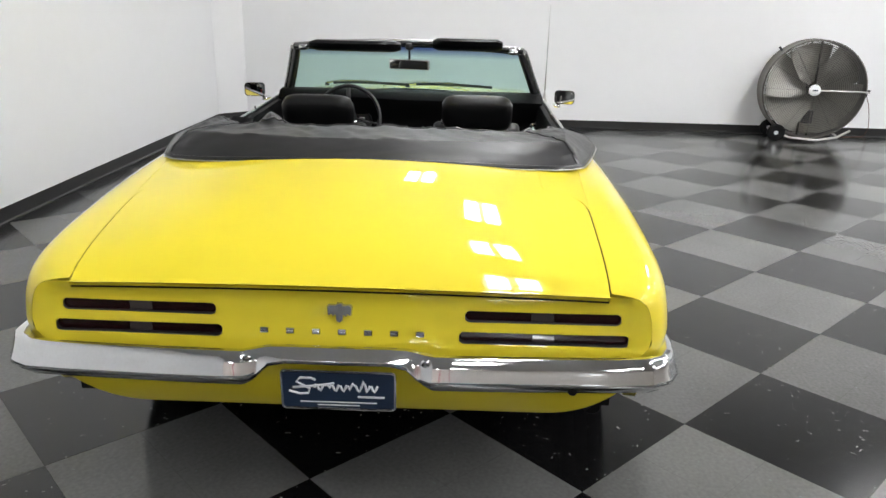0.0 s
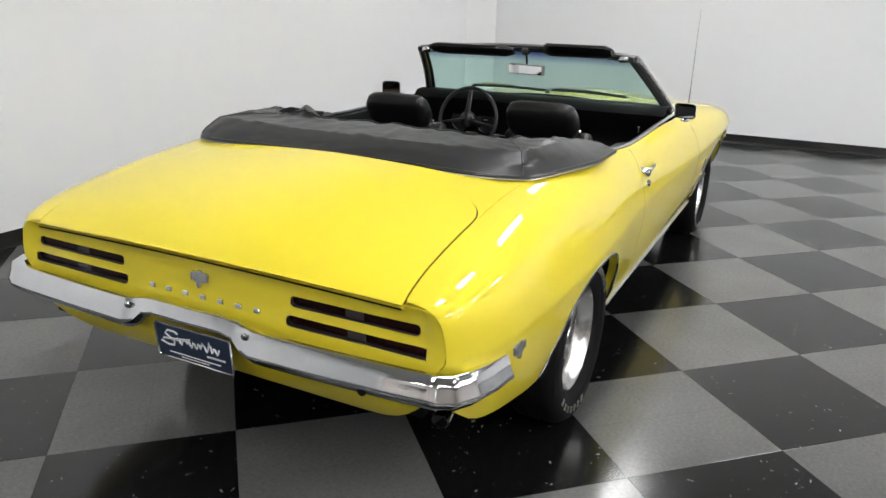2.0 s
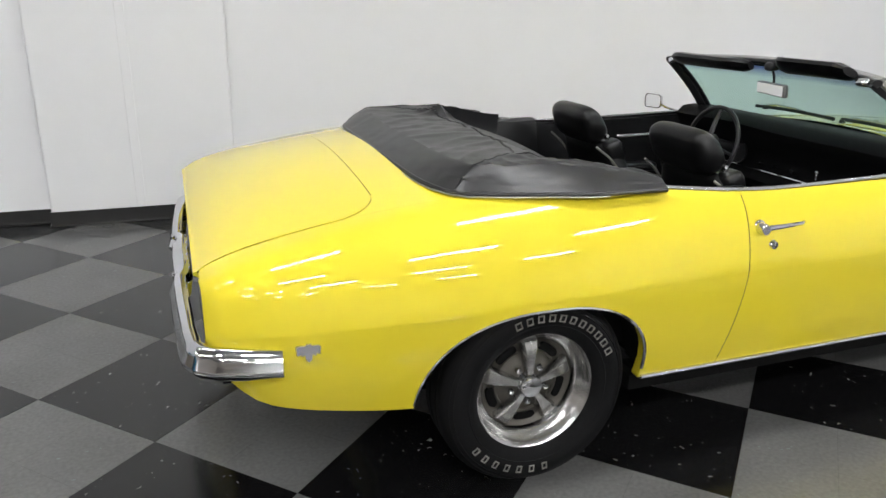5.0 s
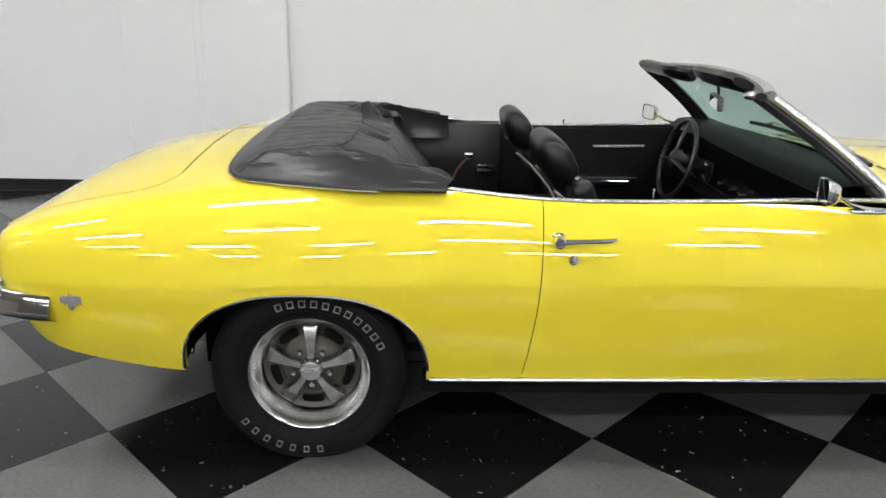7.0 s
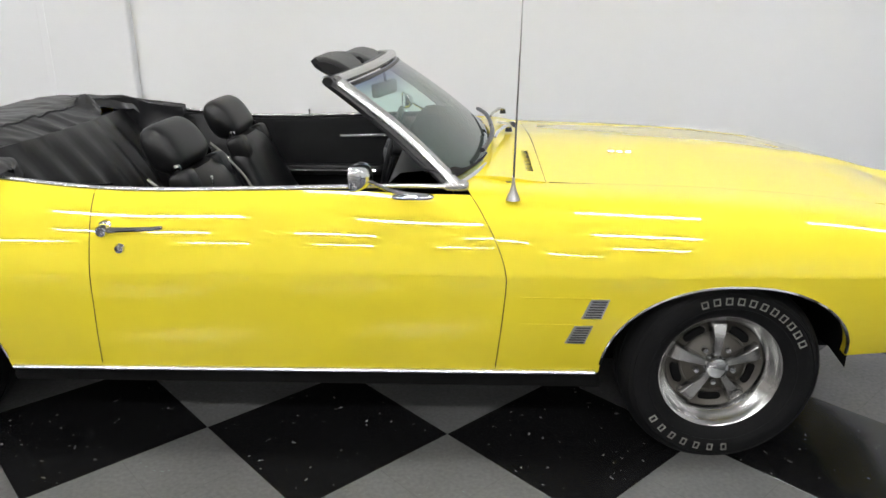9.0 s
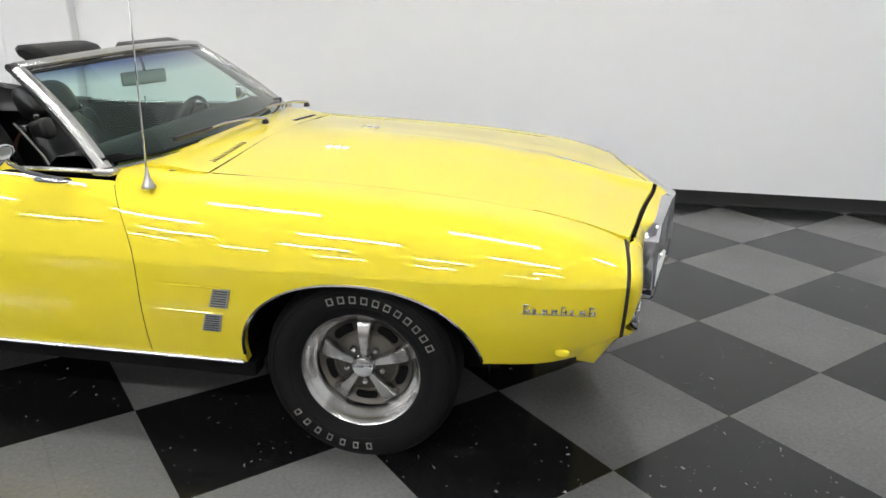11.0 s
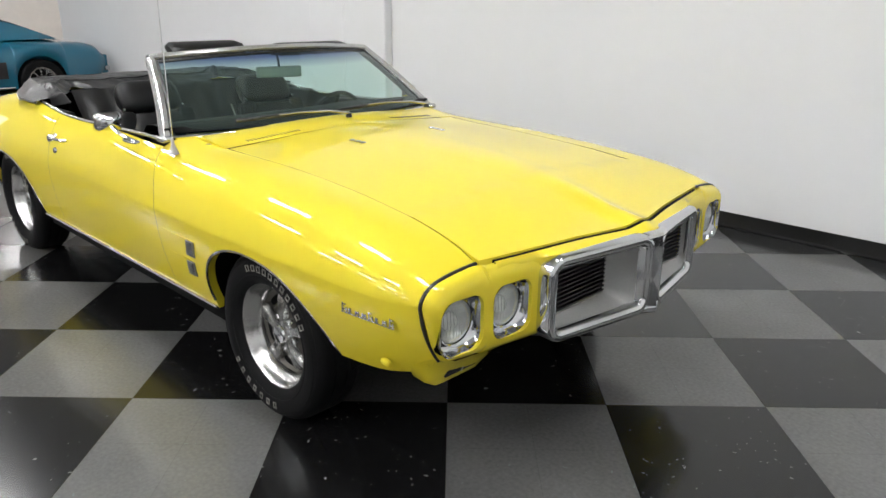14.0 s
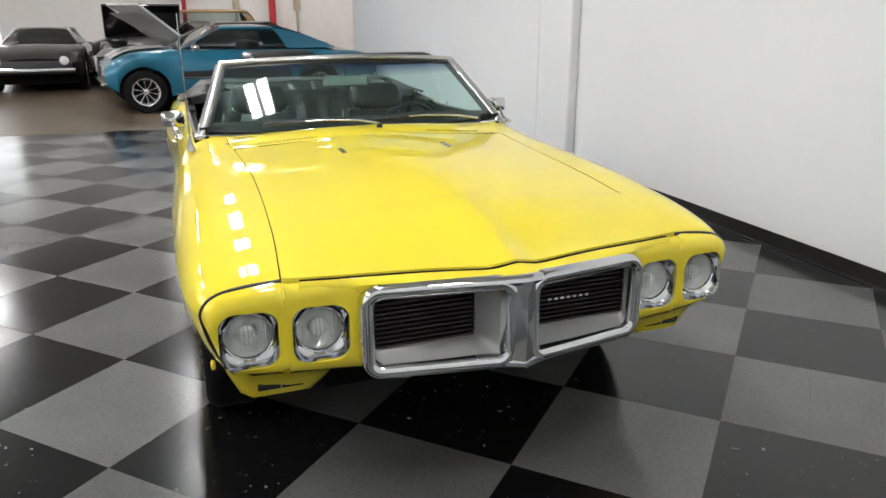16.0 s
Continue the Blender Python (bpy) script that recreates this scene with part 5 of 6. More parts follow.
def boot(car):
    """The folded-roof cover: a slack U-shaped vinyl bag behind the rear seat."""
    outer, ridge, inner, front = [], [], [], []
    n = 150
    for i in range(n + 1):
        s = -1 + 2 * i / n
        a = abs(s)
        sg = math.copysign(1, s)
        if a > 0.5:
            f = (a - 0.5) / 0.5
            o = Vector((-1.592 + 0.657 * f, sg * (0.705 + 0.120 * min(1.0, 1.6 * f) ** 0.8), 0.932 - 0.004 * f))
            r = Vector((-1.510 + 0.575 * f, sg * (0.665 + 0.060 * f), 1.006 - 0.016 * f))
            q = Vector((-1.33 + 0.41 * f, sg * (0.53 + 0.10 * min(1.0, f / 0.35) + 0.035 * f), 1.004 - 0.018 * f))
            e = Vector((-1.25 + 0.33 * f, sg * (0.50 + 0.10 * min(1.0, f / 0.35) + 0.035 * f), 0.960 - 0.070 * f))
            drop = max(0.0, (f - 0.45) / 0.55)
            r.z -= 0.030 * drop
            q.z -= 0.036 * drop
            k = max(0.0, (f - 0.84) / 0.16) ** 2
            end = Vector((-0.905, sg * 0.775, 0.940))
            r, q, e = r.lerp(end, 0.7 * k), q.lerp(end, 0.85 * k), e.lerp(end - Vector((0, 0, 0.03)), 0.85 * k)
        else:
            f = a / 0.5
            c = f**4
            o = Vector((-1.672 + 0.020 * f**2 + 0.060 * f**8, sg * (0.705 * f), 0.950 - 0.018 * f**2))
            r = Vector((-1.560 + 0.050 * f**8, sg * 0.665 * f, 1.004 + 0.002 * f))
            q = Vector((-1.27 - 0.06 * c, sg * 0.53 * f, 0.996 + 0.008 * f))
            e = Vector((-1.12 - 0.13 * c, sg * 0.50 * f, 0.930 + 0.030 * f))
        outer.append(o), ridge.append(r), inner.append(q), front.append(e)
    cols = []
    for i in range(n + 1):
        o, r, q, e = outer[i], ridge[i], inner[i], front[i]
        s = -1 + 2 * i / n
        col = []
        m = 34
        for j in range(m + 1):
            t = j / m
            if t < 0.35:
                k = t / 0.35
                p = o.lerp(r, k)
                away = Vector((o.x - q.x, o.y - q.y, 0)).normalized()
                p += away * 0.010 * math.sin(math.pi * k)
            elif t < 0.75:
                k = (t - 0.35) / 0.40
                p = r.lerp(q, k) + Vector((0, 0, 0.004 * math.sin(math.pi * k)))
            else:
                k = (t - 0.75) / 0.25
                p = q.lerp(e, k)
            fade = min(1.0, t / 0.10)
            along = i / n * 9.0
            # broad slack, then a few long pulled folds with rounded crests
            w1 = noise.noise(Vector((p.x * 3.2, p.y * 2.6, 3.1)))
            f1 = noise.noise(Vector((along * 1.3 + t * 2.5, t * 2.2, 1.3)))
            f2 = noise.noise(Vector((along * 2.6 - t * 4.0, t * 3.0, 9.1)))
            f3 = noise.noise(Vector((along * 6.0 + t * 5.0, t * 7.0, 4.4)))
            crest = 1 - min(1.0, abs(f2) * 4.0)
            d = (0.007 * w1 + 0.006 * f1 + 0.006 * crest * (0.25 if t < 0.35 else 1.0) + 0.0006 * f3 + 0.0016 * (1 - min(1.0, 5 * abs(noise.noise(Vector((along * 2.2 + t * 6.0, along * 0.7 - t * 3.0, 2.2))))))) * fade - 0.008 * fade
            if t < 0.35:
                p = p + (o - q).normalized() * d * 0.8 + Vector((0, 0, 0.3 * d))
                d = 0.0
                pleat = noise.noise(Vector((along * 5.5, 8.8, t * 3))) * (1 - t / 0.35) * fade
                p += (o - q).normalized() * 0.005 * pleat
            # pulled folds along the free inner edge
            d += 0.034 * max(0.0, noise.noise(Vector((i * 0.13, 5.0, 0)))) * max(0.0, (t - 0.55) / 0.45)
            p = p + Vector((0, 0, d))
            # a peaked tuft where the cover is strapped
            dx, dy = p.x + 1.245, p.y - 0.43
            far = math.hypot(dx, dy)
            p.z += 0.060 * math.exp(-far * far / 0.0016)
            if t > 0.2:
                ray = math.cos(9 * math.atan2(dy, dx) + 1.3 * math.sin(3 * far))
                p.z += 0.013 * max(0.0, ray) ** 2 * math.exp(-far / 0.17) * min(1.0, far / 0.05)
            # puckers along the stitched side bands
            if t < 0.40 and abs(s) > 0.45:
                pull = noise.noise(Vector((along * 2.4 + t * 4.0, t * 5.0 - along * 0.6, 6.6)))
                p += (o - q).normalized() * (0.010 * (1 - min(1.0, 4.5 * abs(pull))) + 0.005 * noise.noise(Vector((along * 4.0, t * 9.0, 2.7)))) * math.sin(math.pi * t / 0.40)
            if t < 0.30 and abs(s) > 0.45:
                p += (o - q).normalized() * 0.006 * max(0.0, math.sin(along * 21 + 3 * math.sin(along * 5))) * math.sin(math.pi * t / 0.30) * max(0.0, 1 - t / 0.22)
            col.append(tuple(p))
        cols.append(col)
    bm = sheet(cols)
    cover = part("roof_cover", bm, BOOT, car, "slack black vinyl cover over the folded roof", smooth=36)
    for i in (38, 112):
        part("cover_seam", tube([Vector(p) + Vector((0, 0, 0.001)) for p in cols[i][1:27]], 0.0032, 6), TRIM, cover, "raised corner seam")
    part("cover_edge", tube([p + Vector((0, 0, -0.006)) for p in outer[::3]], 0.008, 6), TRIM, cover, "black binding at the cover's edge")
    hem = [Vector(c[26]) + Vector((0, 0, 0.002)) for c in cols[22:129]]
    part("cover_hem", tube(hem, 0.0045, 6), TRIM, cover, "stitched hem")
    part("cover_strip", tube([p + Vector((-0.010 if abs(p.y) < 0.66 else 0.0, math.copysign(0.010, p.y) if abs(p.y) > 0.66 else 0, -0.012)) for p in outer[12:139:3]], 0.0025, 6), SATIN, cover, "thin metal strip under the cover")
    # left flap that stands up beside the seat
    cols = []
    for i in range(13):
        f = i / 12
        x = -1.22 + 0.34 * f
        cols.append([(x + 0.02 * math.sin(9 * f), 0.60 + 0.02 * math.sin(7 * f) + 0.05 * k / 6 * (1 - k / 6), 0.845 + (0.995 - 0.03 * f + 0.012 * math.sin(5 * f) - 0.845) * k / 6) for k in range(7)])
    part("cover_flap", sheet(cols), BOOT, cover, smooth=60)


def seats(car):
    def bucket(y, back=0.0):
        seat = part("front_seat", pillow((-0.42, y - 0.25, 0.36), (0.14, y + 0.25, 0.52), e=4), VINYL, car, "black vinyl high-back bucket seat")
        # leaning back, ribbed
        cols = []
        n = 24
        for j in range(15):
            f = j / 14
            z = 0.46 + 0.42 * f
            xc = -0.27 - 0.20 * f
            wy = 0.25 - 0.03 * f - 0.05 * max(0.0, f - 0.8) / 0.2
            th = 0.075 - 0.018 * f
            if j in (0, 14):
                th, wy = th * 0.6, wy - 0.02
            ring = []
            for k in range(n):
                a = 2 * math.pi * k / n
                c, s = math.cos(a), math.sin(a)
                rib = 0.006 * math.cos(s * 22) if c > 0.3 and abs(s) < 0.75 else 0
                ring.append((xc + (th + rib) * math.copysign(abs(c) ** 0.55, c), y + wy * math.copysign(abs(s) ** 0.6, s), z))
            cols.append(ring)
        bm = sheet(cols, close_v=True)
        vv = list(bm.verts)
        bm.faces.new(vv[:n]), bm.faces.new(vv[-n:])
        part("backrest", bm, VINYL, seat, smooth=60)
        cols = []
        for i in range(21):
            v = -1 + 2 * i / 20
            k = (1 - abs(v) ** 5) ** 0.2 if abs(v) < 1 else 0.0
            k = max(k, 0.55)
            ring = []
            for j in range(28):
                a = 2 * math.pi * j / 28
                c_, s_ = math.cos(a), math.sin(a)
                hz = 0.092 if s_ > 0 else 0.095
                ring.append(((0.060 - 0.010 * s_) * k * math.copysign(abs(c_) ** 0.78, c_) - 0.012 * s_, v * 0.166, hz * k * math.copysign(abs(s_) ** 0.82, s_)))
            cols.append(ring)
        bm = sheet(cols, close_v=True)
        vv = list(bm.verts)
        bm.faces.new(vv[:28]), bm.faces.new(vv[-28:])
        part("headrest", moved(bm, pose(-0.533, y, 0.956, 0, -22, 0)), VINYL, seat, "padded black headrest", smooth=60)
        for s in (-1, 1):
            part("seat_shoulder", moved(pillow((-0.042, -0.05, -0.085), (0.042, 0.045, 0.028), e=4.5), pose(-0.450, y + s * 0.165, 0.862, 0, -22, 0)), VINYL, seat)
            part("headrest_knob", moved(lathe([(0, 0.012), (0.012, 0.010), (0.014, 0.0)], 12), pose(-0.47, y + s * 0.16, 0.90) @ Matrix.Diagonal((1, s, 1, 1))), CHROME, seat)
        for e in (-0.236, 0.236):
            part("seat_edge", tube([(-0.30, y + e, 0.52), (-0.345, y + e, 0.62), (-0.41, y + e, 0.73), (-0.49, y + e * 0.97, 0.82), (-0.555, y + e * 0.9, 0.87)], 0.0055, 6), LETTER, seat, "pale beige seat-back piping")
        seat.location.x -= back
        seat.location.z -= 0.3 * back

    bucket(-0.375)
    bucket(0.375, 0.035)
    # rear bench
    rear = part("rear_seat", pillow((-1.02, -0.56, 0.38), (-0.55, 0.56, 0.54), e=4), VINYL, car, "black vinyl rear bench")
    cols = []
    for i in range(41):
        y = -0.56 + 1.12 * i / 40
        rib = 0.012 * math.cos(y * 42)
        mid = 0.02 * math.cos(y * 5)
        cols.append([(-0.86 - 0.27 * f + 0.05 * math.sin(math.pi * f) + rib * math.sin(math.pi * f) + mid, y, 0.48 + 0.47 * f) for f in np.linspace(0, 1, 9)] + [(-1.22, y, 0.93), (-1.24, y, 0.5)])
    part("backrest", sheet(cols), VINYL, rear, smooth=60)
    part("belt_buckle", box((-0.80, 0.440, 0.765), (-0.755, 0.475, 0.80), 0.008), CHROME, rear, "chrome belt buckle")
    part("belt_webbing", tube([(-0.78, 0.45, 0.78), (-0.83, 0.45, 0.72), (-0.88, 0.45, 0.60)], 0.017, 6, flat=0.3), ORANGE, rear, "faded orange belt webbing")
    for sx in (-1, 1):
        cols = [[(x, sx * 0.72, 0.36), (x, sx * 0.70, 0.70), (x, sx * 0.72, 0.80), (x, sx * 0.745, 0.895), (x, sx * 0.79, 0.905)] for x in np.linspace(-1.35, -0.6, 8)]
        part("quarter_trim", sheet(cols), VINYL, car, "black vinyl side trim", smooth=60)
        part("belt_reel", box((-0.72, min(sx * 0.66, sx * 0.70), 0.66), (-0.62, max(sx * 0.66, sx * 0.70), 0.70), 0.008), CHROME, car)
    part("marker_button", moved(lathe([(0, 0.006), (0.012, 0.004), (0.014, 0)], 12), pose(-1.06, 0.56, 0.80, 0, 0, 180)), RED, rear)


def cockpit(car):
    part("cabin_floor", box((-1.3, -0.74, 0.30), (0.62, 0.74, 0.335)), CARPET, car, "black carpeted cabin floor", smooth=0)
    part("firewall", box((0.60, -0.78, 0.30), (0.63, 0.78, 0.88)), DARK, car, smooth=0)
    part("rear_bulkhead", box((-1.40, -0.74, 0.30), (-1.36, 0.74, 0.93)), DARK, car, smooth=0)
    cols = []
    for i in range(33):
        y = -0.775 + 1.55 * i / 32
        bx = base_x(y) - 0.012
        hump = 0.018 * math.exp(-((y - 0.37) / 0.22) ** 2)
        cols.append([(bx, y, 0.925), (0.50, y, 0.944), (0.40, y, 0.950 + hump * 0.4), (0.33, y, 0.942 + hump * 0.4), (0.29, y, 0.905 + hump * 0.6), (0.30, y, 0.840), (0.335, y, 0.80), (0.335, y, 0.70), (0.30, y, 0.66), (0.33, y, 0.62), (0.42, y, 0.60)])
    dash = part("dashboard", sheet(cols), CARD, car, "black padded dashboard", smooth=45)
    for y, r in ((0.29, 0.055), (0.46, 0.055)):
        part("gauge", moved(lathe([(0, -0.004), (r, -0.004), (r + 0.006, -0.010), (r + 0.008, 0.0)], 24, "x"), pose(0.327, y, 0.775, 0, 0, 0)), TRIM, dash, "round black gauge")
    for y in (-0.08, 0.02, 0.12):
        part("dash_knob", moved(lathe([(0, -0.022), (0.009, -0.022), (0.011, 0.0)], 12, "x"), pose(0.333, y, 0.745)), CHROME, dash)
    part("dash_trim", tube([(0.331, -0.72, 0.705), (0.331, 0.72, 0.705)], 0.004, 6), CHROME, dash)
    # wheel and column
    m = pose(0.195, 0.350, 0.808, 0, -76, 0)
    ring = [m @ Vector((0.183 * math.cos(a), 0.183 * math.sin(a), 0)) for a in np.linspace(0, 2 * math.pi, 49)[:-1]]
    wheel = part("steering_wheel", tube(ring, 0.0115, 8, closed=True), TRIM, car, "black three-spoke steering wheel")
    for a in (10, 170, 270):
        c, s = math.cos(radians(a)), math.sin(radians(a))
        q = m @ pose(0, 0, 0, 0, 0, 90)
        part("spoke", tube([q @ Vector((0.02 * c, 0.02 * s, 0.018)), q @ Vector((0.10 * c, 0.10 * s, 0.014)), q @ Vector((0.178 * c, 0.178 * s, 0))], [0.020, 0.015, 0.012], 8, flat=0.45), TRIM, wheel)
    part("horn_pad", moved(lathe([(0, 0.034), (0.03, 0.030), (0.046, 0.016), (0.048, -0.01)], 20, "z"), m), TRIM, wheel)
    part("steering_column", tube([(0.205, 0.350, 0.804), (0.42, 0.350, 0.750)], 0.034, 12), TRIM, wheel)
    part("ignition_lock", moved(lathe([(0, 0.03), (0.012, 0.03), (0.014, 0.0)], 12), pose(0.32, 0.30, 0.79) @ Matrix.Diagonal((1, -1, 1, 1))), CHROME, wheel)
    con = part("console", box((-0.42, -0.095, 0.33), (0.34, 0.095, 0.50), 0.02, 3), VINYL, car, "black centre console")
    part("shift_lever", tube([(0.10, 0.0, 0.49), (0.09, 0.0, 0.58), (0.05, 0, 0.63)], 0.008, 8), CHROME, con)
    part("shift_knob", pillow((0.01, -0.03, 0.615), (0.09, 0.03, 0.655), e=2.5), TRIM, con)


def wheels(car):
    hub = part("wheel", lathe([(0.178, -0.01), (0.188, 0.012), (0.196, 0.040), (0.203, 0.058), (0.206, 0.064), (0.203, 0.069), (0.197, 0.066), (0.188, 0.050), (0.176, 0.034), (0.166, 0.026), (0.160, 0.010), (0.158, -0.09)], 56), POLISHED, car, "five-spoke rally wheel with a polished rim", smooth=40)
    prof = [(0.196, 0.062), (0.203, 0.073), (0.222, 0.086), (0.250, 0.094), (0.262, 0.0955), (0.275, 0.094), (0.292, 0.090), (0.305, 0.080), (0.316, 0.066), (0.3215, 0.050), (0.322, 0.030), (0.3185, 0.028), (0.3185, 0.022), (0.322, 0.020), (0.322, -0.02), (0.3185, -0.022), (0.3185, -0.028), (0.322, -0.03), (0.321, -0.07), (0.31, -0.09), (0.28, -0.11), (0.20, -0.10)]
    tyre = part("tyre", lathe(prof, 72), RUBBER, hub, "black tyre with raised white lettering", smooth=35)
    for r in (0.236, 0.288, 0.300):
        k = curve(r, ((0.222, 0.086), (0.250, 0.094), (0.275, 0.094), (0.292, 0.090), (0.305, 0.080)))
        part("tyre_bead", moved(tube([(r * math.cos(a), k, r * math.sin(a)) for a in np.linspace(0, 2 * math.pi, 61)[:-1]], 0.0016, 4, closed=True), Matrix()), RUBBER, tyre)
    # raised letters, as plain outlined blocks on two arcs
    for mid, count, half in ((112, 11, 41), (293, 7, 30)):
        for k in range(count):
            a = radians(mid + half - 2 * half * k / (count - 1))
            c, s = math.cos(a), math.sin(a)
            bm = bmesh.new()
            w, h, d = 0.0092 + 0.0016 * ((k * 3 + count) % 3 - 1), 0.0120, 0.0036
            for x0, x1, z0, z1 in ((-w, -w + d, -h, h), (w - d, w, -h, h), (-w, w, h - d, h), (-w, w, -h, -h + d)):
                box((x0, 0, z0), (x1, 0.0034, z1), bm=bm)
            turn = Matrix(((s, 0, c, 0.262 * c), (0, 1, 0, 0.0945), (-c, 0, s, 0.262 * s), (0, 0, 0, 1)))
            part("letter_block", moved(bm, turn), LETTER, tyre, smooth=0)
    # disc with five tapered spokes and slots between
    disc = part("wheel_disc", lathe([(0.165, 0.004), (0.150, -0.012), (0.128, -0.020), (0.095, -0.016), (0.070, -0.004), (0.050, 0.004), (0.0, 0.006)], 40), ARGENT, hub, "grey cast wheel centre")
    for k in range(5):
        a = radians(90 + 72 * k)
        c, s = math.cos(a), math.sin(a)
        q = Matrix(((c, 0, -s, 0), (0, 1, 0, 0), (s, 0, c, 0), (0, 0, 0, 1)))
        cols = []
        for r, w, h in ((0.028, 0.011, 0.024), (0.06, 0.013, 0.027), (0.095, 0.018, 0.026), (0.130, 0.024, 0.022), (0.148, 0.027, 0.014), (0.157, 0.026, -0.006)):
            cols.append([q @ Vector((r, h - 0.030, -w * 1.25)), q @ Vector((r, h - 0.006, -w)), q @ Vector((r, h, -w * 0.80)), q @ Vector((r, h, w * 0.80)), q @ Vector((r, h - 0.006, w)), q @ Vector((r, h - 0.030, w * 1.25))])
        part("spoke", sheet(cols), POLISHED, hub, "polished tapered spoke", smooth=40)
        b = radians(90 + 36 + 72 * k)
        cols = []
        for i in range(9):
            t = b + radians(-17 + 34 * i / 8)
            e = 0.4 if i in (0, 8) else 1.0
            cols.append([((0.128 + d * e) * math.cos(t), 0.0 - 0.0125 + y, (0.128 + d * e) * math.sin(t)) for d, y in ((-0.015, 0.0), (-0.012, 0.0085), (0.012, 0.0085), (0.015, 0.0))])
        part("wheel_slot", sheet(cols), DARK, hub, "dark cooling slot")
        cols = [[((0.128 + d) * math.cos(b + radians(-20 + 40 * i / 8)), -0.012 + y, (0.128 + d) * math.sin(b + radians(-20 + 40 * i / 8))) for d, y in ((-0.024, -0.004), (-0.021, 0.007), (-0.017, 0.007), (-0.0155, 0.0))] for i in range(9)]
        part("slot_rim", sheet(cols), ARGENT, hub)
        t = b
        part("lug_nut", moved(lathe([(0, 0.018), (0.008, 0.017), (0.0115, 0.012), (0.0115, -0.008)], 6), pose(0.064 * math.cos(t), 0.004, 0.064 * math.sin(t))), CHROME, hub)
    part("centre_cap", lathe([(0, 0.046), (0.020, 0.0455), (0.033, 0.042), (0.039, 0.034), (0.040, 0.010), (0.046, 0.0)], 28), CHROME, hub, "chrome centre cap")
    spots = [(AXLE_F, -1), (AXLE_F, 1), (AXLE_R, -1), (AXLE_R, 1)]
    y = 0.790
    for i, (x, sx) in enumerate(spots):
        m = pose(x, sx * y, HUB_Z) @ (pose(0, 0, 0, 0, 0, 180) if sx < 0 else Matrix())
        if i == 0:
            first, m0 = hub, m
        else:
            copy_thing(hub, m)
    hub.matrix_basis = m0


car = thing("convertible_car", "bright yellow classic convertible, roof folded, chrome bumpers, parked", "car", m=pose(0, -0.012, 0, 0, 0, 0.31))
body(car)
windshield(car)
boot(car)
seats(car)
cockpit(car)
wheels(car)


# ---- far end of the hall ----
def far_wheel(parent, x, y, out, r, rim, mat=ALLOY):
    w = part("wheel", lathe([(rim * 0.90, -0.04), (rim, 0.02), (rim * 1.02, 0.035), (rim * 0.95, 0.030), (rim * 0.88, 0.0), (rim * 0.84, -0.05)], 32), mat, parent, "bright alloy wheel")
    part("tyre", lathe([(rim, 0.03), (rim * 1.12, 0.05), (r * 0.93, 0.05), (r, 0.02), (r, -0.12), (r * 0.9, -0.16), (rim, -0.16)], 36), RUBBER, w)
    part("brake_disc", lathe([(0, -0.04), (rim * 0.86, -0.045)], 24), DARK, w)
    part("hub_cap", lathe([(0, 0.025), (rim * 0.18, 0.02), (rim * 0.24, -0.01)], 20), mat, w)
    for k in range(10):
        a = 2 * math.pi * (k + 0.4) / 10
        c, s = math.cos(a), math.sin(a)
        part("spoke", tube([(rim * 0.18 * c, 0.0, rim * 0.18 * s), (rim * 0.62 * c, 0.012, rim * 0.62 * s), (rim * 0.92 * c, 0.006, rim * 0.92 * s)], [rim * 0.09, rim * 0.12, rim * 0.17], 6, flat=0.4), mat, w)
    w.matrix_basis = pose(x, y, r) @ (Matrix() if out > 0 else pose(0, 0, 0, 0, 0, 180))
    return w


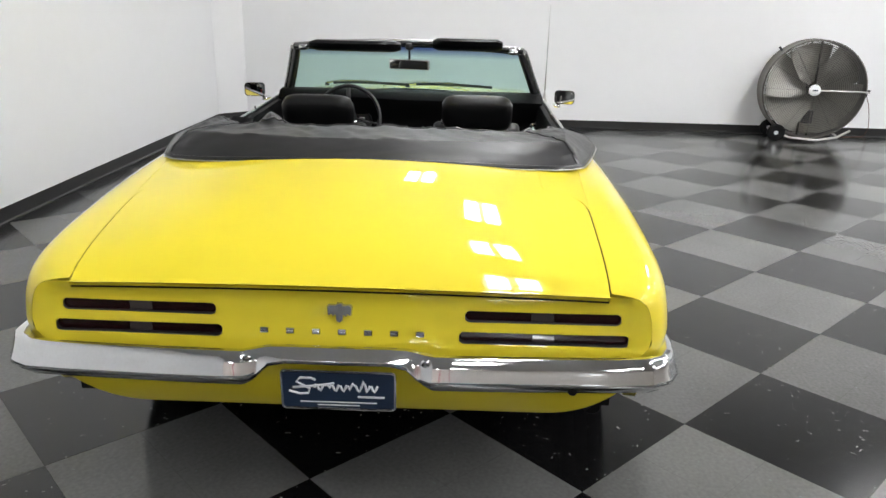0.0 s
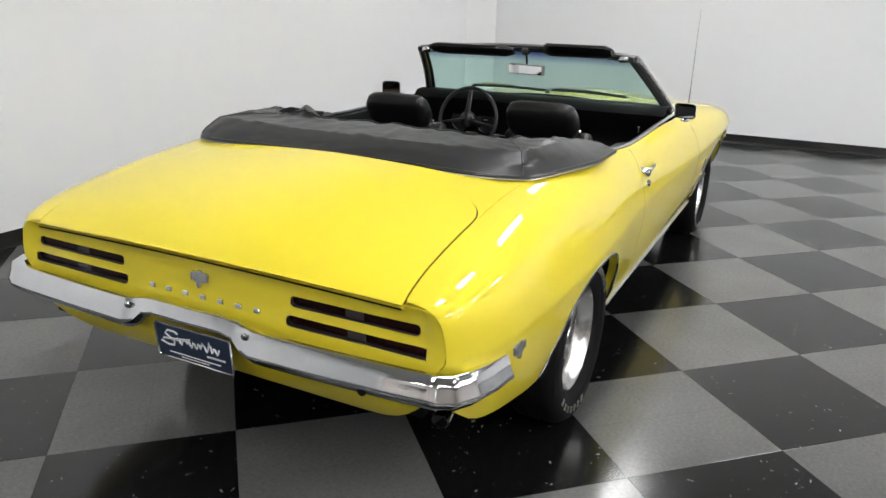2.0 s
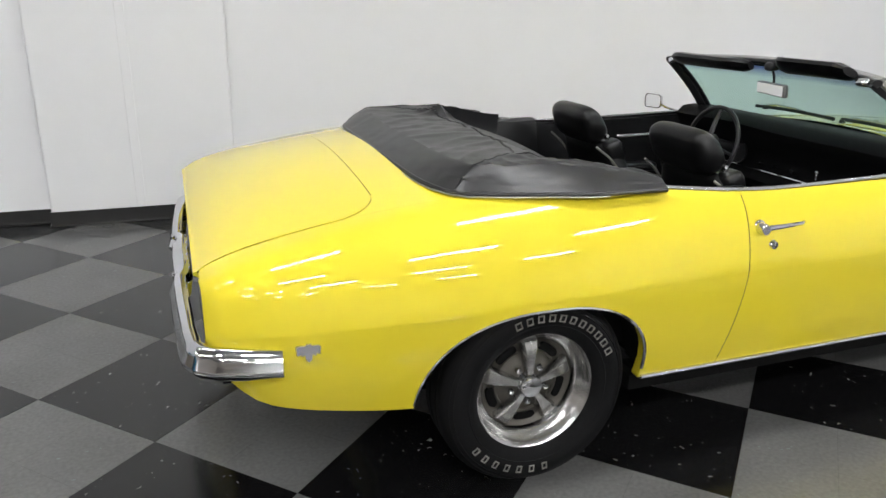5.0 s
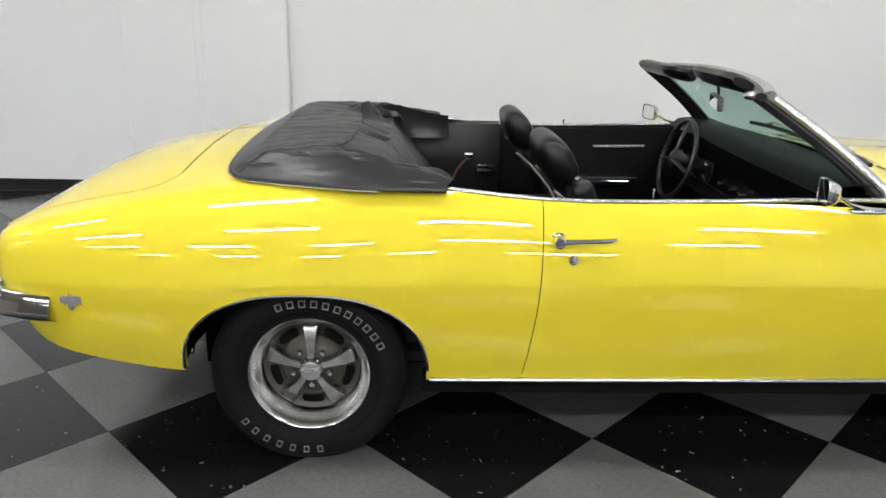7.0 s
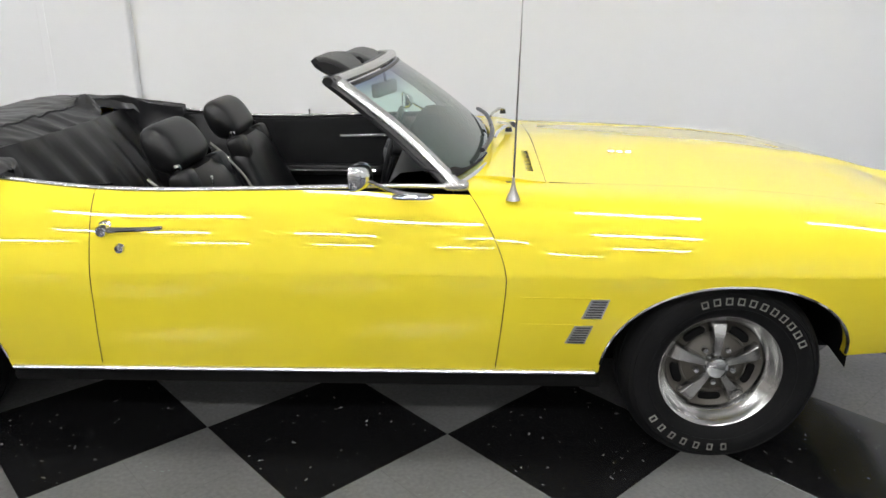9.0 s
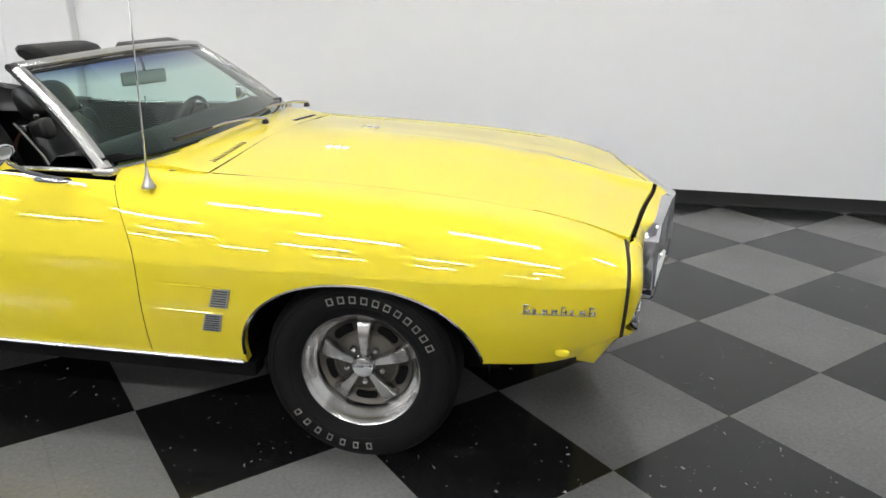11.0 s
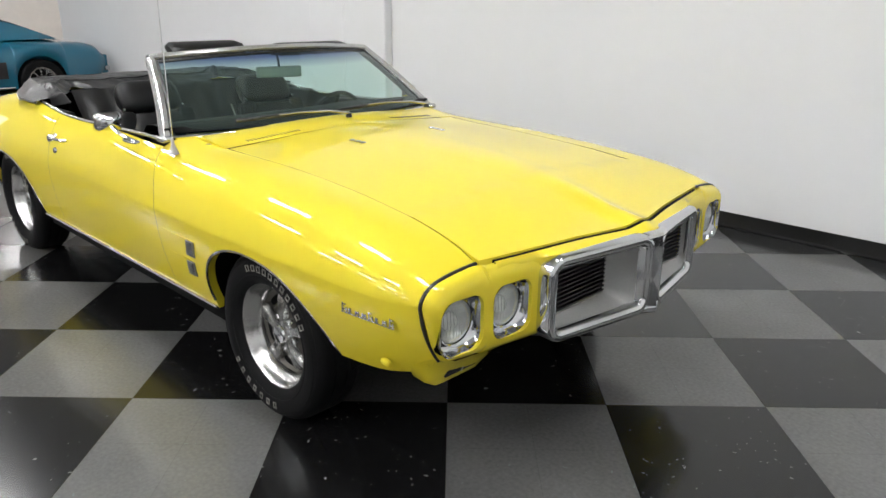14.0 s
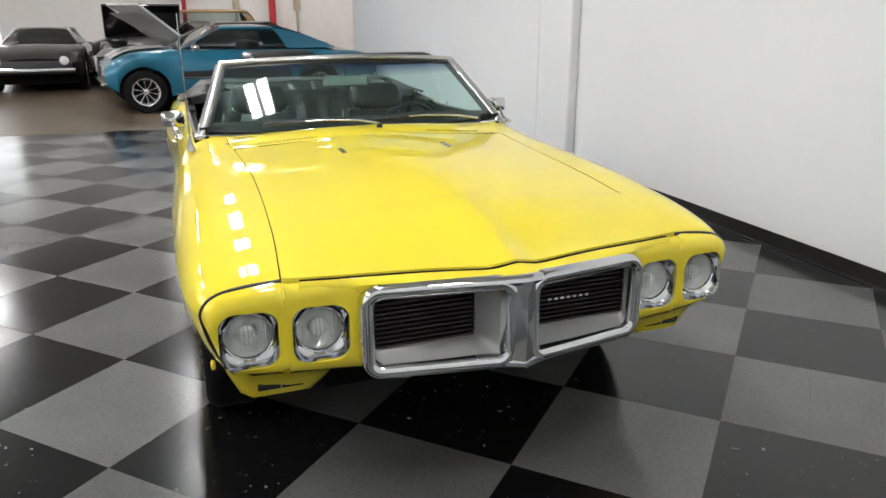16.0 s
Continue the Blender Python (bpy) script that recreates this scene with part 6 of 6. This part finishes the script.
def parked_car(name, label, paint, m, length=(-2.45, 2.15), axle=1.37, half=0.90, top=None, sill=0.24, cabin=None, roof_mat=None, rim=0.235, r=0.33, belt=0.90, stripe=False, hood_open=None, soft=False):
    """A parked car: arched body sides, hood, deck, glazed cabin, bumpers, lamps and wheels."""
    car_ = thing(name, label, "car", "parked cars", m)
    x0, x1 = length
    top = top or ((x0, 0.70), (x0 + 0.15, 0.84), (x0 + 0.7, 0.92), (-0.2, belt), (0.9, 0.92), (1.6, 0.88), (x1 - 0.15, 0.78), (x1, 0.66))
    plan = ((x0, half - 0.16), (x0 + 0.2, half - 0.05), (-axle, half), (0, half - 0.015), (axle, half), (x1 - 0.25, half - 0.05), (x1, half - 0.16))
    low = ((x0, 0.42), (x0 + 0.3, sill + 0.04), (-axle + 0.5, sill), (axle - 0.5, sill), (x1 - 0.3, sill + 0.04), (x1, 0.40))

    def opening(x):
        for cx in (-axle, axle):
            d = abs(x - cx) / (r + 0.055)
            if d < 1:
                return r + (r + 0.05) * math.sqrt(1 - d * d)
        return 0.0

    xs = sorted(set(list(np.linspace(x0, x1, 60)) + [cx - (r + 0.055) * math.cos(math.pi * k / 16) for cx in (-axle, axle) for k in range(17)]))
    for sx in (-1, 1):
        cols = []
        for x in xs:
            zt, w = curve(x, top), curve(x, plan)
            zb = min(max(curve(x, low), opening(x)), zt - 0.12)
            zc = max(zb + 0.02, zb + (zt - zb) * 0.55)
            col = [(x, sx * (w - 0.05), zb)]
            for k in range(6):
                f = k / 5
                col.append((x, sx * (w - 0.03 * (1 - f) ** 2), zb + (zc - zb) * f))
            for k in range(1, 9):
                a = math.pi / 2 * k / 8
                col.append((x, sx * (w - 0.30 + 0.30 * math.cos(a) ** 0.75), zc + (zt - zc) * math.sin(a) ** 0.75))
            cowl_cut = cabin and cabin[0] > x > cabin[3]
            col.append((x, sx * (w - 0.30 if cowl_cut else 0.0), zt + (0 if cowl_cut else 0.02)))
            cols.append(col)
        part("body_side", sheet(cols), paint, car_, smooth=40)
    for ends in (x0, x1):
        s = 1 if ends > 0 else -1
        w = curve(ends, plan)
        part("end_panel", box((ends - 0.06, -w + 0.03, 0.36), (ends - 0.005 if s > 0 else ends + 0.05, w - 0.03, curve(ends, top) - 0.02), 0.02), paint if s < 0 else TRIM, car_)
        part("bumper", box((ends - (0.02 if s > 0 else 0.07), -w - 0.02, 0.40), (ends + (0.07 if s > 0 else 0.02), w + 0.02, 0.47), 0.025, 3), CHROME, car_, "chrome bumper")
        for sy in (-1, 1):
            lamp = lathe([(0, 0.03), (0.06, 0.025), (0.085, 0.0)], 20, "x")
            part("lamp", moved(lamp, pose(ends + s * 0.0, sy * (w - 0.16), 0.60, 0, 0, 0 if s > 0 else 180)), LENS if s > 0 else TAIL, car_)
    part("underside", box((x0 + 0.3, -half + 0.14, 0.16), (x1 - 0.3, half - 0.14, 0.5)), DARK, car_, smooth=0)
    for sy in (-1, 1):
        part("sill_trim", tube([(-axle + 0.42, sy * (half - 0.012), sill + 0.02), (axle - 0.42, sy * (half - 0.012), sill + 0.02)], 0.014, 6), CHROME, car_)
        for cx in (-axle, axle):
            far_wheel(car_, cx, sy * (half - 0.065), sy, r, rim)
    if stripe:
        for y in (-0.29, 0.29):
            cols = [[(x, y + d, curve(x, top) + 0.030) for d in (-0.24, 0.24)] for x in np.linspace(0.95, x1 - 0.12, 14)]
            part("hood_stripe", sheet(cols), WHITE_PAINT, car_, "white hood stripe")
        # black band puts the shade on the lower side into the colour
        cols = [[(x, half + 0.004, 0.49 - 0.10 * max(0.0, min(1.0, (0.1 - x) / 0.05))), (x, half + 0.003, 0.60 + 0.01 * (0.8 - x))] for x in np.linspace(-0.88, 0.80, 40)]
        part("side_shade_band", sheet(cols), TRIM, car_, "black band for the shaded lower side")
        part("stripe_trim", tube([(0.28, half + 0.008, 0.502), (0.80, half + 0.008, 0.502)], 0.010, 6), CHROME, car_)
        part("door_handle", tube([(-0.42, half + 0.012, 0.74), (-0.27, half + 0.012, 0.74)], 0.012, 6), CHROME, car_)
        part("side_mirror", pillow((0.55, half - 0.02, 0.90), (0.68, half + 0.14, 1.0), e=2.6), CHROME, car_)
    if cabin:
        a, b, c, d, h, wr = cabin
        wb = half - 0.20
        rm = roof_mat or paint
        roof = []
        for x in np.linspace(b, c, 14):
            z = h - 0.02 * ((x - (b + c) / 2) / ((b - c) / 2)) ** 2
            roof.append([(x, wr * s, z - 0.045 * abs(s) ** 3) for s in np.linspace(-1, 1, 13)])
        part("roof", sheet(roof + []), rm, car_, "canvas roof" if soft else "", smooth=60)
        part("front_glass", sheet([[(a + (b - a) * f, (wb + (wr - wb) * f) * s, belt + (h - 0.02 - belt) * f) for s in np.linspace(-1, 1, 9)] for f in (0.0, 0.5, 0.98)]), DARK_GLASS, car_, smooth=60)
        rear_w = 0.55 if not soft else 0.30
        for sy in (-1, 1):
            # side glass and the solid rear quarter of the cabin
            mid = c + (d - c) * 0.15
            part("side_glass", sheet([[(a - 0.10 + (mid - a + 0.10) * f, sy * (wb + 0.02), belt) for f in np.linspace(0, 1, 6)], [(b - 0.06 + (c + 0.02 - b) * f, sy * (wr - 0.02), h - 0.05) for f in np.linspace(0, 1, 6)]]), DARK_GLASS, car_, smooth=60)
            part("rear_quarter", sheet([[(mid + (d - mid) * f, sy * (wb + 0.02) * (1 - 0.10 * f), belt) for f in np.linspace(0, 1, 6)], [(c + 0.04 + (d - c - 0.04) * f**1.0, sy * (wr + (wb - wr) * f * 0.8), h - 0.05 + (belt - h + 0.05) * f ** 1.4) for f in np.linspace(0, 1, 6)]]), rm, car_, smooth=60)
            part("pillar", tube([(a, sy * (wb + 0.01), belt), (b, sy * (wr - 0.01), h - 0.03)], 0.028, 8), CHROME if not soft else TRIM, car_)
            part("roof_rail", tube([(x, sy * wr, h - 0.055) for x in np.linspace(b, c, 6)], 0.022, 6), rm, car_)
        part("rear_glass", sheet([[(c + (d - c) * f, s * rear_w, h - 0.01 + (belt + 0.02 - h) * f ** 1.2) for s in np.linspace(-1, 1, 7)] for f in np.linspace(0.02, 1, 6)]), DARK_GLASS if not soft else rm, car_, smooth=60)
        part("back_sheet", sheet([[(c + (d - c) * f, s * (wr + (wb - wr) * f * 0.8), h - 0.03 + (belt + 0.01 - h) * f ** 1.4) for s in np.linspace(-1, 1, 9)] for f in np.linspace(0, 1, 6)]), rm, car_, smooth=60)
        part("seat_row", pillow((-0.55, -0.55, 0.55), (-0.30, 0.55, 1.02), e=4), VINYL, car_, "dark seats")
    if hood_open:
        cols = []
        for k in range(8):
            f = k / 7
            cols.append([(0.95 + 1.0 * f * 0.80, y, 0.97 + 0.62 * f + 0.03 * math.sin(math.pi * f)) for y in np.linspace(-0.72, 0.72, 9)])
        bm = sheet(cols)
        sheet([[(x, y, z - 0.04 - 0.10 * k / 7) for x, y, z in c] for k, c in enumerate(cols)], bm=bm)
        part("open_hood", bm, hood_open, car_, "propped-open hood")
        part("hood_rim", tube([cols[0][0], cols[-1][0], cols[-1][-1], cols[0][-1]], 0.025, 6), hood_open, car_)
        part("engine", pillow((0.85, -0.4, 0.70), (1.7, 0.4, 0.98), e=3), SATIN, car_, "dusty grey engine")
    return car_


parked_car("coupe", "metallic teal coupe with white hood stripes on concrete", TEAL, pose(-9.0, 0.0, 0, 0, 0, -81.5), length=(-2.42, 1.90), cabin=(0.85, 0.15, -0.75, -1.75, 1.27, 0.56), stripe=True, rim=0.20, r=0.315, top=((-2.42, 0.66), (-2.27, 0.80), (-1.72, 0.865), (-0.2, 0.895), (0.9, 0.92), (1.5, 0.88), (1.75, 0.78), (1.90, 0.66)))
parked_car("sedan", "black classic car with its pale hood propped open", BLACK_PAINT, pose(-11.9, 0.05, 0, 0, 0, -66), cabin=(0.80, 0.25, -0.95, -1.6, 1.30, 0.58), hood_open=WHITE_PAINT)
parked_car("soft_top_car", "dark vintage car under a tan canvas roof", BLACK_PAINT, pose(-13.7, -0.15, 0, 0, 0, -90), cabin=(0.72, 0.42, -1.0, -1.30, 1.52, 0.62), roof_mat=TAN, soft=True, hood_open=BLACK_PAINT, belt=1.08, top=((-2.45, 0.75), (-2.2, 0.95), (-1.4, 1.06), (0.7, 1.08), (1.6, 1.02), (2.15, 0.85)))
parked_car("sports_car", "low dark grey sports coupe with chrome bumpers", GREY_PAINT, pose(-13.7, -3.25, 0, 0, 0, 0), length=(-2.2, 2.15), half=0.88, cabin=(0.55, -0.05, -0.7, -1.6, 1.16, 0.50), belt=0.84, top=((-2.2, 0.68), (-1.9, 0.80), (-0.2, 0.84), (0.7, 0.82), (1.35, 0.86), (1.8, 0.76), (2.15, 0.62)))
parked_car("saloon_car", "black old saloon car parked at the back", BLACK_PAINT, pose(-14.2, -1.35, 0, 0, 0, 3), length=(-1.1, 2.15), axle=1.2, half=0.86, cabin=(0.60, 0.15, -0.5, -0.9, 1.45, 0.62), belt=1.0, hood_open=BLACK_PAINT)


def hall_clutter():
    post = thing("steel_post", "beige steel stand on a flat foot beside the coupe", "stand", m=pose(-7.45, -0.06, 0))
    part("column", box((-0.05, -0.05, 0.02), (0.05, 0.05, 0.52), 0.008), BEIGE, post)
    part("foot_plate", box((-0.13, -0.12, 0.0), (0.13, 0.14, 0.03), 0.006), BEIGE, post)
    part("gusset", box((-0.01, 0.05, 0.03), (0.01, 0.11, 0.12), 0.003), BEIGE, post)
    first = None
    for y, w in ((1.72, 0.085), (-0.36, 0.05)):
        p = thing("wall_pipe", "red painted upright pipe on the far wall", "pipe", "red wall pipes", pose(FAR_X + 0.14, y, 0))
        part("pipe", tube([(0, 0, 0), (0, 0, CEIL)], w, 14), RED_PAINT, p)
        for z in (0.6, 2.4):
            part("bracket", box((-0.14, -w - 0.02, z), (0.0, w + 0.02, z + 0.05), 0.005), SATIN, p)
    for y in (2.35, 0.86):
        p = thing("wall_conduit", "thin grey conduit up the far wall", "pipe", "conduits", pose(FAR_X + 0.05, y, 0))
        part("tube", tube([(0, 0, 0), (0, 0, CEIL)], 0.03, 10), BEIGE, p)
        part("junction_box", box((-0.05, -0.08, 1.5), (0.05, 0.08, 1.75), 0.01), BEIGE, p)


def fan():
    """A big drum fan on wheels by the wall, standing still."""
    f = thing("drum_fan", "large grey wire-guarded drum fan on small wheels", "fan", m=pose(4.93, -4.43, 0, 0, 0, -10))
    R, zc = 0.555, 0.600
    up = pose(0, 0, zc)
    part("drum", moved(lathe([(R, -0.16), (R + 0.014, -0.155), (R + 0.006, -0.12), (R + 0.004, 0.12), (R + 0.014, 0.155), (R, 0.16), (R - 0.008, 0.12), (R - 0.008, -0.12), (R, -0.16)], 64, "x"), up), FAN_STEEL, f, "grey steel drum")
    for x, name in ((-0.165, "front_guard"), (0.165, "rear_guard")):
        bm = bmesh.new()
        s = 1 if x > 0 else -1
        for k in range(24):
            r = 0.075 + (R - 0.075) * k / 23
            dome = s * 0.035 * (1 - (r / R) ** 2)
            tube([(x + dome, r * math.cos(a), zc + r * math.sin(a)) for a in np.linspace(0, 2 * math.pi, 57)[:-1]], 0.0027, 4, closed=True, bm=bm)
        for k in range(12):
            a = math.pi / 6 * k
            tube([(x + s * 0.035 * (1 - (r / R) ** 2), r * math.cos(a), zc + r * math.sin(a)) for r in np.linspace(0.06, R, 6)], 0.0028, 4, bm=bm)
        part(name, bm, FAN_STEEL, f, "wire guard")["kind"] = "stuff"
    part("badge", moved(lathe([(0, -0.030), (0.045, -0.028), (0.062, -0.020), (0.065, 0.0)], 28, "x"), pose(-0.185, 0, zc)), WHITE, f, "round pale hub badge")
    part("badge_mark", moved(box((-0.033, -0.030, -0.008), (-0.0285, 0.030, 0.008), 0.001, 1), pose(-0.185, 0, zc)), PLATE, f)
    part("motor", moved(lathe([(0, -0.02), (0.085, -0.02), (0.095, 0.0), (0.095, 0.15), (0.07, 0.18), (0, 0.18)], 24, "x"), up), TRIM, f)
    for k in range(6):
        a = radians(20 + 60 * k)
        cols = []
        for r in np.linspace(0.08, R - 0.03, 7):
            w = 0.12 + 0.19 * (r / R)
            cols.append([(-0.06 + 0.11 * u, r * math.cos(a + u * w / max(r, 0.2)), zc + r * math.sin(a + u * w / max(r, 0.2))) for u in np.linspace(-0.9, 0.9, 6)])
        part("blade", sheet(cols), FAN_BLADE, f, "pale metal fan blade", smooth=60)
    for y in (-0.035, 0.075):
        part("strut", tube([(-0.02, y, zc - R), (-0.02, y, zc + R)], 0.013, 8), TRIM, f, "dark upright strut")
    part("cross_strut", tube([(-0.19, -R - 0.03, zc), (-0.20, -0.06, zc)], 0.010, 8), SATIN, f)
    part("wind_handle", tube([(-0.12, -R - 0.055, zc + 0.01), (-0.12, -R, zc + 0.01)], 0.014, 8), TRIM, f)
    part("lift_handle", tube([(-0.1, 0.40, zc + 0.43), (-0.1, 0.44, zc + 0.47)], 0.014, 8), TRIM, f)
    for x in (-0.22, 0.20):
        part("base_rail", tube([(x, 0.34, 0.10), (x, 0.20, 0.045), (x, -0.10, 0.030), (x, -0.32, 0.075), (x, -0.45, 0.16)], 0.014, 8), SATIN, f, "bent tube base")
        w = part("wheel", moved(lathe([(0.02, -0.025), (0.085, -0.028), (0.1, -0.015), (0.1, 0.015), (0.085, 0.028), (0.02, 0.025)], 24, "x"), pose(x - 0.02, 0.36, 0.10)), RUBBER, f, "black rubber wheel")
        part("wheel_hub", moved(lathe([(0, -0.034), (0.022, -0.032), (0.026, -0.02)], 14, "x"), pose(x - 0.02, 0.36, 0.10)), WHITE, w)
    for y in (0.36, -0.30):
        part("cross_tube", tube([(-0.22, y, 0.10), (0.20, y, 0.10)], 0.012, 8), SATIN, f)
    part("switch_box", box((-0.08, -0.06, 0.20), (0.04, 0.05, 0.36), 0.012), TRIM, f)
    o = thing("wall_outlet", "small grey wall outlet with a hanging cord", "outlet", m=pose(WALL_X, -5.26, 0.50))
    part("plate", box((-0.012, -0.04, -0.05), (0.0, 0.04, 0.05), 0.004), WHITE, o)
    part("plug", box((-0.05, -0.02, -0.012), (-0.012, 0.02, 0.028), 0.008), TRIM, o)
    part("cord", tube([(-0.045, -0.01, 0.0), (-0.06, -0.05, -0.10), (-0.05, -0.09, -0.25), (-0.05, -0.11, -0.40), (-0.06, -0.06, -0.495), (-0.10, 0.1, -0.496), (-0.16, 0.35, -0.496)], 0.0045, 6), ORANGE, o, "reddish power cord")


hall_clutter()
fan()


# ---- checked floor ----
def tiles():
    S, turn, off = 0.6096, radians(44.11), Vector((0.0583, -0.3386))
    c, s = math.cos(turn), math.sin(turn)
    floor = tagged(link("floor", box((TILE_END, SOUTH_Y, -0.0119), (WALL_X, WALL_Y, -0.0065)), GROUT, smooth=0), "glossy grey and black checked vinyl tile floor", "floor", kind="structure")

    def clip(poly, axis, limit, keep_less):
        out = []
        for i, p in enumerate(poly):
            q = poly[(i + 1) % len(poly)]
            a = (p[axis] <= limit) == keep_less
            b = (q[axis] <= limit) == keep_less
            if a:
                out.append(p)
            if a != b:
                f = (limit - p[axis]) / (q[axis] - p[axis])
                out.append(p + (q - p) * f)
        return out

    def prism(pts, bm=None, z0=-0.006, z1=0.0, k=0):
        bm = bm or bmesh.new()
        mid = sum(pts, Vector((0, 0))) / len(pts)
        low = [bm.verts.new((p.x, p.y, z0)) for p in pts]
        rim = [bm.verts.new((p.x, p.y, z1 - 0.0006)) for p in pts]
        top = [bm.verts.new((*(p + (mid - p).normalized() * 0.0012), z1)) for p in pts]
        n = len(pts)
        for i in range(n):
            j = (i + 1) % n
            bm.faces.new((low[i], low[j], rim[j], rim[i])).material_index = k
            bm.faces.new((rim[i], rim[j], top[j], top[i])).material_index = k
        bm.faces.new(top).material_index = k
        return bm

    g = 0.0004
    square = [Vector((x, y)) for x, y in ((-S / 2 + g, -S / 2 + g), (S / 2 - g, -S / 2 + g), (S / 2 - g, S / 2 - g), (-S / 2 + g, S / 2 - g))]
    shared = {}
    for k, mat in ((0, TILE_BLACK), (1, TILE_GREY)):
        me = bpy.data.meshes.new("tile")
        bm = prism(square)
        bm.to_mesh(me)
        bm.free()
        me.materials.append(mat)
        shared[k] = me
    rest = bmesh.new()
    for i in range(-40, 26):
        for j in range(-40, 26):
            mid = Vector(((i + 0.5) * S, (j + 0.5) * S))
            w = Vector((c * mid.x - s * mid.y, s * mid.x + c * mid.y)) + off
            if not (TILE_END - 0.5 < w.x < WALL_X + 0.5 and SOUTH_Y - 0.5 < w.y < WALL_Y + 0.5):
                continue
            grey = (i + j) % 2
            whole = [Vector((c * p.x - s * p.y, s * p.x + c * p.y)) + w for p in square]
            cut = whole
            for axis, limit, less in ((0, TILE_END, False), (0, WALL_X + 0.05, True), (1, SOUTH_Y, False), (1, WALL_Y + 0.05, True)):
                cut = clip(cut, axis, limit, less) if cut else cut
            if len(cut) < 3:
                continue
            if w.y < -4.6:
                prism(cut, rest, k=grey)
                continue
            if cut == whole:
                ob = new("tile", shared[grey])
            else:
                local = [Vector((c * (p - w).x + s * (p - w).y, -s * (p - w).x + c * (p - w).y)) for p in cut]
                bm = prism(local)
                me = bpy.data.meshes.new("tile")
                bm.to_mesh(me)
                bm.free()
                me.materials.append((TILE_BLACK, TILE_GREY)[grey])
                ob = new("tile", me)
            ob.parent = floor
            ob.matrix_basis = pose(w.x, w.y, 0, 0, 0, math.degrees(turn))
    ob = link("far_tiles", rest, (TILE_BLACK, TILE_GREY), floor, smooth=0)
    ob["kind"] = "stuff"


tiles()
